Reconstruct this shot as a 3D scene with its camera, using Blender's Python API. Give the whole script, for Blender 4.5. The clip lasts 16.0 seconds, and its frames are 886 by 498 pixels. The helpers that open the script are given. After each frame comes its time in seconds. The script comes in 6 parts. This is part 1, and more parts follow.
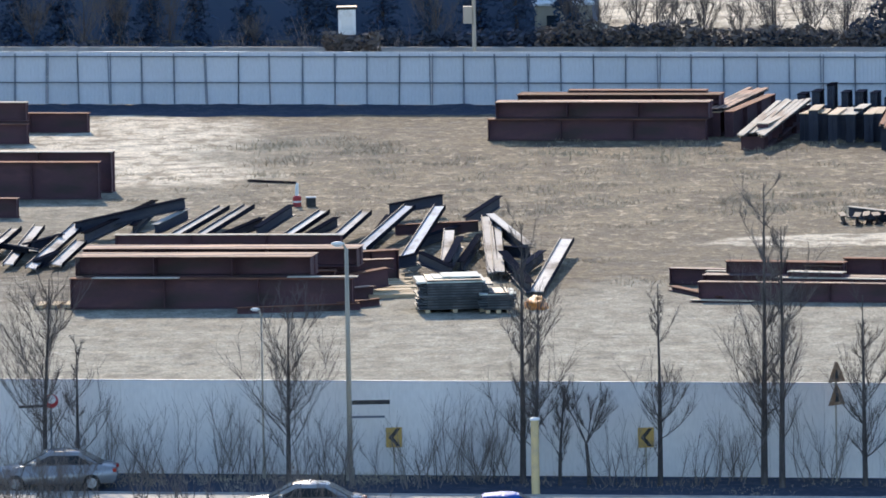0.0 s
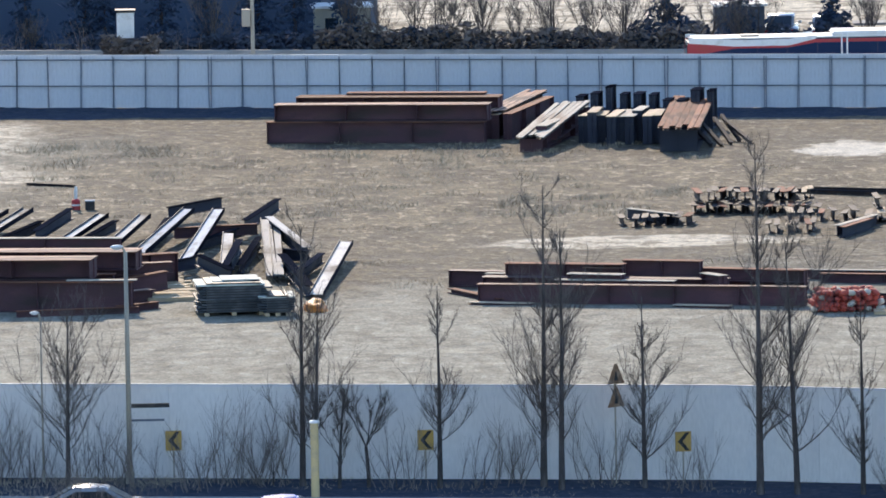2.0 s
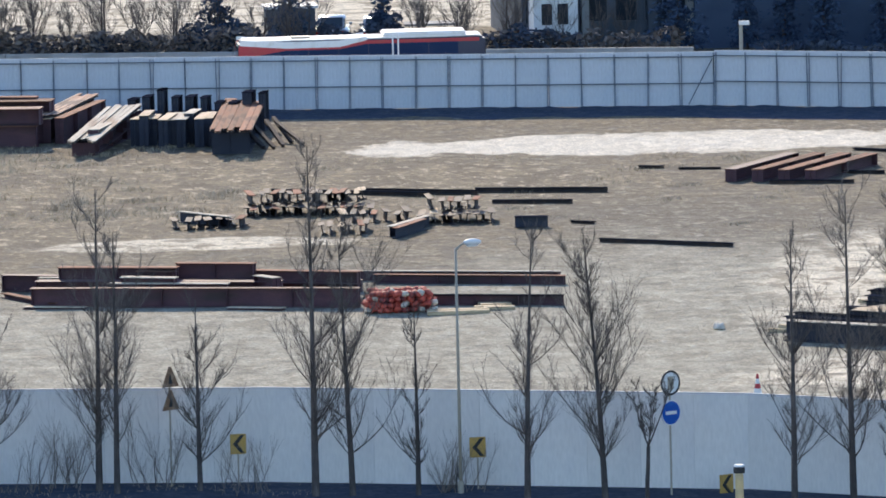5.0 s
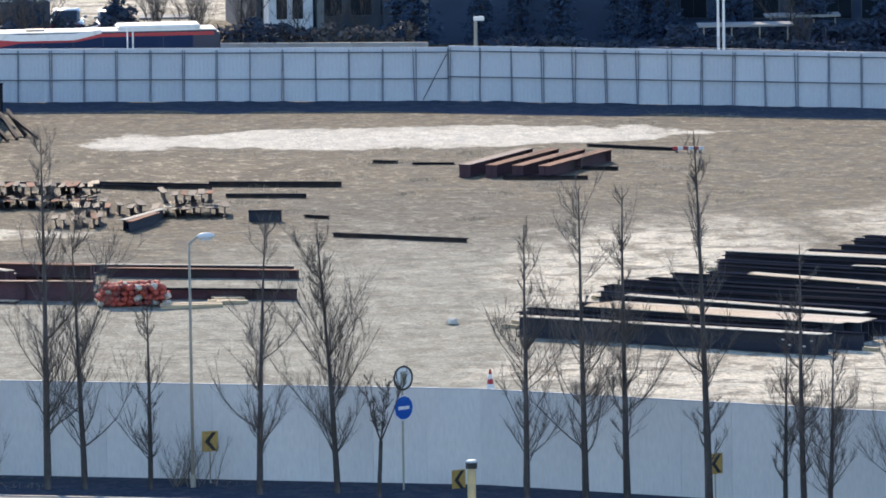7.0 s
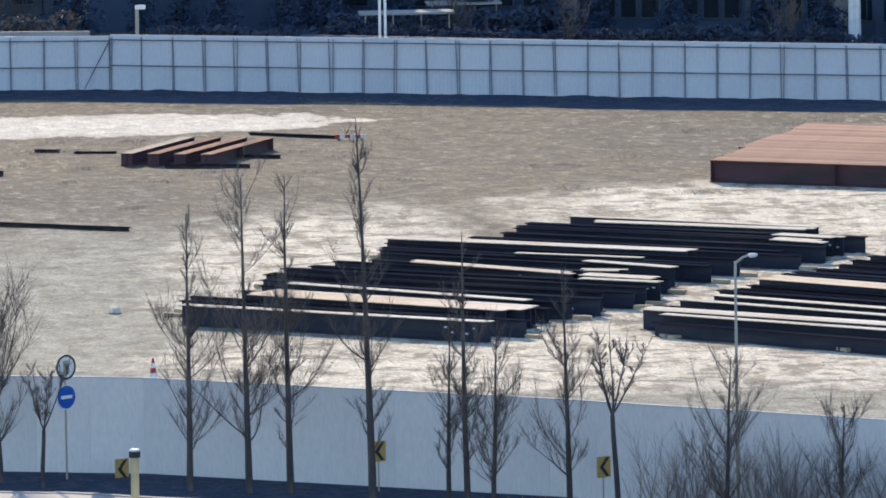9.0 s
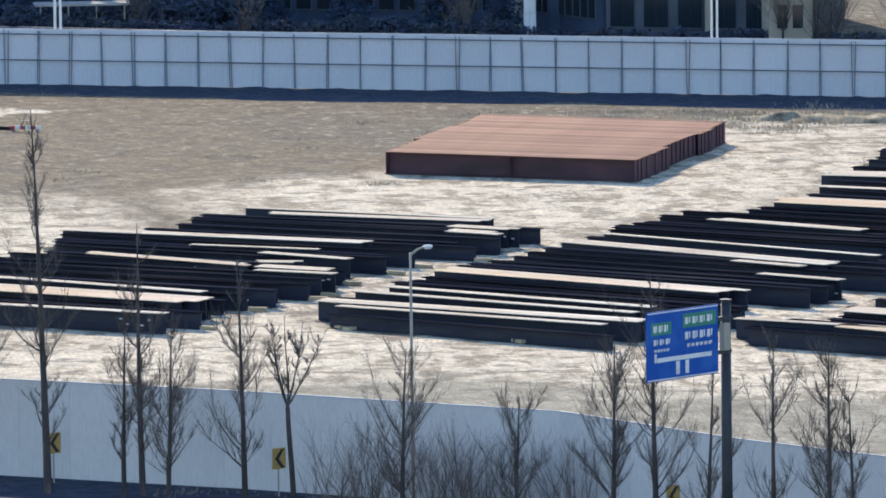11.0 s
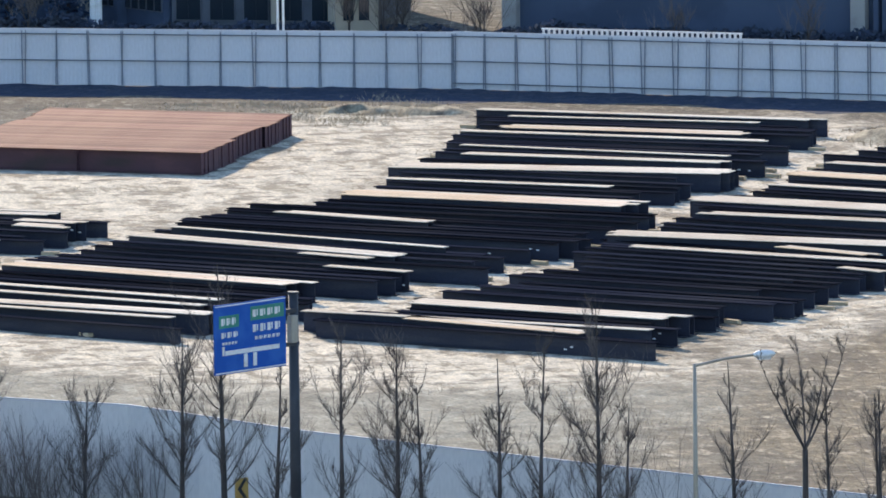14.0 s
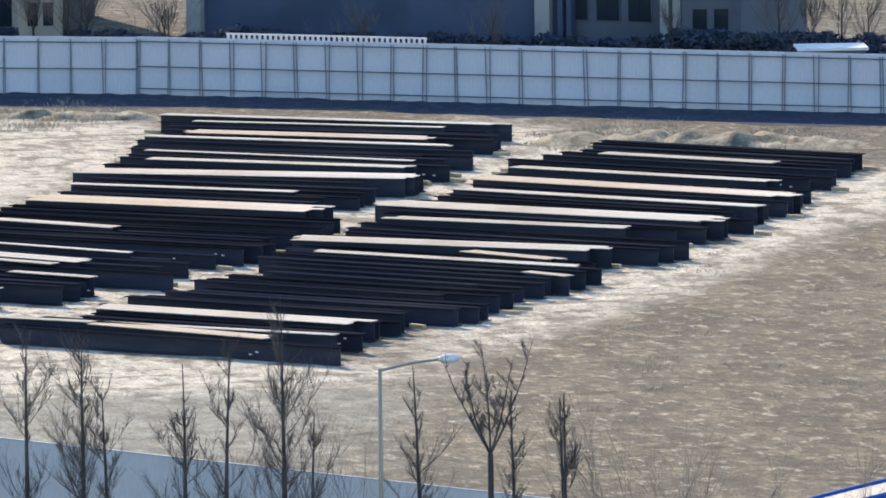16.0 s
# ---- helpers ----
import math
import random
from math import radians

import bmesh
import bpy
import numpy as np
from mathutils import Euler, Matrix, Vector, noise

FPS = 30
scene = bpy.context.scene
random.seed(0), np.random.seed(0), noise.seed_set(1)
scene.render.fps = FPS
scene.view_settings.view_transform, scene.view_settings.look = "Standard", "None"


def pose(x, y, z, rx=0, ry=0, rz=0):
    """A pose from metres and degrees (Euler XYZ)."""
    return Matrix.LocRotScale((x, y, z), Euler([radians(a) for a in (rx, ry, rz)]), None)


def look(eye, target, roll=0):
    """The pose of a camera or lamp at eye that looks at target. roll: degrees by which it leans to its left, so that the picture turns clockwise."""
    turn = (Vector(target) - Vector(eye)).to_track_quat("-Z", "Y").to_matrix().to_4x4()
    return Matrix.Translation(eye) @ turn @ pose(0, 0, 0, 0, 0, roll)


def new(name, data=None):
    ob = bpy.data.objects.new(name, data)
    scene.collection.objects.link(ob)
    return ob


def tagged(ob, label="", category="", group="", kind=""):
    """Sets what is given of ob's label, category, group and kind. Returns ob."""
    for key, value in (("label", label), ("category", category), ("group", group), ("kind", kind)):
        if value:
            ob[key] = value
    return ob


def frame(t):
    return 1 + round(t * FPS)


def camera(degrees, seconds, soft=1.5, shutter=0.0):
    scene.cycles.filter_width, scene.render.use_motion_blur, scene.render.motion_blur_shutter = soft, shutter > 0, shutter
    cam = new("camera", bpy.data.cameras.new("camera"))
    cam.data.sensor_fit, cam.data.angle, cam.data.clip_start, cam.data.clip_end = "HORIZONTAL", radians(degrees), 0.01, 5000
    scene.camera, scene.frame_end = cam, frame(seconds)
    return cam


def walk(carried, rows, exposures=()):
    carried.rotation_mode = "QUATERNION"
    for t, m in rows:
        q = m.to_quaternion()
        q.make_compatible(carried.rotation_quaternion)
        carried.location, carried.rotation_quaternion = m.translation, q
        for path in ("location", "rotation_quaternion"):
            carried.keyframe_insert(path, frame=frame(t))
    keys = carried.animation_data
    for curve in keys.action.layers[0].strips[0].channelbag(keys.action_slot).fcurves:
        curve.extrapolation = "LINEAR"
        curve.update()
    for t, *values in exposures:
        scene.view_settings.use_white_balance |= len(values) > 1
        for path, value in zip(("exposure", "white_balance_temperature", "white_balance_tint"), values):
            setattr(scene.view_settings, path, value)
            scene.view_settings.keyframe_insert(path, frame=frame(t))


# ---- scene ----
# A steel yard between two sheet fences, seen from a high window through a long lens that pans to the right.
cam = camera(4.8, 16.0, soft=1.7)
EYE = 48.6
ROWS = [
    (0.0, -0.0000, -5.9241, -1.000),
    (0.5, 0.3156, -5.9331, -1.063),
    (1.0, 0.6208, -5.9459, -1.034),
    (1.5, 0.9245, -5.9337, -1.061),
    (2.0, 1.2038, -5.9306, -1.034),
    (2.5, 1.4036, -5.9237, -0.947),
    (3.0, 1.6467, -5.9166, -1.075),
    (3.5, 1.8545, -5.9183, -1.063),
    (4.0, 2.4512, -5.9309, -1.168),
    (4.5, 3.2615, -5.9482, -1.012),
    (4.7, 3.4152, -5.9540, -1.158),
    (6.8, 4.9356, -6.0183, -1.003),
    (7.0, 5.0906, -6.0227, -0.864),
    (7.5, 5.5368, -6.0341, -0.849),
    (8.0, 6.0101, -6.0684, -0.909),
    (8.5, 6.5063, -6.0985, -0.899),
    (9.0, 6.9297, -6.1142, -0.901),
    (9.5, 7.4090, -6.1360, -0.868),
    (10.0, 7.9627, -6.1657, -0.746),
    (10.2, 8.1300, -6.1727, -0.639),
    (12.3, 9.6452, -6.2100, -0.850),
    (12.5, 9.8370, -6.2201, -0.716),
    (13.0, 10.5105, -6.2393, -0.700),
    (13.5, 10.8117, -6.2464, -0.737),
    (14.0, 11.0580, -6.2522, -0.725),
    (14.5, 11.3717, -6.2517, -0.696),
    (15.0, 11.9683, -6.2454, -0.646),
    (15.5, 12.4276, -6.2433, -0.683),
    (16.0, 12.7762, -6.2462, -0.674),
]
walk(cam, [(t, pose(0, 0, EYE, 90 + pitch, 0, -yaw) @ pose(0, 0, 0, 0, 0, roll)) for t, yaw, pitch, roll in ROWS],
     exposures=[(0.0, 0.29, 6690, 12), (8.0, 0.32, 6790, 12), (16.0, 0.38, 6870, 12)])

# ---- light ----
SUN_EL, SUN_AZ = 26.0, -7.0  # degrees above the horizon; degrees clockwise from +y
world = bpy.data.worlds.new("sky")
world.use_nodes = True
scene.world = world
sky = world.node_tree.nodes.new("ShaderNodeTexSky")
sky.sky_type, sky.sun_disc = "NISHITA", False
sky.air_density, sky.dust_density, sky.ozone_density = 1.0, 0.2, 4.0
sky.sun_elevation, sky.sun_rotation = radians(SUN_EL), radians(SUN_AZ)
back = world.node_tree.nodes["Background"]
back.inputs["Strength"].default_value = 0.24
world.node_tree.links.new(sky.outputs[0], back.inputs[0])
sun_data = bpy.data.lights.new("sun", "SUN")
sun_data.energy, sun_data.angle, sun_data.color = 4.5, radians(0.6), (1.0, 0.86, 0.68)
sun = new("sun", sun_data)
az, el = radians(SUN_AZ), radians(SUN_EL)
sun.matrix_world = look((300 * math.sin(az) * math.cos(el), 300 * math.cos(az) * math.cos(el), 300 * math.sin(el)), (0, 0, 0))


# ---- materials ----
def material(name, base, rough=0.6, metal=0.0, second=None, amount=0.5, scale=3.0, stretch=(1, 1, 1), grain=0.12, grain_scale=40.0,
             bump=0.0, third=None, third_amount=0.5, third_scale=0.6, vary=0.0, spec=0.5):
    """A surface with a base colour, stains of a second and third colour, fine grain, relief, and a little change from object to object."""
    m = bpy.data.materials.new(name)
    m.use_nodes = True
    n, l = m.node_tree.nodes, m.node_tree.links
    b = n["Principled BSDF"]
    b.inputs["Roughness"].default_value, b.inputs["Metallic"].default_value = rough, metal
    b.inputs["Specular IOR Level"].default_value = spec
    co = n.new("ShaderNodeTexCoord")
    mp = n.new("ShaderNodeMapping")
    mp.inputs["Scale"].default_value = stretch
    l.new(co.outputs["Object"], mp.inputs["Vector"])
    col = n.new("ShaderNodeRGB")
    col.outputs[0].default_value = (*base, 1)
    out = col.outputs[0]

    def stain(colour, scl, amt, detail):
        nz = n.new("ShaderNodeTexNoise")
        nz.inputs["Scale"].default_value, nz.inputs["Detail"].default_value = scl, detail
        l.new(mp.outputs[0], nz.inputs["Vector"])
        rp = n.new("ShaderNodeMapRange")
        rp.inputs["From Min"].default_value, rp.inputs["From Max"].default_value = 0.62 - 0.3 * amt, 0.78 - 0.3 * amt
        l.new(nz.outputs[0], rp.inputs["Value"])
        mx = n.new("ShaderNodeMix")
        mx.data_type = "RGBA"
        l.new(rp.outputs[0], mx.inputs["Factor"])
        l.new(out, mx.inputs["A"])
        mx.inputs["B"].default_value = (*colour, 1)
        return mx.outputs["Result"]

    if second:
        out = stain(second, scale, amount, 5)
    if third:
        out = stain(third, third_scale, third_amount, 4)
    fine = n.new("ShaderNodeTexNoise")
    fine.inputs["Scale"].default_value, fine.inputs["Detail"].default_value = grain_scale, 3
    l.new(mp.outputs[0], fine.inputs["Vector"])
    val = n.new("ShaderNodeMapRange")
    val.inputs["To Min"].default_value, val.inputs["To Max"].default_value = 1 - grain, 1 + grain
    val.inputs["From Min"].default_value, val.inputs["From Max"].default_value = 0.3, 0.7
    l.new(fine.outputs[0], val.inputs["Value"])
    level = val.outputs[0]
    if vary:
        info = n.new("ShaderNodeObjectInfo")
        r = n.new("ShaderNodeMapRange")
        r.inputs["To Min"].default_value, r.inputs["To Max"].default_value = 1 - vary, 1 + vary
        l.new(info.outputs["Random"], r.inputs["Value"])
        mul = n.new("ShaderNodeMath")
        mul.operation = "MULTIPLY"
        l.new(level, mul.inputs[0]), l.new(r.outputs[0], mul.inputs[1])
        level = mul.outputs[0]
    hsv = n.new("ShaderNodeHueSaturation")
    l.new(level, hsv.inputs["Value"]), l.new(out, hsv.inputs["Color"])
    l.new(hsv.outputs[0], b.inputs["Base Color"])
    if bump:
        bp = n.new("ShaderNodeBump")
        bp.inputs["Strength"].default_value, bp.inputs["Distance"].default_value = bump, 0.03
        l.new(fine.outputs[0], bp.inputs["Height"]), l.new(bp.outputs[0], b.inputs["Normal"])
    return m


def ground_material():
    """Dry grass and bare grey soil, with pale sandy patches where the yard was graded."""
    m = bpy.data.materials.new("yard_ground")
    m.use_nodes = True
    n, l = m.node_tree.nodes, m.node_tree.links
    b = n["Principled BSDF"]
    b.inputs["Roughness"].default_value = 0.95
    geo = n.new("ShaderNodeNewGeometry")

    def noise_tex(scl, detail, rough=0.6, sy=1.0):
        mp = n.new("ShaderNodeMapping")
        mp.inputs["Scale"].default_value = (1, 0.5 * sy, 1)
        l.new(geo.outputs["Position"], mp.inputs["Vector"])
        t = n.new("ShaderNodeTexNoise")
        t.inputs["Scale"].default_value, t.inputs["Detail"].default_value, t.inputs["Roughness"].default_value = scl, detail, rough
        l.new(mp.outputs[0], t.inputs["Vector"])
        return t.outputs[0]

    def ramp(v, a, c):
        r = n.new("ShaderNodeMapRange")
        r.interpolation_type = "SMOOTHSTEP"
        r.inputs["From Min"].default_value, r.inputs["From Max"].default_value = a, c
        l.new(v, r.inputs["Value"])
        return r.outputs[0]

    def math2(op, a, c):
        q = n.new("ShaderNodeMath")
        q.operation = op
        for k, v in ((0, a), (1, c)):
            if isinstance(v, (int, float)):
                q.inputs[k].default_value = v
            else:
                l.new(v, q.inputs[k])
        return q.outputs[0]

    def mix(f, a, c):
        q = n.new("ShaderNodeMix")
        q.data_type = "RGBA"
        l.new(f, q.inputs["Factor"])
        for key, v in (("A", a), ("B", c)):
            if isinstance(v, tuple):
                q.inputs[key].default_value = (*v, 1)
            else:
                l.new(v, q.inputs[key])
        return q.outputs["Result"]

    big, mid, small, tiny = noise_tex(0.035, 4), noise_tex(0.22, 5, 0.65), noise_tex(1.3, 5, 0.7), noise_tex(7.0, 4, 0.7)
    wob = math2("MULTIPLY", math2("SUBTRACT", mid, 0.5), 1.5)

    def blob(cx, cy, rx, ry, turn=0.0, soft=0.35):
        """1 inside an uneven oval patch, 0 outside."""
        mp = n.new("ShaderNodeMapping")
        mp.vector_type = "TEXTURE"
        mp.inputs["Location"].default_value = (cx, cy, 0)
        mp.inputs["Rotation"].default_value = (0, 0, radians(turn))
        mp.inputs["Scale"].default_value = (rx, ry, 1e6)
        l.new(geo.outputs["Position"], mp.inputs["Vector"])
        ln = n.new("ShaderNodeVectorMath")
        ln.operation = "LENGTH"
        l.new(mp.outputs[0], ln.inputs[0])
        d = math2("ADD", ln.outputs["Value"], wob)
        r = n.new("ShaderNodeMapRange")
        r.interpolation_type = "SMOOTHSTEP"
        r.inputs["From Min"].default_value, r.inputs["From Max"].default_value = 1 + soft, 1 - soft
        l.new(d, r.inputs["Value"])
        return r.outputs[0]

    metre = noise_tex(0.62, 6, 0.72, 0.7)
    soil = mix(ramp(mid, 0.38, 0.62), (0.110, 0.093, 0.061), (0.147, 0.128, 0.090))
    soil = mix(ramp(noise_tex(0.5, 5, 0.7, 1.3), 0.53, 0.64), soil, (0.225, 0.20, 0.15))
    soil = mix(math2("MULTIPLY", ramp(metre, 0.47, 0.60), 0.85), soil, (0.088, 0.068, 0.037))
    soil = mix(ramp(small, 0.54, 0.64), soil, (0.225, 0.202, 0.153))
    soil = mix(math2("MULTIPLY", ramp(big, 0.42, 0.58), 0.7), soil, (0.195, 0.148, 0.078))
    pale = mix(ramp(metre, 0.48, 0.62), (0.72, 0.632, 0.472), (0.33, 0.278, 0.192))
    grey = mix(ramp(metre, 0.45, 0.63), (0.335, 0.316, 0.24), (0.225, 0.21, 0.155))
    grey = mix(ramp(small, 0.57, 0.70), grey, (0.36, 0.342, 0.28))
    out = soil
    clod = ramp(noise_tex(2.6, 4, 0.7), 0.64, 0.40)
    streak = ramp(noise_tex(0.45, 6, 0.7, 2.4), 0.50, 0.59)
    tuft, chip = noise_tex(0.55, 5, 0.65, 1.7), noise_tex(0.85, 5, 0.68, 1.7)
    out = mix(math2("MULTIPLY", ramp(tuft, 0.49, 0.60), 0.8), out, (0.082, 0.070, 0.052))
    out = mix(math2("MULTIPLY", ramp(chip, 0.55, 0.64), 0.45), out, (0.40, 0.36, 0.275))
    out = mix(math2("MULTIPLY", clod, 0.5), out, (0.062, 0.052, 0.036))
    grey = mix(math2("MULTIPLY", streak, 0.4), grey, (0.16, 0.148, 0.112))
    pale = mix(math2("MULTIPLY", streak, 0.85), pale, (0.24, 0.20, 0.142))
    for args in GREY_PATCHES:
        out = mix(math2("MULTIPLY", blob(*args), 0.9), out, grey)
    straw = mix(ramp(metre, 0.46, 0.58), (0.232, 0.178, 0.098), (0.132, 0.098, 0.052))
    straw = mix(math2("MULTIPLY", ramp(noise_tex(0.3, 6, 0.75, 0.8), 0.47, 0.58), 0.9), straw, (0.082, 0.06, 0.032))
    straw = mix(math2("MULTIPLY", ramp(small, 0.54, 0.64), 0.85), straw, (0.42, 0.345, 0.235))
    straw = mix(math2("MULTIPLY", clod, 0.4), straw, (0.075, 0.058, 0.036))
    for args in STRAW_PATCHES:
        out = mix(math2("MULTIPLY", blob(*args), 0.9), out, straw)
    for args in PALE_PATCHES:
        out = mix(math2("MULTIPLY", blob(*args), 0.95), out, pale)
    for args in PALE_PATCHES[:3]:
        out = mix(math2("MULTIPLY", blob(*args), 0.6), out, (0.70, 0.635, 0.51))
    val = math2("MULTIPLY", math2("ADD", math2("MULTIPLY", tiny, 1.7), 0.13), math2("ADD", math2("MULTIPLY", small, 1.15), 0.37))
    hsv = n.new("ShaderNodeHueSaturation")
    hsv.inputs["Saturation"].default_value = 0.97
    l.new(out, hsv.inputs["Color"]), l.new(val, hsv.inputs["Value"])
    l.new(hsv.outputs[0], b.inputs["Base Color"])
    bp = n.new("ShaderNodeBump")
    bp.inputs["Strength"].default_value, bp.inputs["Distance"].default_value = 1.0, 0.2
    l.new(math2("ADD", math2("MULTIPLY", tuft, -2.0), math2("ADD", small, math2("MULTIPLY", tiny, 0.3))), bp.inputs["Height"]), l.new(bp.outputs[0], b.inputs["Normal"])
    return m


# uneven patches of the yard: centre, half sizes, turn
GREY_PATCHES = [
    (-0.07, 428.40, 40, 22, -4), (31.02, 421.68, 34, 24, -20), (40.00, 432.11, 16, 30, 0), (-15.92, 430.85, 26, 20, 0),
    (69.20, 385.20, 26, 16, -40), (83.07, 374.53, 14, 9, -40), (-19.62, 506.19, 14, 26, 0),
]
STRAW_PATCHES = [(103.77, 405.25, 13, 75, -14, 0.5), (93.89, 370.99, 12, 14, -30, 0.5), (7.13, 495.80, 22, 26, 0, 0.5), (28.47, 494.57, 12, 12, 0, 0.5)]
PALE_PATCHES = [
    (43.3, 510.85, 14.6, 5.6, -3, 0.08), (39.38, 510.63, 10.0, 4.0, -3, 0.08), (49.3, 509.9, 7.6, 3.2, -3, 0.08), (-15.50, 524.46, 6, 12, 0), (-14.78, 508.15, 5, 9, 20), (18.88, 469.27, 7, 2.5, 0, 0.15), (74.58, 462.96, 15, 11, -8),
    (89.22, 480.98, 7, 17, -14), (64.57, 406.95, 14, 8, -24), (48.93, 447.55, 6, 22, -10), (52.18, 408.59, 13, 11, -22), (62.55, 434.57, 6, 26, -30),
    (74.56, 395.65, 13, 7, -24), (103.86, 459.01, 7, 28, -22), (119.83, 452.58, 8, 8, -20), (73.89, 467.41, 12, 10, 0), (83.92, 427.31, 8, 24, -30),
    (107.5, 427.3, 3.6, 38.6, -30.9, 0.45), (16.99, 600.60, 26, 14, 0), (35.92, 593.61, 26, 12, 0),
]

M_GROUND = ground_material()
# One rust-brown steel in two tones: shade painted on webs, sun on tops.
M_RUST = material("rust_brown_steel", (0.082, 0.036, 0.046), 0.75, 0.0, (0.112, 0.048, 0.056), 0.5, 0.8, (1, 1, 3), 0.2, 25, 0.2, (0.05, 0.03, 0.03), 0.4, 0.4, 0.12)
M_RUST_TOP = material("sunlit_rust_flange", (0.28, 0.12, 0.075), 0.85, 0.0, (0.37, 0.205, 0.14), 0.55, 0.7, (0.4, 3, 1), 0.2, 20, 0.2, (0.13, 0.058, 0.042), 0.5, 0.7, 0.3, 0.12)
M_DUST_TOP = material("dusty_pale_flange", (0.52, 0.445, 0.345), 0.9, 0.0, (0.36, 0.26, 0.185), 0.4, 0.9, (0.3, 3, 1), 0.2, 18, 0.2, (0.60, 0.545, 0.455), 0.5, 0.35, 0.15)
M_DARK_RUST = material("dark_rusted_steel", (0.035, 0.026, 0.026), 0.8, 0.0, (0.075, 0.045, 0.035), 0.45, 1.5, (1, 1, 1), 0.25, 15, 0.2, None, 0, 1, 0.3)
M_TAN_TOP = material("tan_rusty_flange", (0.50, 0.37, 0.235), 0.85, 0.0, (0.40, 0.24, 0.15), 0.4, 0.5, (0.3, 3, 1), 0.2, 18, 0.2, (0.68, 0.56, 0.44), 0.45, 0.35, 0.15)
# Black coatings of web and flange, with blue distance haze in the colour.
M_BLACK = material("hazy_black_coating", (0.030, 0.035, 0.054), 0.65, 0.0, (0.047, 0.049, 0.062), 0.45, 0.8, (0.5, 1, 3), 0.25, 22, 0.2, None, 0, 1, 0.25, 0.25)
M_BLACK_TOP = material("hazy_black_flange", (0.0155, 0.018, 0.028), 0.95, 0.0, (0.028, 0.029, 0.036), 0.35, 0.5, (0.3, 3, 1), 0.25, 20, 0.2, None, 0, 1, 0.55, 0.0)
# Tier tops of the maroon stacks, with bright sunlight painted into the colour.
M_PINK_TOP = material("sunlit_pink_flange", (0.50, 0.31, 0.215), 0.85, 0.0, (0.36, 0.18, 0.12), 0.45, 0.5, (0.3, 3, 1), 0.2, 18, 0.2, (0.10, 0.055, 0.05), 0.55, 0.8, 0.2)
# Slab tops: the same steel, lightened to hold the sun from above.
M_SLAB_TOP = material("sunlit_brown_flange", (0.30, 0.165, 0.112), 0.85, 0.0, (0.37, 0.222, 0.158), 0.55, 0.7, (0.4, 3, 1), 0.2, 20, 0.2, (0.22, 0.105, 0.078), 0.45, 0.7, 0.28, 0.12)
M_GREY_STEEL = material("grey_primed_steel", (0.56, 0.60, 0.64), 0.85, 0.0, (0.40, 0.41, 0.41), 0.45, 1.2, (0.5, 2, 2), 0.15, 20, 0.1, None, 0, 1, 0.2, 0.12)
M_PANEL = material("form_panel_edge", (0.045, 0.055, 0.066), 0.7, 0.0, (0.10, 0.112, 0.12), 0.5, 2.5, grain=0.15)
M_PANEL_TOP = material("form_panel_face", (0.58, 0.61, 0.55), 0.8, 0.0, (0.34, 0.36, 0.31), 0.4, 1.6, grain=0.15)
M_WORN = material("worn_grey_flange", (0.50, 0.49, 0.465), 0.85, 0.0, (0.56, 0.53, 0.48), 0.45, 0.8, (0.4, 3, 1), 0.2, 18, 0.2, (0.12, 0.105, 0.095), 0.35, 0.5, 0.3)
M_FENCE_FAR = material("light_grey_sheet", (0.58, 0.595, 0.63), 0.55, 0.0, (0.52, 0.545, 0.59), 0.4, 0.7, (1, 1, 0.3), 0.05, 12, 0.0, None, 0, 1, 0.04)
M_FENCE_NEAR = material("blue_grey_sheet", (0.77, 0.738, 0.708), 0.55, 0.0, (0.70, 0.68, 0.667), 0.4, 0.6, (1, 1, 0.3), 0.05, 10, 0.0, (0.70, 0.69, 0.69), 0.3, 0.25, 0.05)
M_POST = material("galvanised_post", (0.13, 0.15, 0.185), 0.7, 0.0, (0.09, 0.105, 0.13), 0.4, 2.0)
M_DARKPOST = material("dark_painted_steel", (0.03, 0.035, 0.045), 0.6, 0.0, (0.05, 0.055, 0.065), 0.4, 1.0)
M_POST_PALE = material("worn_galvanised_post", (0.22, 0.25, 0.30), 0.7, 0.0, (0.15, 0.17, 0.20), 0.4, 2.0)
M_POLE = material("grey_painted_pole", (0.40, 0.355, 0.285), 0.6, 0.0, (0.31, 0.28, 0.23), 0.4, 1.0, (1, 1, 0.3))
M_WHITE_PAINT = material("white_paint", (0.78, 0.78, 0.76), 0.5, 0.0, (0.62, 0.60, 0.56), 0.3, 1.5)
M_BARK = material("grey_brown_bark", (0.060, 0.052, 0.050), 0.9, 0.0, (0.115, 0.10, 0.095), 0.5, 2.0, (1, 1, 0.3), 0.25, 12, 0.4, None, 0, 1, 0.2)
M_TWIG = material("brown_twig", (0.12, 0.10, 0.09), 0.9, 0.0, (0.15, 0.128, 0.115), 0.4, 1.0, vary=0.25)
M_SHRUB = material("grey_shrub_twig", (0.19, 0.16, 0.142), 0.9, 0.0, (0.26, 0.22, 0.195), 0.4, 1.0, vary=0.2)
M_DRY = material("dry_weed", (0.46, 0.38, 0.265), 0.95, 0.0, (0.36, 0.28, 0.19), 0.5, 0.2)
M_YELLOW = material("yellow_paint", (0.64, 0.49, 0.25), 0.6, 0.0, (0.50, 0.39, 0.24), 0.4, 2.0)
M_CHEVRON = material("chevron_yellow", (0.52, 0.33, 0.09), 0.7, 0.0, (0.36, 0.22, 0.08), 0.3, 3.0)
M_FADED = material("faded_brown_sign", (0.24, 0.14, 0.08), 0.8, 0.0, (0.36, 0.26, 0.18), 0.5, 3.0)
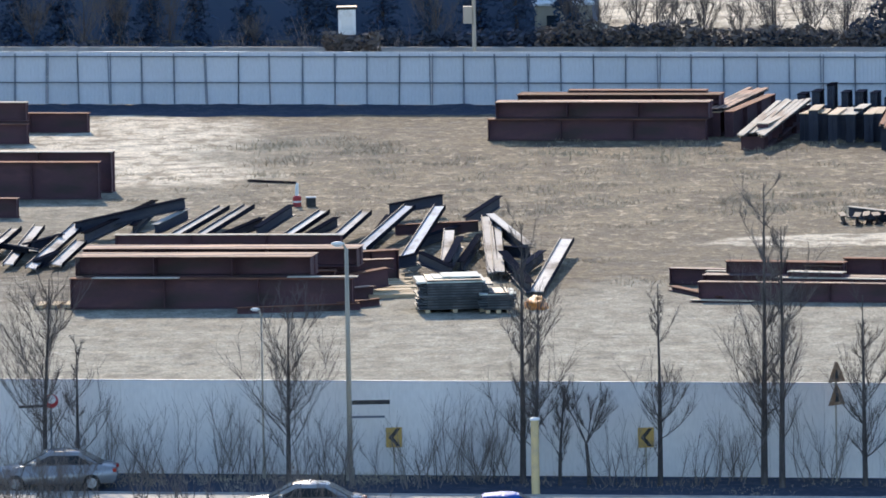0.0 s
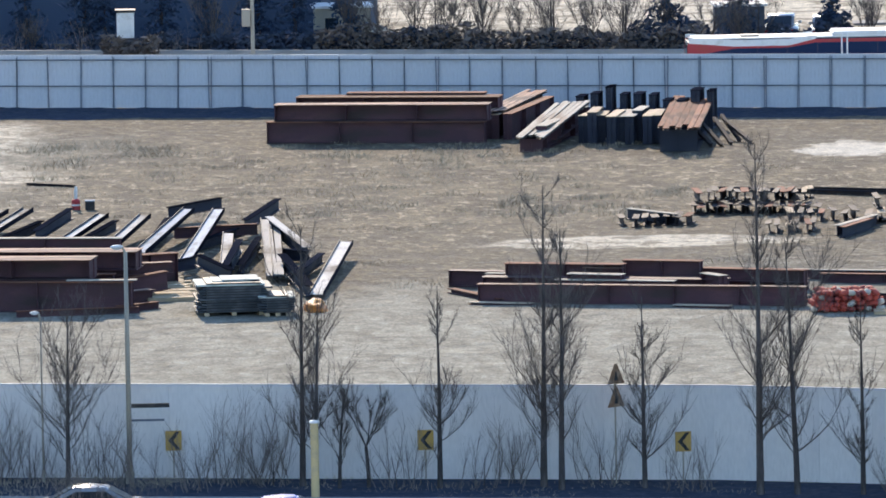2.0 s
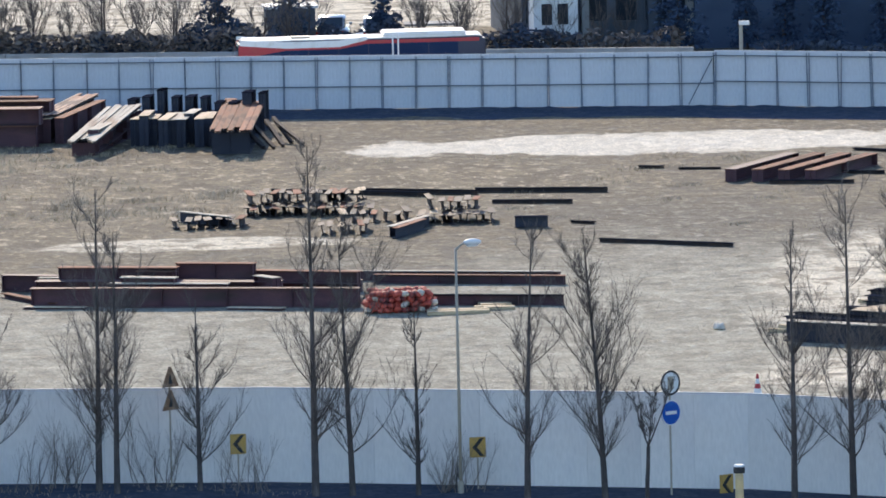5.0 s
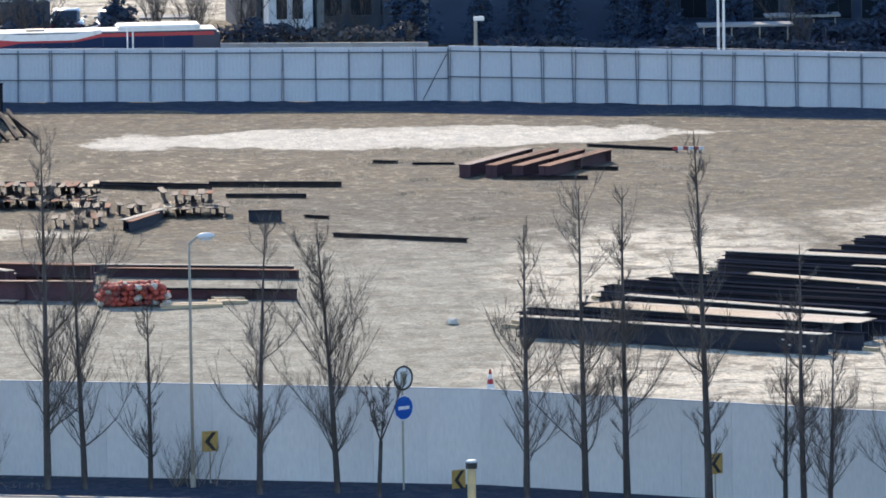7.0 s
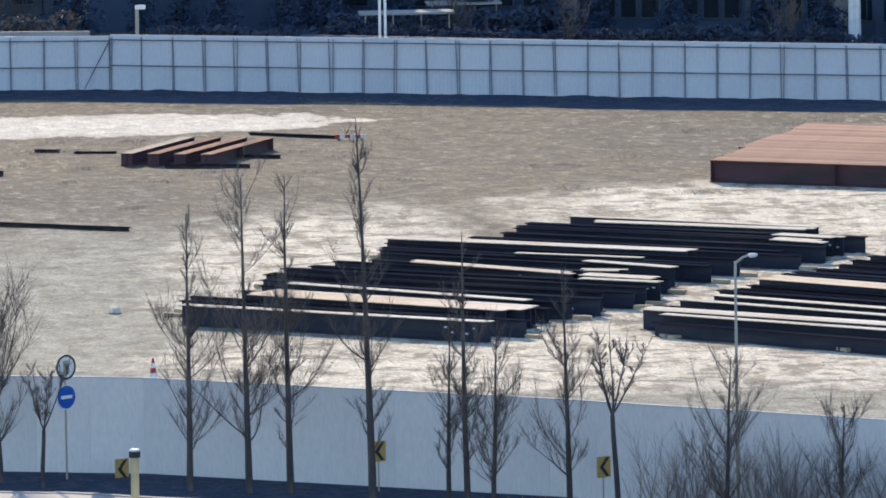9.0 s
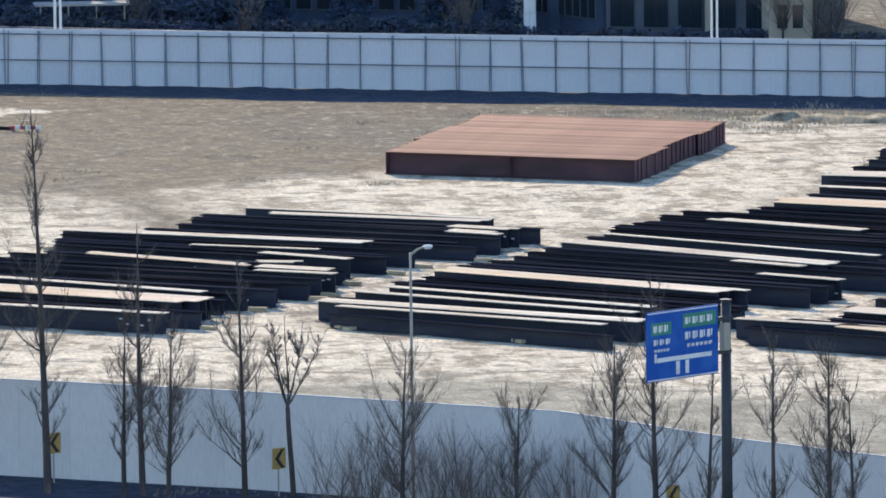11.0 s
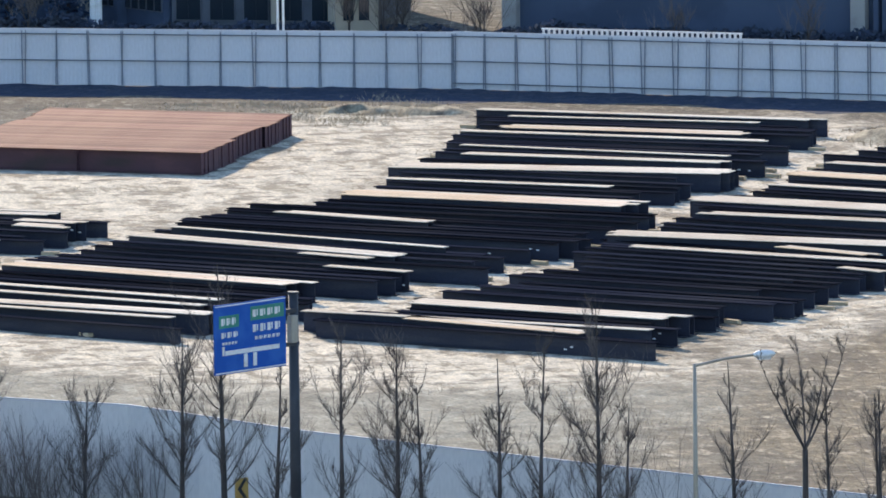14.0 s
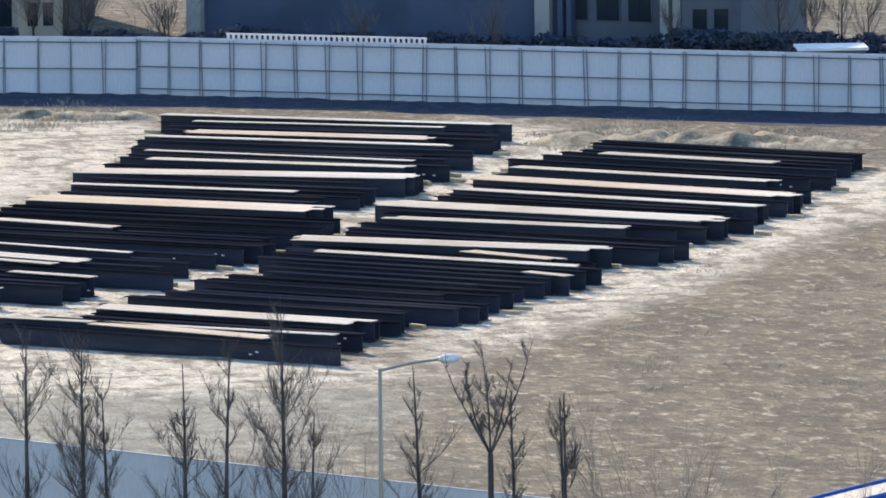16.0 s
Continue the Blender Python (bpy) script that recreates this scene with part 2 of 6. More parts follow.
M_INK = material("black_paint", (0.02, 0.02, 0.022), 0.6, 0.0, (0.05, 0.045, 0.04), 0.3, 3.0)
M_BLUE = material("blue_sign_sheet", (0.012, 0.095, 0.40), 0.6, 0.0, (0.025, 0.13, 0.45), 0.4, 1.0, grain=0.05, spec=0.15)
M_GREEN = material("green_sign_sheet", (0.02, 0.22, 0.16), 0.4, 0.0, (0.03, 0.26, 0.2), 0.4, 1.0, grain=0.05)
M_RED = material("red_paint", (0.45, 0.034, 0.042), 0.5, 0.0, (0.40, 0.05, 0.045), 0.35, 1.5)
M_TARP = material("faded_red_sack", (0.50, 0.085, 0.055), 0.8, 0.0, (0.17, 0.045, 0.045), 0.5, 2.6, bump=0.3)
M_ORANGE = material("orange_plastic", (0.75, 0.30, 0.06), 0.6, 0.0, (0.6, 0.22, 0.06), 0.4, 3.0)
M_TIMBER = material("pale_timber", (0.55, 0.43, 0.27), 0.85, 0.0, (0.42, 0.31, 0.19), 0.5, 3.0, (0.3, 3, 3), 0.15, 20, 0.2)
M_CONCRETE = material("grey_concrete", (0.36, 0.35, 0.33), 0.9, 0.0, (0.28, 0.27, 0.25), 0.5, 0.8, grain=0.1)
M_ASPHALT = material("asphalt", (0.06, 0.06, 0.062), 0.9, 0.0, (0.09, 0.088, 0.085), 0.5, 0.3, grain=0.2, bump=0.2)
M_PAVING = material("pale_paving", (0.46, 0.43, 0.38), 0.9, 0.0, (0.36, 0.34, 0.30), 0.5, 0.4, grain=0.1)
M_GLASS = material("dark_window_glass", (0.02, 0.03, 0.04), 0.08, 0.0, (0.03, 0.045, 0.055), 0.4, 0.3, grain=0.02)
M_BUSGLASS = material("tinted_bus_window", (0.018, 0.035, 0.085), 0.4, 0.0, (0.026, 0.045, 0.10), 0.4, 0.5, grain=0.03, spec=0.05)
M_BUSNAVY = material("navy_bus_paint", (0.015, 0.025, 0.06), 0.4, 0.0, (0.02, 0.03, 0.07), 0.4, 0.5, grain=0.03)
# Far dark and grey walls: blue haze and shade mixed into the base colours.
M_WALL_DARK = material("hazy_dark_cladding", (0.060, 0.088, 0.142), 0.8, 0.0, (0.042, 0.064, 0.108), 0.5, 0.3, grain=0.08)
M_WALL_GREY = material("hazy_grey_render", (0.105, 0.12, 0.145), 0.8, 0.0, (0.075, 0.088, 0.108), 0.5, 0.3, grain=0.06)
M_WALL_CREAM = material("cream_render", (0.42, 0.37, 0.285), 0.8, 0.0, (0.34, 0.30, 0.24), 0.5, 0.4, grain=0.06)
# Leaf colour pushed towards blue to stand in for distant haze.
M_HEDGE = material("hazy_evergreen_leaf", (0.058, 0.076, 0.112), 0.95, 0.0, (0.080, 0.094, 0.118), 0.5, 0.5, grain=0.2, grain_scale=8, spec=0.03)
M_SILVER = material("silver_car_paint", (0.42, 0.43, 0.44), 0.25, 0.4, (0.58, 0.59, 0.6), 0.3, 0.5, grain=0.02)
M_RUBBER = material("tyre_rubber", (0.02, 0.02, 0.02), 0.85)
M_LAMP = material("lamp_lens_glass", (0.7, 0.7, 0.68), 0.3)
M_TAIL = material("red_lamp_lens", (0.4, 0.02, 0.015), 0.25)


# ---- building helpers ----
def box(bm, x0, x1, y0, y1, z0, z1, bevel=0.0):
    vs = [bm.verts.new((x, y, z)) for z in (z0, z1) for y in (y0, y1) for x in (x0, x1)]
    fs = [bm.faces.new([vs[i] for i in f]) for f in ((0, 2, 3, 1), (4, 5, 7, 6), (0, 1, 5, 4), (2, 6, 7, 3), (0, 4, 6, 2), (1, 3, 7, 5))]
    if bevel:
        bmesh.ops.bevel(bm, geom=list({e for f in fs for e in f.edges}), offset=bevel, segments=2, affect="EDGES")
    return bm


def tube(bm, pts, radii, sides=6, cap=True):
    """A tapered round tube along pts."""
    rings = []
    for i, p in enumerate(pts):
        a, c = pts[max(i - 1, 0)], pts[min(i + 1, len(pts) - 1)]
        d = (Vector(c) - Vector(a)).normalized()
        s = d.cross(Vector((0.31, 0.95, 0.02)) if abs(d.z) > 0.8 else Vector((0, 0, 1))).normalized()
        u = s.cross(d)
        rings.append([bm.verts.new(Vector(p) + radii[i] * (math.cos(k * math.tau / sides) * s + math.sin(k * math.tau / sides) * u)) for k in range(sides)])
    for r, q in zip(rings, rings[1:]):
        for k in range(sides):
            bm.faces.new((r[k], r[(k + 1) % sides], q[(k + 1) % sides], q[k]))
    if cap:
        bm.faces.new(rings[0]), bm.faces.new(rings[-1])
    return bm


def prism(bm, outline, y0, y1):
    """An outline in x and z drawn out along y."""
    a = [bm.verts.new((x, y0, z)) for x, z in outline]
    c = [bm.verts.new((x, y1, z)) for x, z in outline]
    n = len(outline)
    bm.faces.new(a), bm.faces.new(c[::-1])
    for k in range(n):
        bm.faces.new((a[k], c[k], c[(k + 1) % n], a[(k + 1) % n]))
    return bm


def mesh_of(bm, name, mat, smooth=False):
    bmesh.ops.recalc_face_normals(bm, faces=bm.faces)
    me = bpy.data.meshes.new(name)
    bm.to_mesh(me)
    bm.free()
    me.materials.append(mat)
    if smooth:
        me.polygons.foreach_set("use_smooth", [True] * len(me.polygons))
    return me


def part(name, bm, mat, parent, label="", smooth=False):
    ob = new(name, mesh_of(bm, name, mat, smooth))
    ob.parent = parent
    return tagged(ob, label)


def thing(name, m, label, category, group="", kind=""):
    ob = new(name)
    ob.matrix_basis = m
    return tagged(ob, label, category, group, kind)


MESHES = {}


def shared(key, make):
    """The mesh of that key, made once."""
    if key not in MESHES:
        MESHES[key] = make()
    return MESHES[key]


def piece(name, me, parent, m=None, label=""):
    ob = new(name, me)
    ob.parent = parent
    if m is not None:
        ob.matrix_basis = m
    return tagged(ob, label)


def along(x0, y0, x1, y1, z0=0.0, z1=None, roll=0.0):
    """The pose of a thing whose x runs from the first point to the second, and its length."""
    a, c = Vector((x0, y0, z0)), Vector((x1, y1, z0 if z1 is None else z1))
    d = c - a
    m = Matrix.Translation(a) @ Matrix.Rotation(math.atan2(d.y, d.x), 4, "Z") @ Matrix.Rotation(-math.asin(d.z / d.length), 4, "Y") @ Matrix.Rotation(radians(roll), 4, "X")
    return m, d.length


def girder(x0, y0, x1, y1, z0=0.0, z1=None, h=1.0, w=0.5, web=None, top=None, label="", group="", stiff=0, roll=0.0, name="steel_girder", low=None):
    """A rolled or welded I-section from end to end: web, two flanges, stiffener plates."""
    web, top = web or M_BLACK, top or M_BLACK_TOP
    m, length = along(x0, y0, x1, y1, z0, z1, roll)
    length = round(length * 4) / 4
    t = 0.035
    g = thing(name, m, label, "girder", group)
    key = (length, round(h, 2), round(w, 2))
    piece("web", shared(("web", *key, web.name), lambda: mesh_of(box(bmesh.new(), 0, length, -0.015, 0.015, t, h - t), "web", web)), g)
    piece("top_flange", shared(("top", *key, top.name), lambda: mesh_of(box(bmesh.new(), 0, length, -w / 2, w / 2, h - t, h, 0.006), "top_flange", top)), g)
    low = low or web
    piece("bottom_flange", shared(("low", *key, low.name), lambda: mesh_of(box(bmesh.new(), 0, length, -w / 2, w / 2, 0, t, 0.006), "bottom_flange", low)), g)
    for k in range(stiff):
        me = shared(("stiff", *key[1:], web.name), lambda: mesh_of(box(bmesh.new(), -0.01, 0.01, -w / 2 + 0.03, w / 2 - 0.03, t, h - t), "stiffener", web))
        piece("stiffener", me, g, pose(0.06 + (length - 0.12) * k / max(stiff - 1, 1), 0, 0))
    return g


# ---- setting: the ground ----
def ground():
    xs = [-4500, -1500, -400, -120] + [-60 + 1.3 * k for k in range(164)] + [220, 500, 1500, 4500]
    ys = [-4500, -1500, -300, 100, 260] + [310 + 1.5 * k for k in range(180)] + [640, 900, 1800, 4800]
    bm = bmesh.new()

    def height(x, y):
        inside = -55 < x < 150 and 315 < y < 570
        return (0.05 * noise.noise((x * 0.09, y * 0.06, 0)) + 0.035 * noise.noise((x * 0.35, y * 0.22, 3))) * inside

    grid = [[bm.verts.new((x, y, height(x, y))) for x in xs] for y in ys]
    for r, q in zip(grid, grid[1:]):
        for k in range(len(xs) - 1):
            bm.faces.new((r[k], r[k + 1], q[k + 1], q[k]))
    g = new("ground", mesh_of(bm, "ground", M_GROUND, True))
    return tagged(g, "uneven yard ground of dry grass, grey soil and pale sand", "ground", kind="structure")


ground()


# ---- setting: the far fence ----
def far_fence(x0, y0, x1, y1, name, h=2.85, pitch=1.68, rails=(1.26, 2.6), gap=0.03):
    m, length = along(x0, y0, x1, y1)
    count = round(length / pitch)
    pitch = length / count
    f = thing(name, m, "tall light grey sheet metal fence on slim posts", "fence", kind="structure")

    def sheet():
        bm = bmesh.new()
        n, prof = 8, []
        for k in range(n):
            a, s = 0.01 + (pitch - 0.02) * k / n, (pitch - 0.02) / n
            prof += [(a, 0), (a + 0.55 * s, 0), (a + 0.65 * s, 0.007), (a + 0.9 * s, 0.007)]
        prof.append((pitch - 0.01, 0))
        prof += [(pitch - 0.01, 0.06), (0.01, 0.06)]
        low, high = [bm.verts.new((x, y, 0.12)) for x, y in prof], [bm.verts.new((x, y, h)) for x, y in prof]
        bm.faces.new(low), bm.faces.new(high[::-1])
        for k in range(len(prof)):
            j = (k + 1) % len(prof)
            bm.faces.new((low[k], low[j], high[j], high[k]))
        return mesh_of(bm, "panel", M_FENCE_FAR)

    panel = sheet()
    post = mesh_of(box(bmesh.new(), -0.024, 0.024, -0.022, 0.022, -0.1, h - 0.1), "post", M_POST_PALE)
    foot = mesh_of(box(bmesh.new(), -0.12, 0.12, -0.28, 0.02, -0.05, 0.14, 0.01), "foot", M_CONCRETE)
    for k in range(count):
        piece("panel", panel, f, pose(k * pitch, 0, 0))
    rnd = random.Random(5)
    for k in range(count + 1):
        for s in (-gap, gap):
            piece("post", post, f, pose(k * pitch + s + rnd.uniform(-0.03, 0.03), -0.07, 0, 0, rnd.uniform(-1.6, 1.6), 0))
        piece("foot", foot, f, pose(k * pitch, -0.08, 0))
    for z in rails:
        part("rail", box(bmesh.new(), 0, length, -0.16, -0.1, z - 0.028, z + 0.028), M_POST, f)
    return f


west = far_fence(-35.15, 546.17, 47.51, 528.50, "fence_far_west")
west_end = math.hypot(47.51 + 35.15, 528.50 - 546.17)
part("brace", tube(bmesh.new(), [(west_end - 1.3, -0.2, 0.2), (west_end - 0.08, -0.14, 2.5)], [0.03, 0.03], 6), M_POST, west)
far_fence(47.51, 528.50, 99.25, 504.60, "fence_far_middle", h=2.92, rails=(1.36, 2.66), gap=0.045)
far_fence(99.25, 504.60, 143.42, 474.20, "fence_far_east", h=2.95, rails=(0.42, 1.5, 2.72), gap=0.08)


# ---- setting: the near fence ----
def near_fence(name, x0, y0, x1, y1, h=3.5):
    m, length = along(x0, y0, x1, y1)
    count = max(1, round(length / 2.0))
    pitch = length / count
    f = thing(name, m, "tall smooth blue-grey steel sheet fence beside the road", "fence", kind="structure")
    panel = mesh_of(box(bmesh.new(), 0.004, pitch - 0.004, -0.02, 0.02, 0.03, h), "panel", M_FENCE_NEAR)
    post = mesh_of(box(bmesh.new(), -0.04, 0.04, 0.03, 0.11, 0, h - 0.15), "post", M_POST)
    for k in range(count):
        piece("panel", panel, f, pose(k * pitch, 0, 0))
        piece("post", post, f, pose(k * pitch, 0, 0))
    part("rail", box(bmesh.new(), 0, length, 0.12, 0.18, h - 0.5, h - 0.42), M_POST, f)
    part("cap", box(bmesh.new(), 0, length, -0.035, 0.035, h + 0.002, h + 0.05), M_FENCE_FAR, f)
    return f


near_fence("fence_near_west", -47.90, 396.23, 17.85, 383.67)
near_fence("fence_near_bend", 17.85, 383.67, 34.88, 377.27)
near_fence("fence_near_middle", 34.88, 377.27, 48.34, 367.47)
near_fence("fence_near_corner", 48.34, 367.47, 58.91, 358.48)
near_fence("fence_near_slope", 58.91, 358.48, 63.48, 349.63)
near_fence("fence_near_east", 63.48, 349.63, 71.05, 338.50)
near_fence("fence_near_end", 71.05, 338.50, 95.28, 302.89)


# ---- black girders laid out in three fields ----
class Field:
    """A field of long black girders: black rows between two ragged edges, and rows with dusty tops laid in between."""

    def __init__(self, x, y, turn, group, seed):
        self.o, self.group, self.rnd, self.taken = Vector((x, y)), group, random.Random(seed), []
        self.d = Vector((math.cos(radians(turn)), math.sin(radians(turn))))
        self.n = Vector((self.d.y, -self.d.x))

    def lay(self, p, q, h, w, top, label):
        g = girder(p.x, p.y, q.x, q.y, h=h, w=w, web=M_BLACK, top=top, group=self.group, label=label)
        for _ in range(self.rnd.choice((0, 0, 0, 1, 2))):
            me = shared("mark", lambda: mesh_of(box(bmesh.new(), -0.07, 0.07, -0.03, -0.017, -0.028, 0.028), "mark", M_WHITE_PAINT))
            u = self.rnd.uniform(0.7, 0.985) * (q - p).length
            for s in (0, -self.rnd.uniform(0.25, 0.6)):
                piece("mark", me, g, pose(u + s, 0, self.rnd.uniform(0.3, 0.7) * h), "white paint mark")
        return g

    def black_rows(self, left, right, lean, step=1.25):
        """left, right: metres towards the road and along the row, where the rows begin and end; lean: turn of the first and last row."""
        r, v = self.rnd, left[0][0]
        last = min(left[-1][0], right[-1][0])
        while v < last:
            f = v / last
            tilt = math.tan(radians(lean[0] + (lean[1] - lean[0]) * f))
            u0 = float(np.interp(v, [p[0] for p in left], [p[1] for p in left])) + r.uniform(-0.15, 0.6)
            u1 = float(np.interp(v, [p[0] for p in right], [p[1] for p in right])) - r.choice((0.0, 0.2, 0.5, 1.1, 2.4))
            v1 = v + (u1 - u0) * tilt + r.uniform(-0.15, 0.15)
            u1 = float(np.interp(v1, [p[0] for p in right], [p[1] for p in right])) - r.choice((0.0, 0.0, 0.3, 0.7, 1.4, 2.4))
            if any(abs(v + (v1 - v) * (u - u0) / (u1 - u0) - w) < gap for u, w, gap in self.taken):
                v += 0.3
                continue
            self.lay(self.o + self.d * u0 + self.n * v, self.o + self.d * u1 + self.n * v1, r.choice((0.6, 0.66, 0.72, 0.72, 0.78)), r.uniform(0.45, 0.62), M_BLACK_TOP,
                     "long black coated steel girder lying on the sand")
            if r.random() < 0.3:
                for u, s in ((u0, -0.45), (u1, 0.45)):
                    b = self.o + self.d * (u + s) + self.n * (v if s < 0 else v1)
                    t = thing("timber_bearer", pose(b.x, b.y, 0, 0, 0, math.degrees(math.atan2(self.d.y, self.d.x)) + r.uniform(-20, 20)), "pale timber bearer at the end of the girders", "timber", "timber bearers")
                    part("block", box(bmesh.new(), -0.4, 0.4, -0.1, 0.1, 0, 0.16, 0.01), M_TIMBER, t)
            v += step * r.uniform(0.85, 1.15)

    def dusty(self, x0, y0, x1, y1, depth, tan=False):
        """Girders side by side under dust, over that depth; the points are the middle of the row's ends."""
        a, c = Vector((x0, y0)), Vector((x1, y1))
        d = (c - a).normalized()
        up, count = Vector((-d.y, d.x)), max(1, round(depth / 0.5))
        if (c - a).length > 9:
            mid = (a + c) / 2 - self.o
            self.taken.append((mid.dot(self.d), mid.dot(self.n), depth / 2 + 0.34))
        for k in range(count):
            o = up * (depth * ((k + 0.5) / count - 0.5))
            s, e = self.rnd.uniform(-0.3, 0.3) * (count > 1), self.rnd.uniform(-0.5, 0.3) * (count > 1)
            self.lay(a + o + d * s, c + o + d * e, 0.85, depth / count - 0.02, M_TAN_TOP if tan and k < count - 1 else M_DUST_TOP,
                     "long black steel girder with a tan rusty top" if tan else "long black steel girder with a dusty pale top flange")


first_field = Field(59.49, 455.25, -38.11, "girders in the first field", 3)
first_field.dusty(60.88, 454.62, 70.57, 447.30, 0.46)
first_field.dusty(61.55, 452.24, 70.19, 446.45, 0.92)
first_field.dusty(68.57, 444.76, 70.93, 442.69, 0.89)
first_field.dusty(68.18, 442.99, 69.87, 441.35, 1.11)
first_field.dusty(52.32, 447.80, 63.94, 439.35, 1.12)
first_field.dusty(56.61, 440.38, 61.67, 436.99, 0.43)
first_field.dusty(51.93, 438.44, 57.88, 431.95, 0.86, True)
first_field.dusty(59.10, 436.54, 62.41, 432.98, 0.64)
first_field.dusty(58.62, 433.08, 60.19, 432.45, 0.84)
first_field.dusty(58.39, 431.38, 61.02, 429.15, 1.04)
first_field.dusty(57.96, 429.95, 61.04, 427.62, 0.62)
first_field.dusty(46.02, 431.33, 54.85, 422.39, 0.62)
first_field.dusty(44.53, 428.26, 54.34, 419.38, 2.24, True)
first_field.dusty(40.90, 424.53, 52.42, 415.14, 0.60)
first_field.black_rows([(0.0, 0.0), (1.1, 0.4), (5.6, 1.1), (7.6, 0.6), (10.6, -1.3), (12.2, -0.3), (18.1, 1.6), (22.3, -0.3), (25.2, 1.6), (29.2, 3.1), (32.4, 2.0), (34.9, 3.6), (36.3, 4.9)],
    [(-1.3, 15.9), (1.7, 17.1), (5.5, 17.3), (8.3, 17.5), (12.1, 16.9), (17.6, 16.7), (20.5, 17.8), (23.7, 18.4), (26.0, 18.3), (30.5, 18.1), (35.9, 20.7)], (-1.5, 3))
middle_field = Field(96.95, 486.91, -40.24, "girders in the middle field", 4)
middle_field.dusty(97.08, 486.87, 110.99, 476.73, 0.81)
middle_field.dusty(97.69, 483.19, 108.06, 476.29, 0.53)
middle_field.dusty(96.46, 478.48, 106.32, 471.56, 1.57, True)
middle_field.dusty(94.29, 476.96, 106.42, 467.95, 0.78)
middle_field.dusty(92.88, 470.54, 103.31, 461.71, 0.51)
middle_field.dusty(92.37, 466.66, 102.70, 459.01, 1.00)
middle_field.dusty(88.43, 462.41, 101.89, 454.86, 2.19)
middle_field.dusty(86.80, 456.99, 95.43, 450.37, 0.71)
middle_field.dusty(84.12, 451.81, 94.84, 442.91, 2.56, True)
middle_field.dusty(79.96, 444.56, 85.32, 438.46, 0.90)
middle_field.dusty(74.28, 440.10, 83.87, 428.57, 0.44)
middle_field.dusty(72.48, 437.38, 81.38, 426.18, 1.30)
middle_field.dusty(77.74, 428.36, 80.05, 425.47, 0.63)
middle_field.dusty(77.87, 423.26, 80.67, 420.06, 0.61)
middle_field.dusty(65.63, 428.16, 75.67, 417.05, 1.65, True)
middle_field.dusty(62.41, 422.39, 71.62, 412.39, 0.60)
middle_field.dusty(60.84, 421.15, 70.63, 410.63, 0.60)
middle_field.dusty(59.16, 418.27, 70.55, 407.62, 1.18)
middle_field.dusty(59.42, 416.12, 68.64, 406.97, 0.58)
middle_field.black_rows([(0.0, 0.0), (4.4, 2.2), (15.1, 6.2), (24.5, 9.4), (29.8, 11.8), (33.7, 11.9), (37.1, 12.9), (40.1, 10.6), (44.0, 10.7), (47.2, 11.4), (51.7, 12.2), (61.0, 13.2), (65.4, 13.9), (68.3, 13.6), (73.6, 14.8), (76.9, 15.4), (79.2, 16.9)],
    [(-1.2, 17.8), (4.1, 19.6), (10.7, 21.9), (18.0, 23.9), (22.7, 25.4), (32.1, 27.6), (39.9, 29.8), (45.3, 31.4), (49.5, 31.3), (53.2, 30.9), (57.8, 33.0), (61.3, 30.2), (65.3, 32.1), (67.7, 29.9), (73.2, 32.6), (75.8, 31.9), (78.5, 30.7), (81.0, 31.6)], (-4, 7))
last_field = Field(113.90, 469.09, -45.53, "girders in the last field", 5)
last_field.dusty(112.24, 462.28, 118.65, 455.47, 1.00)
last_field.dusty(106.97, 457.74, 116.47, 447.65, 0.97)
last_field.dusty(104.55, 453.64, 115.66, 441.63, 1.91, True)
last_field.dusty(102.51, 449.24, 113.56, 437.44, 0.93)
last_field.dusty(98.21, 444.50, 110.30, 433.02, 2.28)
last_field.dusty(97.13, 438.54, 105.90, 431.23, 1.11)
last_field.dusty(91.65, 431.94, 102.79, 423.53, 1.93)
last_field.dusty(97.36, 424.49, 100.11, 420.40, 0.83, True)
last_field.dusty(91.38, 426.76, 100.30, 417.68, 0.84)
last_field.dusty(97.84, 416.33, 99.20, 414.13, 0.60)
last_field.dusty(78.89, 409.82, 87.63, 400.97, 1.72)
last_field.dusty(77.49, 404.38, 83.03, 397.37, 1.12, True)
last_field.dusty(74.06, 407.76, 85.90, 397.19, 0.57)
last_field.black_rows([(0.0, 0.0), (4.0, 0.8), (8.4, 0.4), (12.7, 3.0), (17.5, 4.4), (21.7, 5.9), (28.0, 6.3), (33.1, 9.6), (41.8, 10.7), (47.9, 12.9), (52.2, 16.4), (54.6, 14.6), (58.4, 16.9), (60.7, 16.0), (64.6, 16.2), (68.3, 18.5), (71.0, 15.8), (74.0, 17.8)],
    [(-0.1, 13.9), (7.3, 16.8), (11.9, 18.6), (17.9, 20.9), (23.5, 22.8), (28.8, 24.8), (33.8, 26.1), (38.8, 26.8), (43.7, 27.5), (49.1, 28.7), (54.6, 29.4), (60.5, 31.4), (66.6, 30.8), (71.5, 32.7), (73.4, 33.8)], (1, 0))


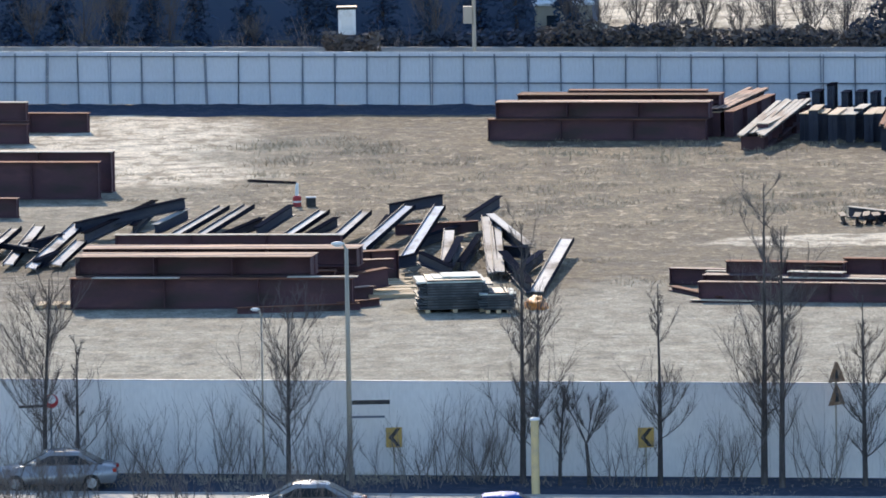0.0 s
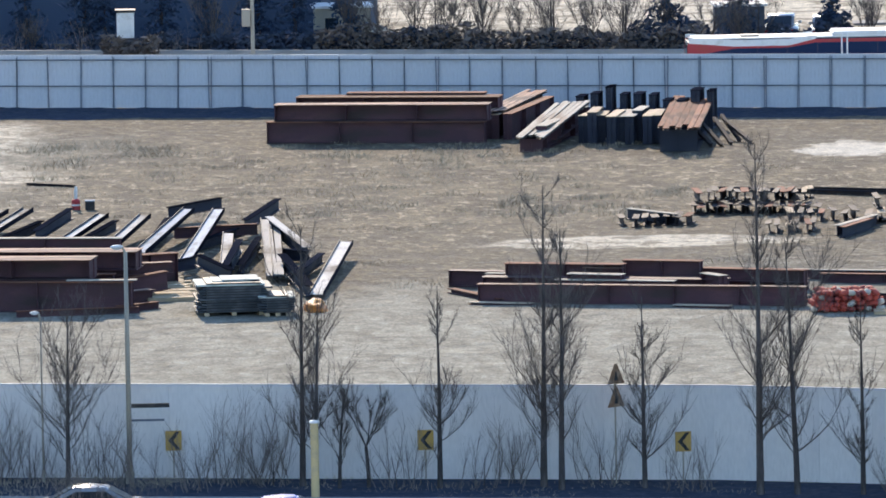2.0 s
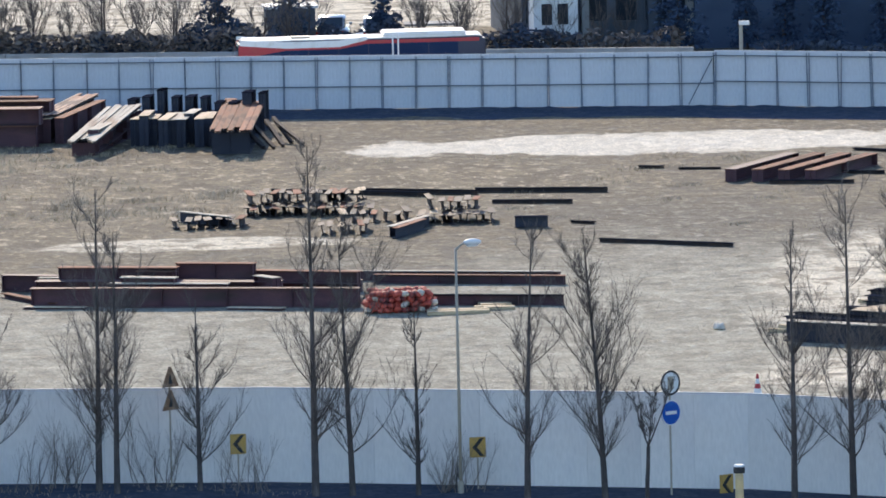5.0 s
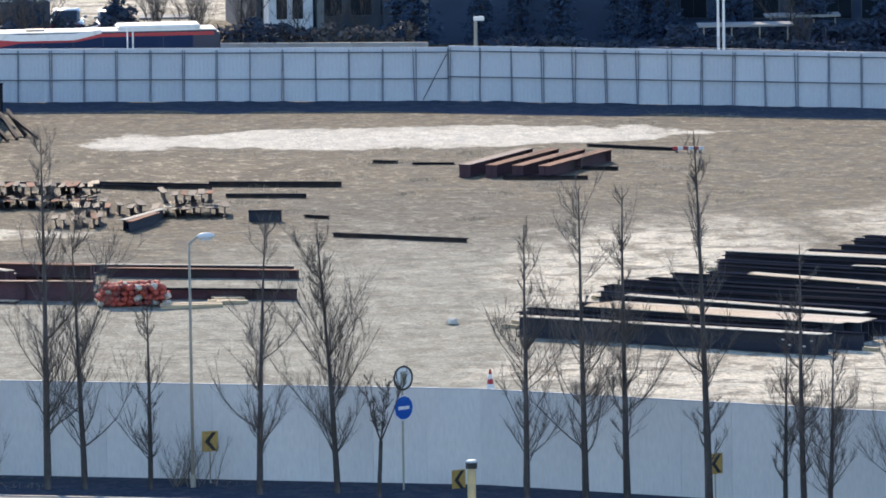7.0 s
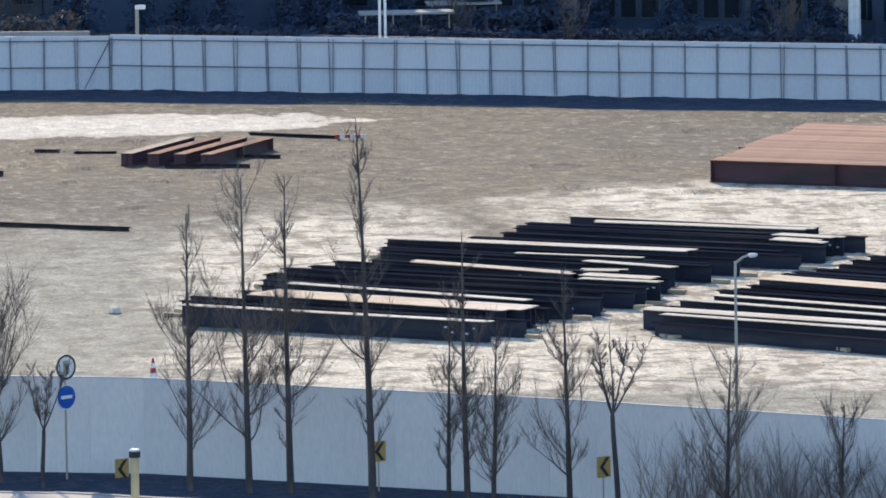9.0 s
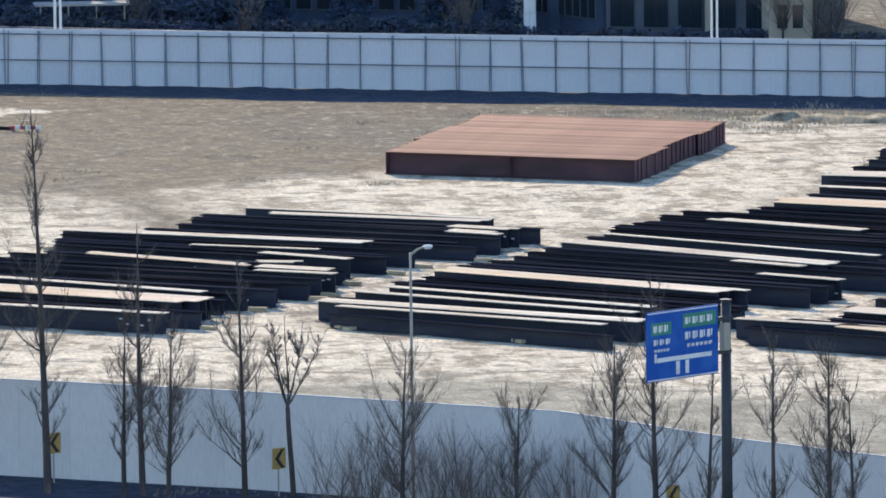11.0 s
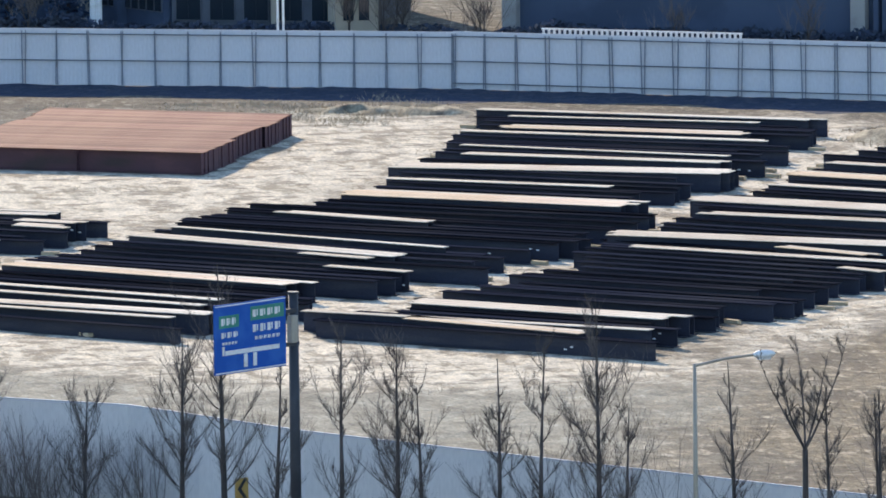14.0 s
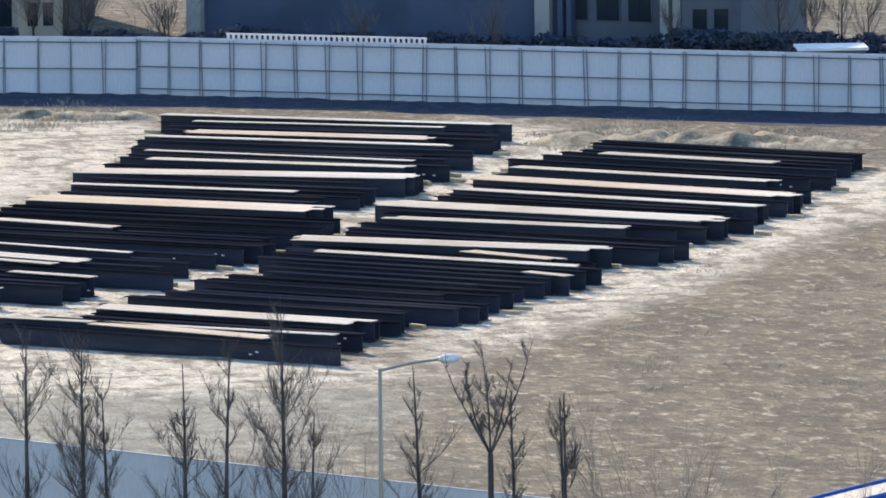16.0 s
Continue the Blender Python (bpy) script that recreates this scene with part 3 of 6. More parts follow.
# ---- the slab of red-brown girders ----
def slab(front_left, front_right, back_right, count):
    a, c, e = Vector(front_left), Vector(front_right), Vector(back_right)
    step = (e - c) / (count - 1)
    rnd = random.Random(9)
    for k in range(count):
        if k % 4 == 0:
            shift = rnd.uniform(-0.3, 0.3)
        j = (c - a).normalized() * (shift + rnd.uniform(-0.05, 0.05))
        q, s = a + step * k + j, c + step * k + j
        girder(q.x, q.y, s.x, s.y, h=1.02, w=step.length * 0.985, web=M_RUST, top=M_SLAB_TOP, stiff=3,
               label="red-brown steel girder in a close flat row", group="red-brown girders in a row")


slab((70.35, 475.91), (80.80, 469.05), (87.72, 485.06), 24)


# ---- maroon plate girders ----
PLATE = "maroon painted steel plate girder in a stack"


# Default web and top colours hold the shaded side and the sunlit top.
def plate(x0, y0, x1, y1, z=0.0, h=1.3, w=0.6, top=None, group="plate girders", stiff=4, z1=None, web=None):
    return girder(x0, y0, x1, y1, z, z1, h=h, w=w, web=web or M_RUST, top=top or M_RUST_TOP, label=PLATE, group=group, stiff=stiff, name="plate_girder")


# near stack, two and three high
plate(-15.87, 446.61, -3.68, 444.66)
plate(-15.55, 447.89, -5.37, 446.25, 1.31, h=0.85, w=1.9, top=M_PINK_TOP)
plate(-15.41, 449.65, -4.47, 447.88)
plate(-15.36, 451.6, -3.51, 449.7, 1.31, h=0.8, w=1.7, top=M_PINK_TOP)
plate(-15.51, 454.19, -3.24, 452.18, 0, h=1.3)
plate(-14.19, 455.2, -4.32, 453.6, 1.31, h=0.95, w=0.5, top=M_DUST_TOP)
plate(-8.72, 443.27, -3.48, 444.19, 0, h=0.28, w=0.3, stiff=0)
plate(-5.49, 453.92, -1.98, 455.18, 0, h=1.4, top=M_RUST_TOP)
plate(-5.42, 446.70, -2.98, 448.53, 0, h=0.55, w=0.6, top=M_PINK_TOP, stiff=0)
plate(-5.3, 450.6, -2.1, 451.4, 0.9, h=0.5, w=0.5, top=M_PINK_TOP, stiff=0)
plate(-14.9, 446.0, -11.2, 445.4, 1.31, h=0.06, w=0.5, top=M_DUST_TOP, stiff=0)
plate(-6.6, 445.1, -3.7, 444.7, 1.31, h=0.06, w=0.5, top=M_DUST_TOP, stiff=0)
plate(-5.08, 448.43, -2.31, 450.22, 0.1, h=0.8, w=0.45, stiff=0, z1=0.35)
plate(-4.44, 444.34, -2.73, 445.83, 0, h=0.3, w=0.35, stiff=0)
# far stack
plate(2.33, 520.21, 13.06, 518.19, 0, h=1.05, w=0.7)
plate(2.78, 520.72, 13.29, 518.75, 1.06, h=0.82, w=1.3, top=M_PINK_TOP)
plate(3.77, 521.74, 11.16, 520.35, 0, h=1.2)
plate(3.92, 523.54, 13.93, 521.64, 1.21, h=0.78, w=1.6)
plate(6.4, 523.9, 13.2, 522.6, 2.0, h=0.1, w=0.8, stiff=0)
plate(10.52, 523.20, 13.96, 522.55, 0, h=1.2)
# skewed girders beside it
plate(13.43, 519.62, 15.96, 530.83, 0, h=1.25, w=0.8, top=M_TAN_TOP)
plate(14.20, 519.18, 16.59, 528.52, 0, h=1.3, w=0.5)
plate(15.16, 512.47, 17.67, 522.76, 0, h=0.7, w=1.2, top=M_BLACK_TOP, z1=0.7)
plate(15.69, 513.54, 18.13, 523.90, 0, h=1.2, w=0.6, top=M_DUST_TOP)
plate(22.30, 511.33, 23.76, 526.08, 0, h=1.1, w=1.9, top=M_BLACK_TOP, z1=0.1, web=M_BLACK)


def planks(x0, y0, x1, y1, z0, z1, width, count, top, seed, label):
    """Long narrow sheet piles laid side by side on a slant, their ends uneven."""
    rnd = random.Random(seed)
    a, c = Vector((x0, y0)), Vector((x1, y1))
    d = (c - a).normalized()
    side = Vector((-d.y, d.x))
    for k in range(count):
        o = side * width * ((k + 0.5) / count - 0.5)
        p, q = a + o + d * rnd.uniform(-1.0, 0.9), c + o + d * rnd.uniform(-1.4, 0.6)
        girder(p.x, p.y, q.x, q.y, z0 + rnd.uniform(0, 0.03), z1 + rnd.uniform(0, 0.03), h=0.14, w=width / count - 0.005, web=M_DARK_RUST, top=top, roll=rnd.uniform(-4, 4), label=label, group="slanting sheet piles", name="sheet_pile")


planks(15.16, 511.9, 17.67, 522.9, 0.71, 1.41, 1.5, 6, M_DUST_TOP, 1, "pale steel sheet pile lying slanted on dark girders")
planks(13.43, 519.4, 15.96, 530.8, 1.26, 1.26, 1.1, 4, M_PINK_TOP, 2, "brown steel sheet pile lying on a skewed girder")
planks(22.30, 511.0, 23.76, 526.2, 1.11, 1.21, 2.1, 7, M_RUST_TOP, 3, "rust-brown steel sheet pile leaning on dark girders")
for k in range(5):
    lean = random.Random(90 + k)
    sx, sy = 24.0 + 0.5 * k, 514.0 + lean.uniform(-1, 2)
    girder(sx, sy, sx + lean.uniform(-1.2, -0.3), sy + 3.0, 0.0, lean.uniform(0.6, 1.3), h=0.14, w=0.2, web=M_DARK_RUST, top=M_DARK_RUST, label="thin dark steel bar leaning on the girders", group="leaning bars", name="steel_bar")
for k in range(9):
    r = random.Random(40 + k)
    x0, y0, x1, y1 = 17.82, 516.51, 21.39, 515.68
    px, py = x0 + (x1 - x0) * k / 8, y0 + (y1 - y0) * k / 8
    plate(px, py + r.uniform(-1.2, 1.2), px + 0.5 + r.uniform(-0.2, 0.3), py + 3.2 + r.uniform(-0.8, 0.8), 0, h=1.45 + r.uniform(-0.15, 0.15), w=0.52, web=M_BLACK, top=r.choice((M_DUST_TOP, M_DUST_TOP, M_TAN_TOP)), group="short girders end on", stiff=2)
for k in range(10):
    r = random.Random(60 + k)
    x0, y0, x1, y1 = 17.96, 524.36, 24.37, 522.85
    px, py = x0 + (x1 - x0) * k / 9, y0 + (y1 - y0) * k / 9
    plate(px, py, px + 0.3, py + 1.4, 0, h=1.8 + r.uniform(-0.4, 0.35), w=0.32 + r.uniform(0, 0.22), web=M_BLACK, top=M_BLACK_TOP, stiff=2, group="short girders end on")
# stack at the yard's left edge
plate(-25.62, 495.66, -16.04, 493.96, 0, h=1.75, w=0.6)
plate(-26.05, 499.00, -15.54, 497.13, 0, h=1.95, w=0.9, top=M_DUST_TOP)
plate(-25.71, 486.91, -19.60, 485.84, 0, h=0.9, w=0.6)
plate(-27.57, 523.70, -20.55, 522.39, 0, h=1.0)
plate(-27.65, 525.23, -20.55, 523.90, 1.01, h=0.95, top=M_DUST_TOP)
plate(-26.45, 529.59, -17.58, 527.91, 0, h=1.0, top=M_RUST_TOP)
# middle maroon stack
plate(10.81, 445.48, 24.51, 441.77, 0, h=0.82, w=0.55, top=M_PINK_TOP, stiff=6)
plate(14.16, 446.60, 19.19, 445.11, 0, h=0.82, w=0.5, top=M_DUST_TOP, stiff=4)
plate(11.13, 448.56, 21.56, 445.49, 0, h=0.8, w=0.9, top=M_RUST, stiff=5)
plate(14.70, 446.83, 17.02, 445.89, 0.3, h=0.75, w=0.6, top=M_DUST_TOP, stiff=2)
plate(9.77, 452.32, 14.96, 450.32, 0, h=0.7, w=0.6, top=M_RUST, stiff=3)
plate(11.27, 450.09, 12.85, 449.54, 0, h=0.78, w=0.4, top=M_DUST_TOP, stiff=2)
plate(12.12, 449.13, 17.14, 447.62, 0.62, h=0.68, w=0.7, top=M_RUST_TOP, stiff=3)
plate(12.10, 451.99, 17.31, 450.45, 0, h=0.61, w=0.7, top=M_RUST, stiff=3)
plate(15.47, 448.25, 17.13, 447.44, 0.45, h=0.7, w=0.6, top=M_PINK_TOP, stiff=2)
plate(17.14, 448.71, 20.42, 447.56, 0.66, h=0.72, w=0.6, top=M_RUST_TOP, stiff=3)
plate(16.99, 451.52, 20.81, 450.04, 0, h=0.65, w=0.6, top=M_RUST, stiff=3)
plate(20.43, 447.93, 24.86, 446.09, 0.5, h=0.55, w=0.6, top=M_RUST_TOP, stiff=3)
plate(20.30, 449.49, 24.89, 447.63, 0, h=0.5, w=0.7, top=M_RUST, stiff=3)
plate(20.43, 445.87, 21.23, 444.56, 0.3, h=0.75, w=0.5, top=M_DUST_TOP, stiff=2)
plate(9.77, 449.68, 11.82, 444.99, 0, h=0.2, w=0.4, top=M_RUST_TOP, stiff=0)
plate(10.49, 444.89, 13.10, 443.92, 0, h=0.12, w=0.5, top=M_TAN_TOP, stiff=0)
plate(19.00, 442.28, 21.34, 441.36, 0, h=0.12, w=0.5, top=M_TAN_TOP, stiff=0)
plate(24.55, 452.52, 33.74, 449.70, 0, h=0.42, w=0.4, top=M_DUST_TOP)
plate(25.68, 450.88, 33.62, 448.12, 0, h=0.4, w=0.4, top=M_RUST_TOP)
plate(27.52, 441.68, 32.99, 439.98, 0, h=0.45, w=0.4, top=M_BLACK_TOP)


# ---- loose beams in the tangled heap ----
def open_beam(x0, y0, x1, y1, z0, z1, h=0.52, w=0.22, web=None, tilt=92.0):
    """An H-section lying on its side, so that the pale web shows between two dark flanges."""
    return girder(x0, y0, x1, y1, z0 + 0.22, z1 + 0.22, h=h, w=w, web=web or M_WORN, top=M_BLACK_TOP, low=M_BLACK, roll=tilt,
                  label="dark steel beam on its side with a pale web", group="beams of the heap", name="loose_beam")


def loose(x0, y0, x1, y1, z0, z1, h=0.5, w=0.34, web=None, top=None, roll=0.0, label="dark steel beam lying askew on a heap"):
    return girder(x0, y0, x1, y1, z0, z1, h=h, w=w, web=web or M_BLACK, top=top or M_WORN, roll=roll, label=label, group="beams of the heap", name="loose_beam")


loose(-16.56, 475.12, -11.66, 478.56, 0.3, 1.0, w=0.4, top=M_BLACK_TOP)
loose(-16.06, 471.33, -13.18, 482.91, 0.2, 0.5, top=M_BLACK_TOP)
open_beam(-12.30, 473.16, -10.21, 480.86, 0.1, 0.6)
open_beam(-11.15, 472.96, -9.08, 481.17, 0.1, 0.6)
loose(-13.00, 475.77, -11.54, 479.05, 0.1, 0.5)
loose(-8.37, 473.73, -6.83, 478.74, 0.1, 0.6, top=M_BLACK_TOP)
open_beam(-7.20, 472.29, -5.61, 478.03, 0.1, 0.6)
open_beam(-5.15, 469.48, -3.67, 476.68, 0.1, 0.7)
open_beam(-3.90, 463.95, -1.73, 476.85, 0.3, 0.9, h=0.55, web=M_GREY_STEEL)
open_beam(-1.89, 459.82, -0.40, 476.12, 0.3, 0.9, h=0.55, web=M_GREY_STEEL)
loose(-2.41, 481.04, 0.05, 483.20, 0.3, 0.5, top=M_BLACK_TOP)
loose(-2.13, 472.66, 1.56, 472.78, 0.2, 0.3, web=M_RUST, top=M_RUST_TOP)
open_beam(-0.17, 456.27, 0.05, 468.60, 0.1, 0.6)
loose(-1.05, 458.04, 0.37, 454.34, 0.5, 0.2, top=M_BLACK_TOP)
loose(0.13, 456.22, 0.77, 464.13, 0.2, 0.5, top=M_BLACK_TOP)
open_beam(1.88, 455.01, 1.74, 473.25, 0.1, 0.7)
open_beam(2.17, 454.50, 2.13, 470.70, 0.2, 0.6)
loose(1.06, 474.61, 2.63, 480.17, 0.3, 0.7, top=M_BLACK_TOP)
loose(2.14, 471.94, 3.75, 463.15, 0.7, 0.2, w=0.4)
loose(2.26, 463.87, 3.75, 462.67, 0.1, 0.1, w=0.4, top=M_BLACK_TOP)
open_beam(3.68, 448.13, 5.19, 464.82, 0.0, 0.5, h=0.62)
loose(2.60, 458.61, 3.72, 448.12, 0.4, 0.1, w=0.4, top=M_BLACK_TOP)
loose(-3.07, 457.21, -1.10, 459.22, 0.1, 0.3, top=M_BLACK_TOP)
for x0, y0, x1, y1, r in ((-19.37, 462.25, -18.49, 475.45, 10), (-18.33, 460.90, -16.73, 476.40, 20), (-20.60, 464.83, -19.47, 474.37, 0), (-17.25, 461.90, -16.36, 468.93, 15), (-20.65, 472.10, -17.83, 464.37, 0)):
    open_beam(x0, y0, x1, y1, 0.1, 0.4, tilt=85.0 + r)
for x0, y0, x1, y1 in ((-14.06, 477.20, -13.33, 483.46), (-9.88, 472.74, -8.17, 477.45), (-6.18, 471.62, -4.80, 476.87), (-3.25, 469.16, -2.40, 477.73), (-1.23, 468.82, 1.18, 473.84), (0.75, 458.91, 1.66, 468.33), (2.93, 453.92, 4.35, 460.67), (-19.23, 468.20, -17.08, 471.50), (-18.01, 462.50, -16.95, 464.22)):
    loose(x0, y0, x1, y1, 0.0, 0.25, top=M_BLACK_TOP, h=0.42)
# short sections piled with their ends towards the road
ends = random.Random(21)
for x0, y0, x1, y1, n, z in ((21.69, 480.56, 27.18, 479.36, 13, 0.0), (21.99, 481.54, 27.05, 481.47, 11, 0.5), (25.84, 476.06, 28.68, 476.46, 5, 0.0),
                             (29.22, 474.81, 32.41, 474.63, 7, 0.0), (29.82, 476.21, 31.75, 476.30, 4, 0.52), (24.58, 471.78, 26.59, 471.35, 4, 0.0), (18.26, 475.67, 20.97, 476.10, 5, 0.0)):
    n += n // 2
    for k in range(n):
        px, py = x0 + (x1 - x0) * (k + ends.uniform(-0.25, 0.25)) / (n - 1), y0 + (y1 - y0) * k / (n - 1) + ends.uniform(-0.5, 0.5)
        tilt = ends.uniform(-0.15, 0.35)
        girder(px, py, px + tilt, py + 1.8 + ends.uniform(-0.4, 0.9), z, h=0.40 + ends.uniform(0, 0.1), w=0.30 + ends.uniform(-0.05, 0.08), web=M_DARK_RUST, top=M_RUST_TOP if ends.random() < 0.3 else M_TAN_TOP if ends.random() < 0.1 else M_DARK_RUST, roll=ends.uniform(-10, 10),
               label="short dark steel beam piled with its end outward", group="short beams in piles", name="beam_section")
for x0, y0, x1, y1, top in ((27.52, 469.90, 29.58, 474.48, M_DUST_TOP), (27.72, 469.11, 29.22, 472.79, M_RUST_TOP), (18.54, 479.44, 20.60, 476.43, M_DUST_TOP)):
    loose(x0, y0, x1, y1, 0.0, 0.0, top=top, label="rusty steel offcut lying on the ground")
# long thin beams lying singly
for x0, y0, x1, y1, h in ((23.30, 491.38, 30.35, 487.77, 0.3), (27.47, 490.36, 32.60, 488.03, 0.3), (32.67, 489.09, 38.84, 487.58, 0.3), (33.08, 483.63, 36.67, 482.76, 0.25),
                          (36.55, 464.95, 42.11, 461.19, 0.28), (41.11, 498.34, 42.28, 497.77, 0.2), (42.89, 497.06, 44.73, 496.60, 0.15), (51.96, 503.94, 55.86, 500.94, 0.2),
                          (48.19, 493.50, 52.05, 492.00, 0.25), (46.42, 488.98, 50.30, 488.03, 0.25), (35.96, 473.59, 36.92, 472.85, 0.2), (-9.20, 500.95, -7.03, 499.45, 0.15)):
    girder(x0, y0, x1, y1, h=0.72 * h, w=0.3, web=M_DARK_RUST, top=M_BLACK_TOP, label="single dark steel beam lying on the grass", group="single beams", name="single_beam")
# three skewed brown girders
for k in range(4):
    x0, y0, x1, y1 = 44.75, 490.48, 48.49, 497.92
    girder(x0 + 1.2 * k, y0 - 0.5 * k, x1 + 1.2 * k, y1 - 0.5 * k, h=0.6, w=0.62, web=M_RUST, top=M_RUST_TOP if k else M_RUST, label="brown steel girder laid askew in a short row", group="askew girders", stiff=3)
girder(33.34, 472.70, 34.72, 472.37, h=0.5, w=0.5, label="short black steel box section on the grass", name="beam_section")


# ---- street trees ----
def tree(x, y, h, spread, seed, form="round", stems=1, fork_at=0.45):
    """A bare street tree: tapered trunk, limbs that bend upward, and fine twigs."""
    rnd = random.Random(seed)
    spread = spread if form == "shrub" else max(0.95, 1.22 * spread)
    t = thing("bare_tree", pose(x, y, 0), {"round": "bare street tree with a rounded crown of fine twigs", "tall": "tall slim bare tree with steep branches",
                                         "fork": "bare tree whose trunk forks low into steep limbs", "shrub": "leafless shrub of many thin stems"}[form],
              "shrub" if form == "shrub" else "tree", "street trees")
    trunk, limbs, twigs = bmesh.new(), [], bmesh.new()

    def limb():
        if not limbs or not (form == "shrub" or y > 500):
            limbs.append(bmesh.new())
        return limbs[-1]

    def grow(bm, p, d, length, r0, r1, steps, lift, wander, sides):
        pts, rad = [Vector(p)], [r0]
        d = Vector(d).normalized()
        for k in range(steps):
            d = (d + Vector((rnd.gauss(0, wander), rnd.gauss(0, wander), lift / steps))).normalized()
            pts.append(pts[-1] + d * length / steps)
            rad.append(r0 + (r1 - r0) * (k + 1) / steps)
        tube(bm, pts, rad, sides, cap=False)
        return pts, rad

    def twig(pts, rad, count, length, spray=0.6):
        for _ in range(count if y < 500 else (count + 1) // 2):
            k = rnd.randrange(1, len(pts))
            base = pts[k - 1].lerp(pts[k], rnd.random())
            d = (pts[k] - pts[k - 1]).normalized() + Vector((rnd.gauss(0, spray), rnd.gauss(0, spray), rnd.uniform(0, 0.3)))
            grow(twigs, base, d, length * rnd.uniform(0.5, 1.2), 0.0056, 0.0026, 2, 0.4, 0.07, 3)

    if form == "shrub":
        for _ in range(10):
            a = rnd.uniform(0, math.tau)
            d = Vector((math.cos(a) * 0.45, math.sin(a) * 0.45, 1))
            pts, rad = grow(limb(), (rnd.gauss(0, spread * 0.45), rnd.gauss(0, 0.3), 0), d, h * rnd.uniform(0.6, 1.05), 0.017, 0.005, 6, 0.2, 0.10, 4)
            twig(pts, rad, 20, h * 0.36, 0.6)
        grow(trunk, (0, 0, 0), (0, 0, 1), h * 0.5, 0.022, 0.012, 5, 0, 0.08, 5)
    else:
        leaders = 3 if form == "fork" else stems
        r = 0.052 + 0.0078 * h
        split = h * (fork_at if form == "fork" else 0.0)
        stemlist = []
        if form == "fork":
            low, lr = grow(trunk, (0, 0, -0.05), (0, 0, 1), split, r, r * 0.75, 5, 0, 0.02, 7)
            for k in range(5):
                a = k * math.tau / 5 + rnd.uniform(-0.4, 0.4)
                stemlist.append(grow(limb(), low[-1], (math.cos(a) * 0.6, math.sin(a) * 0.6, 1), (h - split) * rnd.uniform(0.8, 1.05), r * 0.36, 0.006, 8, 0.8, 0.05, 5))
        else:
            for k in range(leaders):
                stemlist.append(grow(trunk, (k * 0.45, 0, -0.05), (rnd.gauss(0, 0.015), rnd.gauss(0, 0.015), 1), h, r, 0.014, 12, 0.0, 0.007 if form == "tall" else 0.012, 7))
        for pts, rad in stemlist:
            top = len(pts) - 1
            n = int(h * (5.0 if form == "round" else 3.8)) // (3 if form == "fork" else 1)
            for _ in range(n):
                f = rnd.uniform(0.15, 0.95) if form == "fork" else 0.14 + 0.83 * rnd.random() ** 1.1
                k = min(int(f * top), top - 1)
                base = pts[k].lerp(pts[k + 1], f * top - k)
                a = rnd.uniform(0, math.tau)
                rise = rnd.uniform(0.6, 1.5) if form == "round" else rnd.uniform(0.45, 1.7)
                shape = math.sin(math.pi * min(1, 0.3 + 0.65 * f)) if form == "round" else 0.42 + 0.5 * (1 - f)
                long = form == "tall" and f < 0.7 and rnd.random() < 0.36
                rise = rnd.uniform(0.5, 1.05) if long else rise
                length = spread * (0.25 + 1.3 * shape) * (rnd.uniform(1.2, 1.9) if long else rnd.uniform(0.3, 1.15)) * (0.6 if form == "fork" else 1.0)
                p2, r2 = grow(limb(), base, (math.cos(a), math.sin(a), rise), length, max(0.010, rad[k] * rnd.uniform(0.14, 0.26)), 0.005, 6, 0.7, 0.10, 4)
                twig(p2, r2, 13, length * 0.42, 0.5)
                for _ in range(4 if f < 0.75 else 2):
                    j = rnd.randrange(1, len(p2))
                    d = p2[j] - p2[j - 1]
                    p3, r3 = grow(twigs, p2[j - 1], d.normalized() + Vector((rnd.gauss(0, 0.5), rnd.gauss(0, 0.5), 0.2)), length * rnd.uniform(0.3, 0.65), 0.0095, 0.004, 4, 0.45, 0.10, 3)
                    twig(p3, r3, 11, length * 0.28)
            twig(pts[-6:], rad[-6:], 9, spread * 0.45, 0.5)
    part("trunk", trunk, M_BARK, t, smooth=True)
    for bm in limbs:
        branch = part("limb", bm, M_SHRUB if form == "shrub" else M_BARK, t)
        if form == "shrub" or y > 500:
            tagged(branch, kind="stuff")
    tagged(part("twig_work", twigs, M_SHRUB if form == "shrub" else M_TWIG, t, "fine leafless twigs"), kind="stuff")
    return t


tree(-14.84, 387.43, 7.63, 1.67, 100, "round")
tree(-13.57, 386.39, 5.21, 0.52, 101, "tall")
tree(-5.82, 385.35, 6.40, 1.56, 102, "round")
tree(2.78, 384.26, 9.53, 1.15, 103, "tall")
tree(3.23, 383.26, 7.14, 1.04, 104, "tall")
tree(7.78, 382.88, 7.51, 0.67, 105, "tall")
tree(11.57, 382.62, 11.19, 1.29, 106, "tall")
tree(12.19, 381.60, 9.63, 1.25, 107, "tall")
tree(4.12, 383.41, 3.78, 0.83, 108, "round")
tree(5.19, 383.53, 3.54, 1.25, 109, "fork")
tree(-11.03, 387.58, 2.72, 1.04, 110, "shrub")
tree(-8.41, 387.12, 3.15, 1.46, 111, "shrub")
tree(-15.65, 378.43, 4.51, 1.25, 112, "shrub")
tree(-12.50, 387.83, 2.72, 1.25, 113, "shrub")
tree(-0.38, 385.72, 3.18, 1.46, 114, "shrub")
tree(1.06, 385.47, 2.76, 1.25, 115, "shrub")
tree(-4.76, 386.48, 2.53, 1.25, 116, "shrub")
tree(10.55, 383.82, 2.38, 1.04, 117, "shrub")
tree(13.64, 383.28, 2.80, 1.04, 118, "shrub")
tree(-7.07, 386.89, 1.90, 1.25, 119, "shrub")
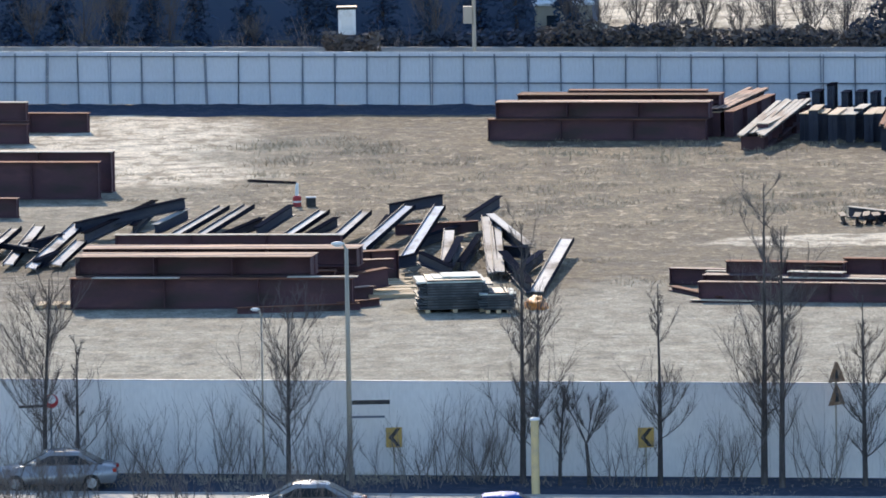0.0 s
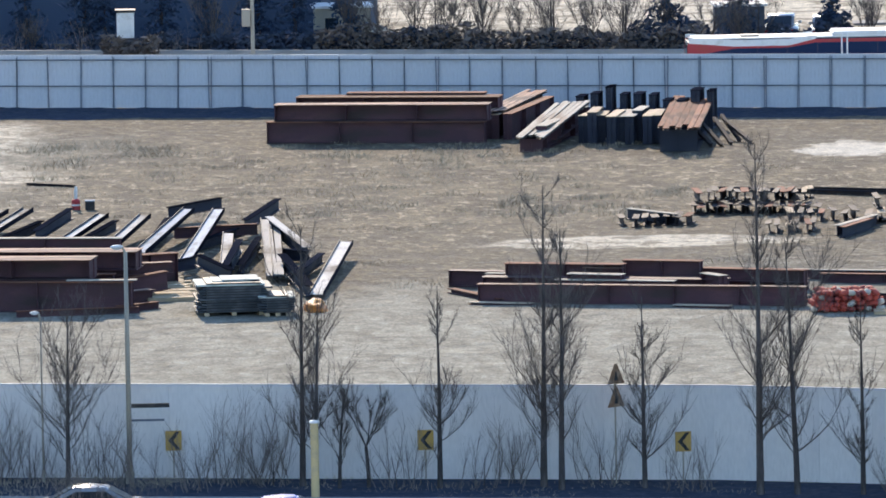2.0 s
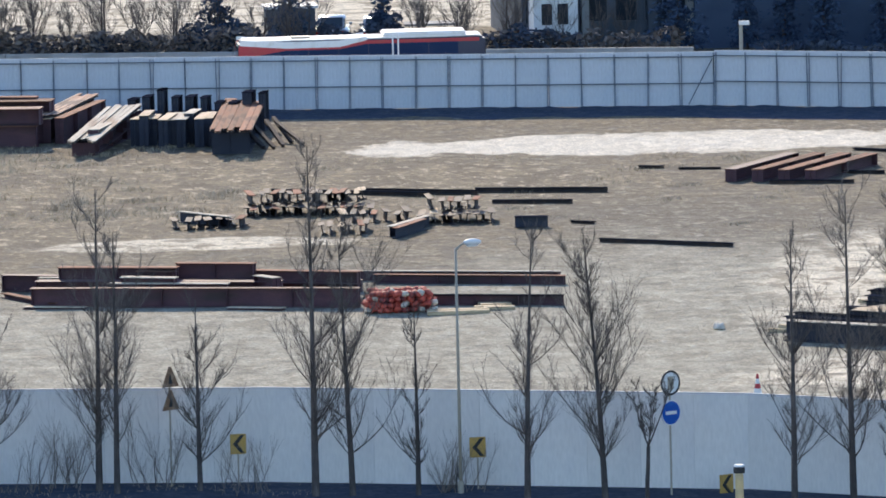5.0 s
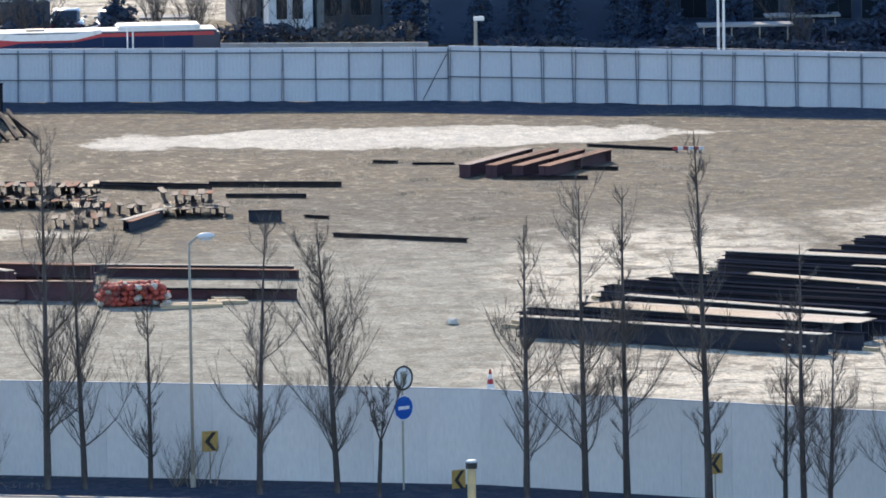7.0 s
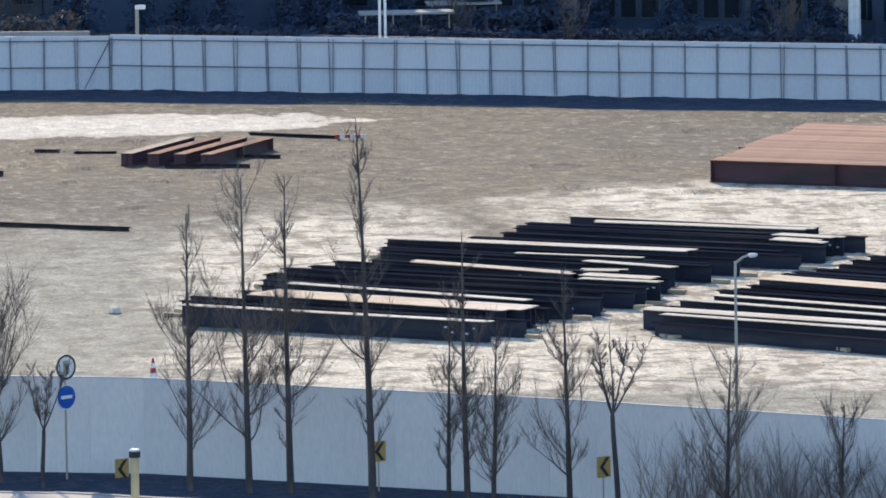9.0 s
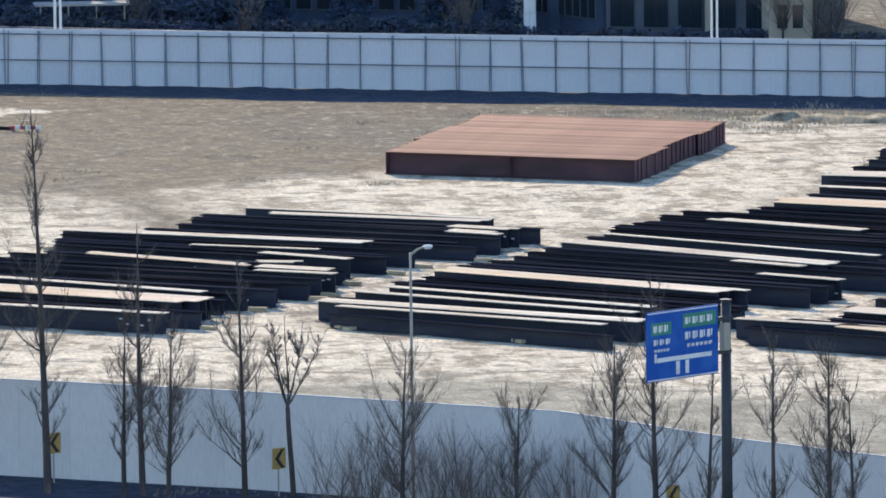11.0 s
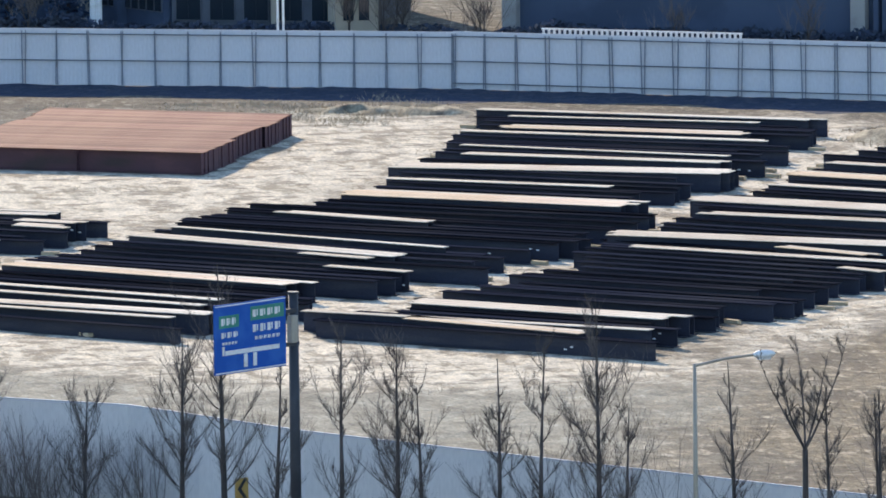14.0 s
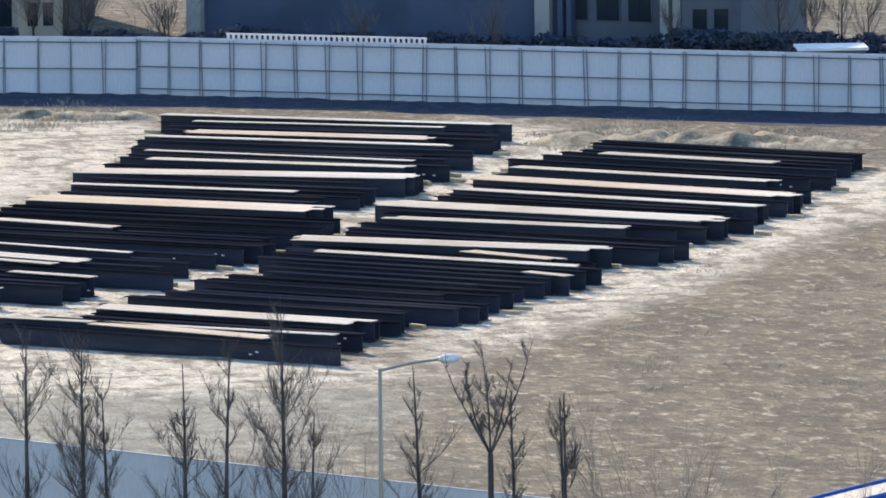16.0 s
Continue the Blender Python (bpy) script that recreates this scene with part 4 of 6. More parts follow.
tree(15.22, 381.67, 7.11, 0.94, 120, "tall")
tree(19.29, 379.07, 12.84, 1.29, 121, "tall")
tree(20.63, 378.88, 9.34, 1.46, 122, "tall")
tree(22.98, 378.43, 7.09, 0.75, 123, "tall")
tree(26.75, 376.05, 9.91, 0.94, 124, "tall")
tree(24.32, 378.89, 2.07, 0.83, 125, "shrub")
tree(29.55, 375.86, 9.52, 1.67, 126, "round")
tree(30.93, 374.38, 4.76, 0.73, 127, "fork")
tree(35.99, 371.89, 10.07, 1.15, 128, "tall")
tree(38.01, 370.79, 11.44, 1.46, 129, "tall")
tree(39.42, 370.25, 11.46, 0.88, 130, "tall")
tree(42.02, 367.37, 13.67, 0.88, 131, "tall")
tree(44.55, 365.90, 6.38, 0.52, 132, "tall")
tree(45.21, 365.91, 9.75, 0.58, 133, "tall")
tree(45.92, 364.28, 6.53, 1.15, 134, "round")
tree(48.41, 362.68, 8.77, 0.88, 135, "tall")
tree(50.00, 361.85, 7.23, 0.8, 136, "fork", fork_at=0.5)
tree(53.23, 357.93, 6.00, 1.35, 137, "round")
tree(56.83, 355.40, 4.52, 1.15, 138, "round")
tree(55.58, 358.43, 2.92, 1.46, 139, "shrub")
tree(52.33, 361.19, 2.88, 1.25, 140, "shrub")
tree(52.82, 360.77, 1.90, 1.46, 141, "shrub")
tree(54.94, 358.97, 2.84, 1.25, 142, "shrub")
tree(59.39, 350.79, 6.97, 1.35, 143, "round")
tree(60.26, 347.14, 9.65, 1.08, 144, "tall")
tree(61.66, 345.30, 6.57, 0.79, 145, "tall")
tree(63.63, 343.72, 7.63, 0.58, 146, "tall")
tree(64.89, 340.28, 7.80, 1.35, 147, "round")
tree(65.66, 339.85, 6.13, 0.52, 148, "tall")
tree(67.69, 337.40, 7.29, 0.62, 149, "tall")
tree(68.85, 336.41, 7.92, 0.50, 150, "tall")
tree(70.11, 333.13, 9.45, 1.35, 151, "round")
tree(70.86, 332.57, 6.16, 0.62, 152, "tall")
tree(72.30, 332.76, 5.53, 0.83, 153, "shrub")
tree(73.54, 327.73, 8.10, 0.50, 154, "tall")
tree(75.30, 325.86, 9.16, 0.62, 155, "fork", fork_at=0.6)
tree(76.13, 325.35, 7.38, 0.58, 156, "tall")
tree(77.01, 322.46, 7.69, 0.52, 157, "tall")
tree(77.14, 322.98, 7.55, 0.58, 158, "tall")
tree(79.65, 321.96, 7.22, 1.15, 159, "shrub")
tree(80.32, 320.98, 6.59, 0.94, 160, "shrub")
tree(84.02, 315.53, 6.57, 1.04, 161, "shrub")
tree(-15.50, 378.91, 2.80, 1.25, 500, "shrub")
tree(-13.86, 378.63, 2.71, 1.25, 501, "shrub")
tree(-5.47, 375.64, 2.41, 1.25, 505, "shrub")
tree(-14.92, 385.41, 2.53, 1.04, 507, "shrub")
tree(-16.2, 378.2, 2.6, 1.3, 520, "shrub")
tree(-14.6, 378.0, 2.2, 1.3, 521, "shrub")
tree(-12.9, 378.6, 2.5, 1.3, 522, "shrub")
tree(-10.9, 379.2, 2.0, 1.3, 523, "shrub")
tree(-9.2, 379.0, 1.8, 1.3, 524, "shrub")
tree(-6.6, 371.0, 2.3, 1.3, 525, "shrub")
tree(-4.6, 371.2, 2.4, 1.3, 526, "shrub")
tree(-3.4, 371.6, 1.9, 1.3, 527, "shrub")
tree(-1.0, 383.6, 2.3, 1.3, 528, "shrub")
tree(6.2, 383.0, 2.4, 1.3, 529, "shrub")
tree(9.4, 382.6, 2.3, 1.3, 530, "shrub")
tree(17.2, 380.6, 2.0, 1.3, 531, "shrub")
tree(-3.71, 384.47, 2.44, 1.04, 509, "shrub")
tree(1.70, 384.55, 2.73, 1.25, 511, "shrub")
tree(24.34, 379.10, 1.29, 0.62, 512, "shrub")
tree(51.44, 360.89, 1.54, 1.04, 513, "shrub")
tree(55.83, 357.16, 2.25, 1.25, 514, "shrub")
tree(51.27, 359.40, 3.00, 1.4, 540, "shrub")
tree(52.52, 359.81, 3.40, 1.4, 541, "shrub")
tree(53.64, 358.73, 2.80, 1.4, 542, "shrub")
tree(55.17, 359.06, 3.20, 1.4, 543, "shrub")
tree(56.08, 357.29, 2.40, 1.4, 544, "shrub")
tree(58.23, 355.93, 2.60, 1.4, 545, "shrub")
tree(59.13, 357.19, 2.90, 1.4, 546, "shrub")
tree(57.24, 357.72, 2.20, 1.4, 547, "shrub")


# ---- small things of the yard ----
def panel_stack(x, y, turn, length, width, layers, seed):
    """A stack of flat pale form panels on timber bearers."""
    rnd = random.Random(seed)
    t = thing("panel_stack", pose(x, y, 0, 0, 0, turn), "stack of pale grey form panels on timber bearers", "panel stack", "panel stacks")
    for k in range(3):
        part("bearer", box(bmesh.new(), -length / 2 + 0.2 + k * (length - 0.6) / 2, -length / 2 + 0.4 + k * (length - 0.6) / 2, -width / 2, width / 2, 0, 0.14, 0.01), M_TIMBER, t)
    z = 0.14
    for k in range(layers):
        dx, dy, h = rnd.uniform(-0.15, 0.15), rnd.uniform(-0.1, 0.1), rnd.choice((0.09, 0.11, 0.13))
        part("panel", box(bmesh.new(), -length / 2 + dx, length / 2 + 1.6 * dx * rnd.uniform(-1, 1), -width / 2 + dy, width / 2 + dy, z, z + h * 0.55, 0.008), M_PANEL if k < layers - 1 else M_PANEL_TOP, t)
        part("spacer", box(bmesh.new(), -length / 2 + 0.3, length / 2 - 0.3, -width / 2 + 0.06, width / 2 - 0.06, z + h * 0.55, z + h), M_INK, t)
        z += h
    for k in range(2 if layers > 8 else 0):
        part("loose_sheet", box(bmesh.new(), -length * 0.3 + k * 0.4, length * 0.25 + k * 0.4, -width * 0.3, width * 0.4, z + 0.002 + k * 0.05, z + 0.04 + k * 0.05, 0.005), M_PANEL_TOP, t)


panel_stack(0.38, 443.57, 4, 2.9, 2.6, 11, 1)
panel_stack(2.24, 442.83, 3, 1.5, 2.2, 7, 2)


def timbers(x, y, turn, length, count, label, seed=0):
    rnd = random.Random(seed)
    t = thing("timber_pile", pose(x, y, 0, 0, 0, turn), label, "timber")
    for k in range(count):
        o = rnd.uniform(-0.2, 0.2)
        part("timber", box(bmesh.new(), -length / 2 + o, length / 2 + o, k * 0.6 - 0.2, k * 0.6 + 0.2, 0, 0.14 + 0.03 * rnd.random(), 0.01), M_TIMBER, t)


timbers(-2.08, 448.54, 4, 2.0, 15, "pale sawn timbers on the ground beside the girders", 1)
timbers(30.03, 438.87, 0, 1.3, 4, "pale timbers lying under a steel beam", 2)
timbers(28.54, 437.87, 2, 2.6, 2, "pale timbers on the sandy ground", 3)
timbers(60.01, 414.81, 30, 1.1, 2, "short timber bearers beside the girders", 4)
timbers(65.85, 408.55, 30, 1.1, 2, "short timber bearers beside the girders", 5)
timbers(-15.91, 447.28, 80, 1.6, 3, "pale timber bearers at the end of the girders", 6)


def heap(name, x, y, rx, ry, h, mat, label, category, seed, lumps=7):
    """A low crumpled heap."""
    bm = bmesh.new()
    bmesh.ops.create_icosphere(bm, subdivisions=4, radius=1)
    for v in bm.verts:
        p = v.co.copy()
        k = 1 + 0.35 * noise.noise(p * 1.6 + Vector((seed, 0, 0))) + 0.18 * noise.noise(p * 4 + Vector((0, seed, 0)))
        v.co = Vector((p.x * rx * k, p.y * ry * k, max(p.z, -0.12) * h * k + 0.05))
    ob = new(name, mesh_of(bm, name, mat, True))
    ob.matrix_basis = pose(x, y, 0)
    return tagged(ob, label, category)


def sack_pile(x, y, width, depth, seed):
    """Small red sacks heaped in three layers, with white ones among them."""
    rnd = random.Random(seed)
    t = thing("sack_pile", pose(x, y, 0), "pile of faded red and white sacks on the ground", "sack pile")
    for layer, n in enumerate((13, 13, 12, 11)):
        for row in range(2):
            for k in range(n):
                bm = bmesh.new()
                bmesh.ops.create_icosphere(bm, subdivisions=2, radius=1)
                for v in bm.verts:
                    v.co *= 1 + 0.35 * noise.noise(v.co * 1.7 + Vector((k * 3.1, layer * 5.3 + row, seed)))
                    v.co = Vector((v.co.x * 0.17, v.co.y * 0.4, max(v.co.z, -0.8) * 0.145))
                bmesh.ops.rotate(bm, matrix=Matrix.Rotation(rnd.uniform(-0.7, 0.7), 3, "Y") @ Matrix.Rotation(rnd.uniform(-0.6, 0.6), 3, "Z"), verts=bm.verts)
                bmesh.ops.translate(bm, vec=((k - (n - 1) / 2) * width / 13 + rnd.uniform(-0.07, 0.07), (row - 0.5) * depth / 2 + rnd.uniform(-0.15, 0.15), 0.12 + 0.225 * layer + rnd.uniform(-0.03, 0.03)), verts=bm.verts)
                white = rnd.random() < 0.12
                part("sack", bm, M_DUST_TOP if white else M_TARP, t, "pale sack" if white else "", True)


sack_pile(26.08, 439.67, 2.9, 1.9, 3)
heap("plastic_sack", 3.92, 443.66, 0.45, 1.2, 0.42, M_ORANGE, "orange plastic sacks beside the steel", "sack", 7)
heap("white_sack", 38.60, 429.67, 0.25, 0.5, 0.22, M_DUST_TOP, "small pale sack lying on the soil", "sack", 9)


def barrel_set(x, y):
    t = thing("fuel_can", pose(x, y, 0), "red and white canister standing in the grass", "canister")
    part("body", tube(bmesh.new(), [(0, 0, 0), (0, 0, 0.45), (0, 0, 0.52)], [0.2, 0.2, 0.12], 14), M_RED, t)
    part("neck", tube(bmesh.new(), [(0, 0, 0.52), (0, 0, 0.9), (0.03, 0, 1.1)], [0.08, 0.09, 0.05], 10), M_WHITE_PAINT, t, "white neck")
    part("band", tube(bmesh.new(), [(0, 0, 0.2), (0, 0, 0.28)], [0.206, 0.206], 14), M_WHITE_PAINT, t, "white band")
    b = thing("black_box", pose(x + 0.65, y, 0), "small black box standing in the grass", "box")
    part("body", box(bmesh.new(), -0.22, 0.22, -0.2, 0.2, 0, 0.4, 0.02), M_INK, b)
    part("lid", box(bmesh.new(), -0.24, 0.24, -0.22, 0.22, 0.402, 0.45, 0.01), M_GREY_STEEL, b)


barrel_set(-6.74, 488.58)


def cone(x, y, h, label):
    t = thing("traffic_cone", pose(x, y, 0), label, "traffic cone")
    part("base", box(bmesh.new(), -0.22, 0.22, -0.22, 0.22, 0, 0.05, 0.01), M_INK, t)
    r = lambda z: 0.17 * (1 - z / h) + 0.035
    for k in range(5):
        z0, z1 = 0.05 + (h - 0.05) * k / 5, 0.05 + (h - 0.05) * (k + 1) / 5
        part("band", tube(bmesh.new(), [(0, 0, z0), (0, 0, z1)], [r(z0), r(z1)], 14), M_WHITE_PAINT if k % 2 else M_RED, t, "white band" if k % 2 else "red band")


cone(37.82, 404.79, 1.0, "tall red and white traffic cone behind the fence")


def barrier(x, y, turn):
    t = thing("road_barrier", pose(x, y, 0, 0, 0, turn), "fallen red and white barrier board on the sand", "barrier")
    for k in range(6):
        part("board", box(bmesh.new(), -0.75 + k * 0.25, -0.5 + k * 0.25 - 0.004, -0.03, 0.03, 0.12, 0.28, 0.005), M_WHITE_PAINT if k % 2 else M_RED, t, "white stripe" if k % 2 else "red stripe")
    for s in (-0.55, 0.55):
        part("leg", box(bmesh.new(), s - 0.03, s + 0.03, -0.25, 0.25, 0, 0.115, 0.005), M_POST, t)


barrier(56.38, 499.95, -12)


def weeds(name, label, spots, seed, blade=0.5):
    """Tufts of dry stalks."""
    rnd = random.Random(seed)
    verts, faces = [], []
    for x, y, rx, ry, count, h in spots:
        for q in range(count):
            if q % 14 == 0:
                cx, cy, cr = rnd.gauss(x, rx), rnd.gauss(y, ry), rnd.uniform(0.3, 0.9)
            bx, by = rnd.gauss(cx, cr), rnd.gauss(cy, cr)
            for _ in range(5):
                hh = 0.42 * h * rnd.uniform(0.3, 1.2)
                px, py = bx + rnd.gauss(0, 0.35), by + rnd.gauss(0, 0.35)
                lx, ly, wv = rnd.gauss(0, 0.7) * hh, rnd.gauss(0, 0.7) * hh, 0.008 + 0.007 * rnd.random()
                k = len(verts)
                verts += [(px - wv, py, -0.03), (px + wv, py, -0.03), (px + lx * 0.5 + wv * 0.6, py + ly * 0.5, hh * 0.6), (px + lx * 0.5 - wv * 0.6, py + ly * 0.5, hh * 0.6), (px + lx, py + ly, hh)]
                faces += [(k, k + 1, k + 2, k + 3), (k + 3, k + 2, k + 4)]
    me = bpy.data.meshes.new(name)
    me.from_pydata(verts, [], faces)
    me.materials.append(M_DRY)
    return tagged(new(name, me), label, "weeds", kind="stuff")


weeds("dry_weeds", "dry brown weeds and grass tufts scattered over the yard", [
    (-6.13, 516.72, 2.2, 4, 160, 0.8), (-2.21, 505.86, 5, 10, 300, 0.4), (10.97, 512.07, 4.5, 3, 260, 0.5), (5.77, 493.33, 9, 12, 420, 0.35), (12.08, 481.62, 6, 12, 260, 0.4),
    (18.85, 487.23, 2.5, 5, 120, 0.6), (14.65, 486.83, 1.0, 2, 60, 0.7), (-10.24, 498.92, 8, 10, 260, 0.3), (40.99, 484.37, 14, 18, 420, 0.3), (60.06, 490.05, 14, 14, 420, 0.3),
    (5.37, 462.88, 3, 8, 90, 0.4)], 11)
weeds("straw_bank", "bank of pale straw weeds along the far fence", [
    (92.44, 495.73, 3.0, 3, 260, 0.6), (115.74, 478.35, 3.2, 3, 300, 0.6), (122.57, 473.10, 4.5, 3, 380, 0.6), (87.22, 500.44, 5, 1.5, 160, 0.4), (92.86, 498.19, 2.5, 2.5, 160, 0.5),
    (102.70, 405.61, 12, 16, 700, 0.22), (96.53, 377.11, 9, 10, 420, 0.22)], 12)
weeds("verge_weeds", "dead brown weeds along the foot of the road fence", [
    (-10.25, 387.39, 7, 1.5, 500, 0.55), (-1.90, 386.23, 7, 1.5, 300, 0.45), (23.84, 381.27, 8, 1.2, 200, 0.35), (54.26, 363.06, 6, 3, 300, 0.5), (54.50, 358.94, 6, 3, 300, 0.5)], 13)


# ---- roadside signs, posts and lamps ----
def chevron_sign(x, y, top, turn):
    t = thing("chevron_sign", pose(x, y, 0, 0, 0, turn), "yellow chevron road sign with a black arrow on a slim post", "road sign", "chevron signs")
    part("post", tube(bmesh.new(), [(0, 0.03, -0.05), (0, 0.03, top - 0.05)], [0.03, 0.03], 8), M_POLE, t)
    p = part("plate", box(bmesh.new(), -0.3, 0.3, -0.02, 0.0, top - 0.74, top, 0.008), M_CHEVRON, t)
    bm = bmesh.new()
    z = top - 0.37
    vs = [bm.verts.new((a, -0.024, b)) for a, b in ((-0.2, z), (0.08, z + 0.33), (0.24, z + 0.33), (-0.02, z), (0.24, z - 0.33), (0.08, z - 0.33))]
    bm.faces.new((vs[0], vs[3], vs[2], vs[1])), bm.faces.new((vs[0], vs[5], vs[4], vs[3]))
    part("arrow", bm, M_INK, p, "black arrow")


chevron_sign(-1.93, 387.01, 1.86, 8)
chevron_sign(7.33, 385.39, 1.89, 8)
chevron_sign(16.69, 382.93, 1.94, 8)
chevron_sign(25.23, 379.61, 1.96, 8)
chevron_sign(33.96, 376.34, 0.73, 30)
chevron_sign(42.58, 370.18, 1.86, 30)
chevron_sign(49.87, 364.59, 1.78, 30)
chevron_sign(61.49, 350.88, 1.84, 30)


def disc(bm, z, r, y, depth=0.012, sides=28):
    return tube(bm, [(0, y, z), (0, y - depth, z)], [r, r], sides)


def ring(bm, z, r0, r1, y, sides=28):
    a = [bm.verts.new((r0 * math.cos(k * math.tau / sides), y, z + r0 * math.sin(k * math.tau / sides))) for k in range(sides)]
    c = [bm.verts.new((r1 * math.cos(k * math.tau / sides), y, z + r1 * math.sin(k * math.tau / sides))) for k in range(sides)]
    for k in range(sides):
        bm.faces.new((a[k], a[(k + 1) % sides], c[(k + 1) % sides], c[k]))
    return bm


def round_signs(x, y, top):
    t = thing("road_sign", pose(x, y, 0, 0, 0, 35), "white and blue round road signs on a grey post", "road sign")
    part("post", tube(bmesh.new(), [(0, 0.05, -0.05), (0, 0.05, top)], [0.04, 0.04], 10), M_POLE, t)
    z = top - 0.46
    p = part("white_disc", disc(bmesh.new(), z, 0.46, 0), M_WHITE_PAINT, t, "white disc with a dark rim")
    part("rim", ring(bmesh.new(), z, 0.38, 0.46, -0.016), M_INK, p)
    part("figure", box(bmesh.new(), -0.14, 0.14, -0.02, -0.016, z - 0.24, z + 0.24), M_POLE, p)
    p = part("blue_disc", disc(bmesh.new(), z - 1.08, 0.46, 0), M_BLUE, t, "blue disc with a white bar")
    part("rim", ring(bmesh.new(), z - 1.08, 0.42, 0.46, -0.016), M_WHITE_PAINT, p)
    part("bar", box(bmesh.new(), -0.26, 0.26, -0.02, -0.016, z - 1.14, z - 1.02), M_WHITE_PAINT, p)


round_signs(32.00, 376.22, 4.58)


def triangle_sign(x, y, top):
    t = thing("warning_sign", pose(x, y, 0, 0, 0, 40), "two brown-yellow triangular warning signs on one post", "road sign")
    part("post", tube(bmesh.new(), [(0, 0.05, -0.05), (0, 0.05, top)], [0.035, 0.035], 8), M_POLE, t)
    for k in range(2):
        z = top - 0.75 - k * 0.85
        p = part("plate", prism(bmesh.new(), [(-0.42, z), (0.42, z), (0.06, z + 0.74), (-0.06, z + 0.74)], -0.015, 0.0), M_FADED, t)
        part("figure", prism(bmesh.new(), [(-0.1, z + 0.12), (0.1, z + 0.12), (0.02, z + 0.45), (-0.02, z + 0.45)], -0.02, -0.016), M_INK, p)


triangle_sign(14.28, 383.37, 4.44)


def marker_post(x, y, top, capped):
    t = thing("marker_post", pose(x, y, 0), "thick pale yellow marker post" + (" with a dark cap" if capped else " beside the road"), "post", "marker posts")
    part("shaft", tube(bmesh.new(), [(0, 0, -0.05), (0, 0, top - (0.3 if capped else 0.08))], [0.15, 0.15], 18), M_YELLOW, t)
    if capped:
        part("collar", tube(bmesh.new(), [(0, 0, top - 0.298), (0, 0, top - 0.06)], [0.205, 0.205], 18), M_INK, t, "dark collar")
    part("cap", tube(bmesh.new(), [(0, 0, top - 0.078), (0, 0, top)], [0.21, 0.17], 18), M_WHITE_PAINT, t, "white cap")


marker_post(3.21, 380.22, 2.94, False)
marker_post(33.68, 368.11, 2.11, True)


def street_lamp(x, y, top, arm, turn, label, plate=False, r=0.09, size=1.0):
    t = thing("street_lamp", pose(x, y, 0, 0, 0, turn), label, "street lamp")
    part("base", tube(bmesh.new(), [(0, 0, -0.05), (0, 0, 0.5)], [r * 1.9, r * 1.9], 12), M_POLE, t)
    part("pole", tube(bmesh.new(), [(0, 0, 0.5), (0, 0, top * 0.6), (0, 0, top)], [r * 1.15, r, r * 0.8], 12), M_POLE, t, smooth=True)
    part("arm", tube(bmesh.new(), [(0, 0, top - 0.08), (arm * 0.5, 0, top + 0.1), (arm, 0, top + 0.18)], [0.05, 0.045, 0.04], 8), M_POLE, t)
    bm = bmesh.new()
    bmesh.ops.create_uvsphere(bm, u_segments=16, v_segments=10, radius=1)
    s = 1 if arm >= 0 else -1
    for v in bm.verts:
        v.co = Vector((v.co.x * 0.44 * size + arm + 0.3 * s * size, v.co.y * 0.2 * size, v.co.z * 0.16 * size + top + 0.18))
    head = part("lamp_head", bm, M_WHITE_PAINT, t, "white lamp head", True)
    part("lens", box(bmesh.new(), arm + 0.3 * s * size - 0.24 * size, arm + 0.3 * s * size + 0.24 * size, -0.11 * size, 0.11 * size, top + 0.18 - 0.19 * size, top + 0.18 - 0.13 * size, 0.005), M_LAMP, head)
    if plate:
        p = part("name_plate", box(bmesh.new(), 0.1, 1.5, -0.05, -0.02, top * 0.33, top * 0.33 + 0.16, 0.005), M_INK, t, "dark narrow name plate")
        part("bracket", box(bmesh.new(), 0.1, 1.3, -0.045, -0.025, top * 0.33 - 0.5, top * 0.33 - 0.42), M_POST, t)


street_lamp(-3.55, 386.07, 8.62, -0.15, 0, "grey street lamp with a white head and a name plate", True, 0.09, 0.55)
street_lamp(-6.74, 387.03, 6.15, -0.1, 0, "thin dark lamp post with a small white head", False, 0.035, 0.4)
street_lamp(24.53, 378.60, 8.98, 0.4, 15, "grey street lamp with a white head on a short arm", False, 0.055, 0.8)
street_lamp(53.88, 359.61, 9.09, 0.5, 10, "slim grey street lamp beside the fence", False, 0.055, 0.45)
street_lamp(71.93, 326.54, 8.21, 2.1, 8, "grey street lamp with a long arm and a white head", False, 0.075, 0.9)


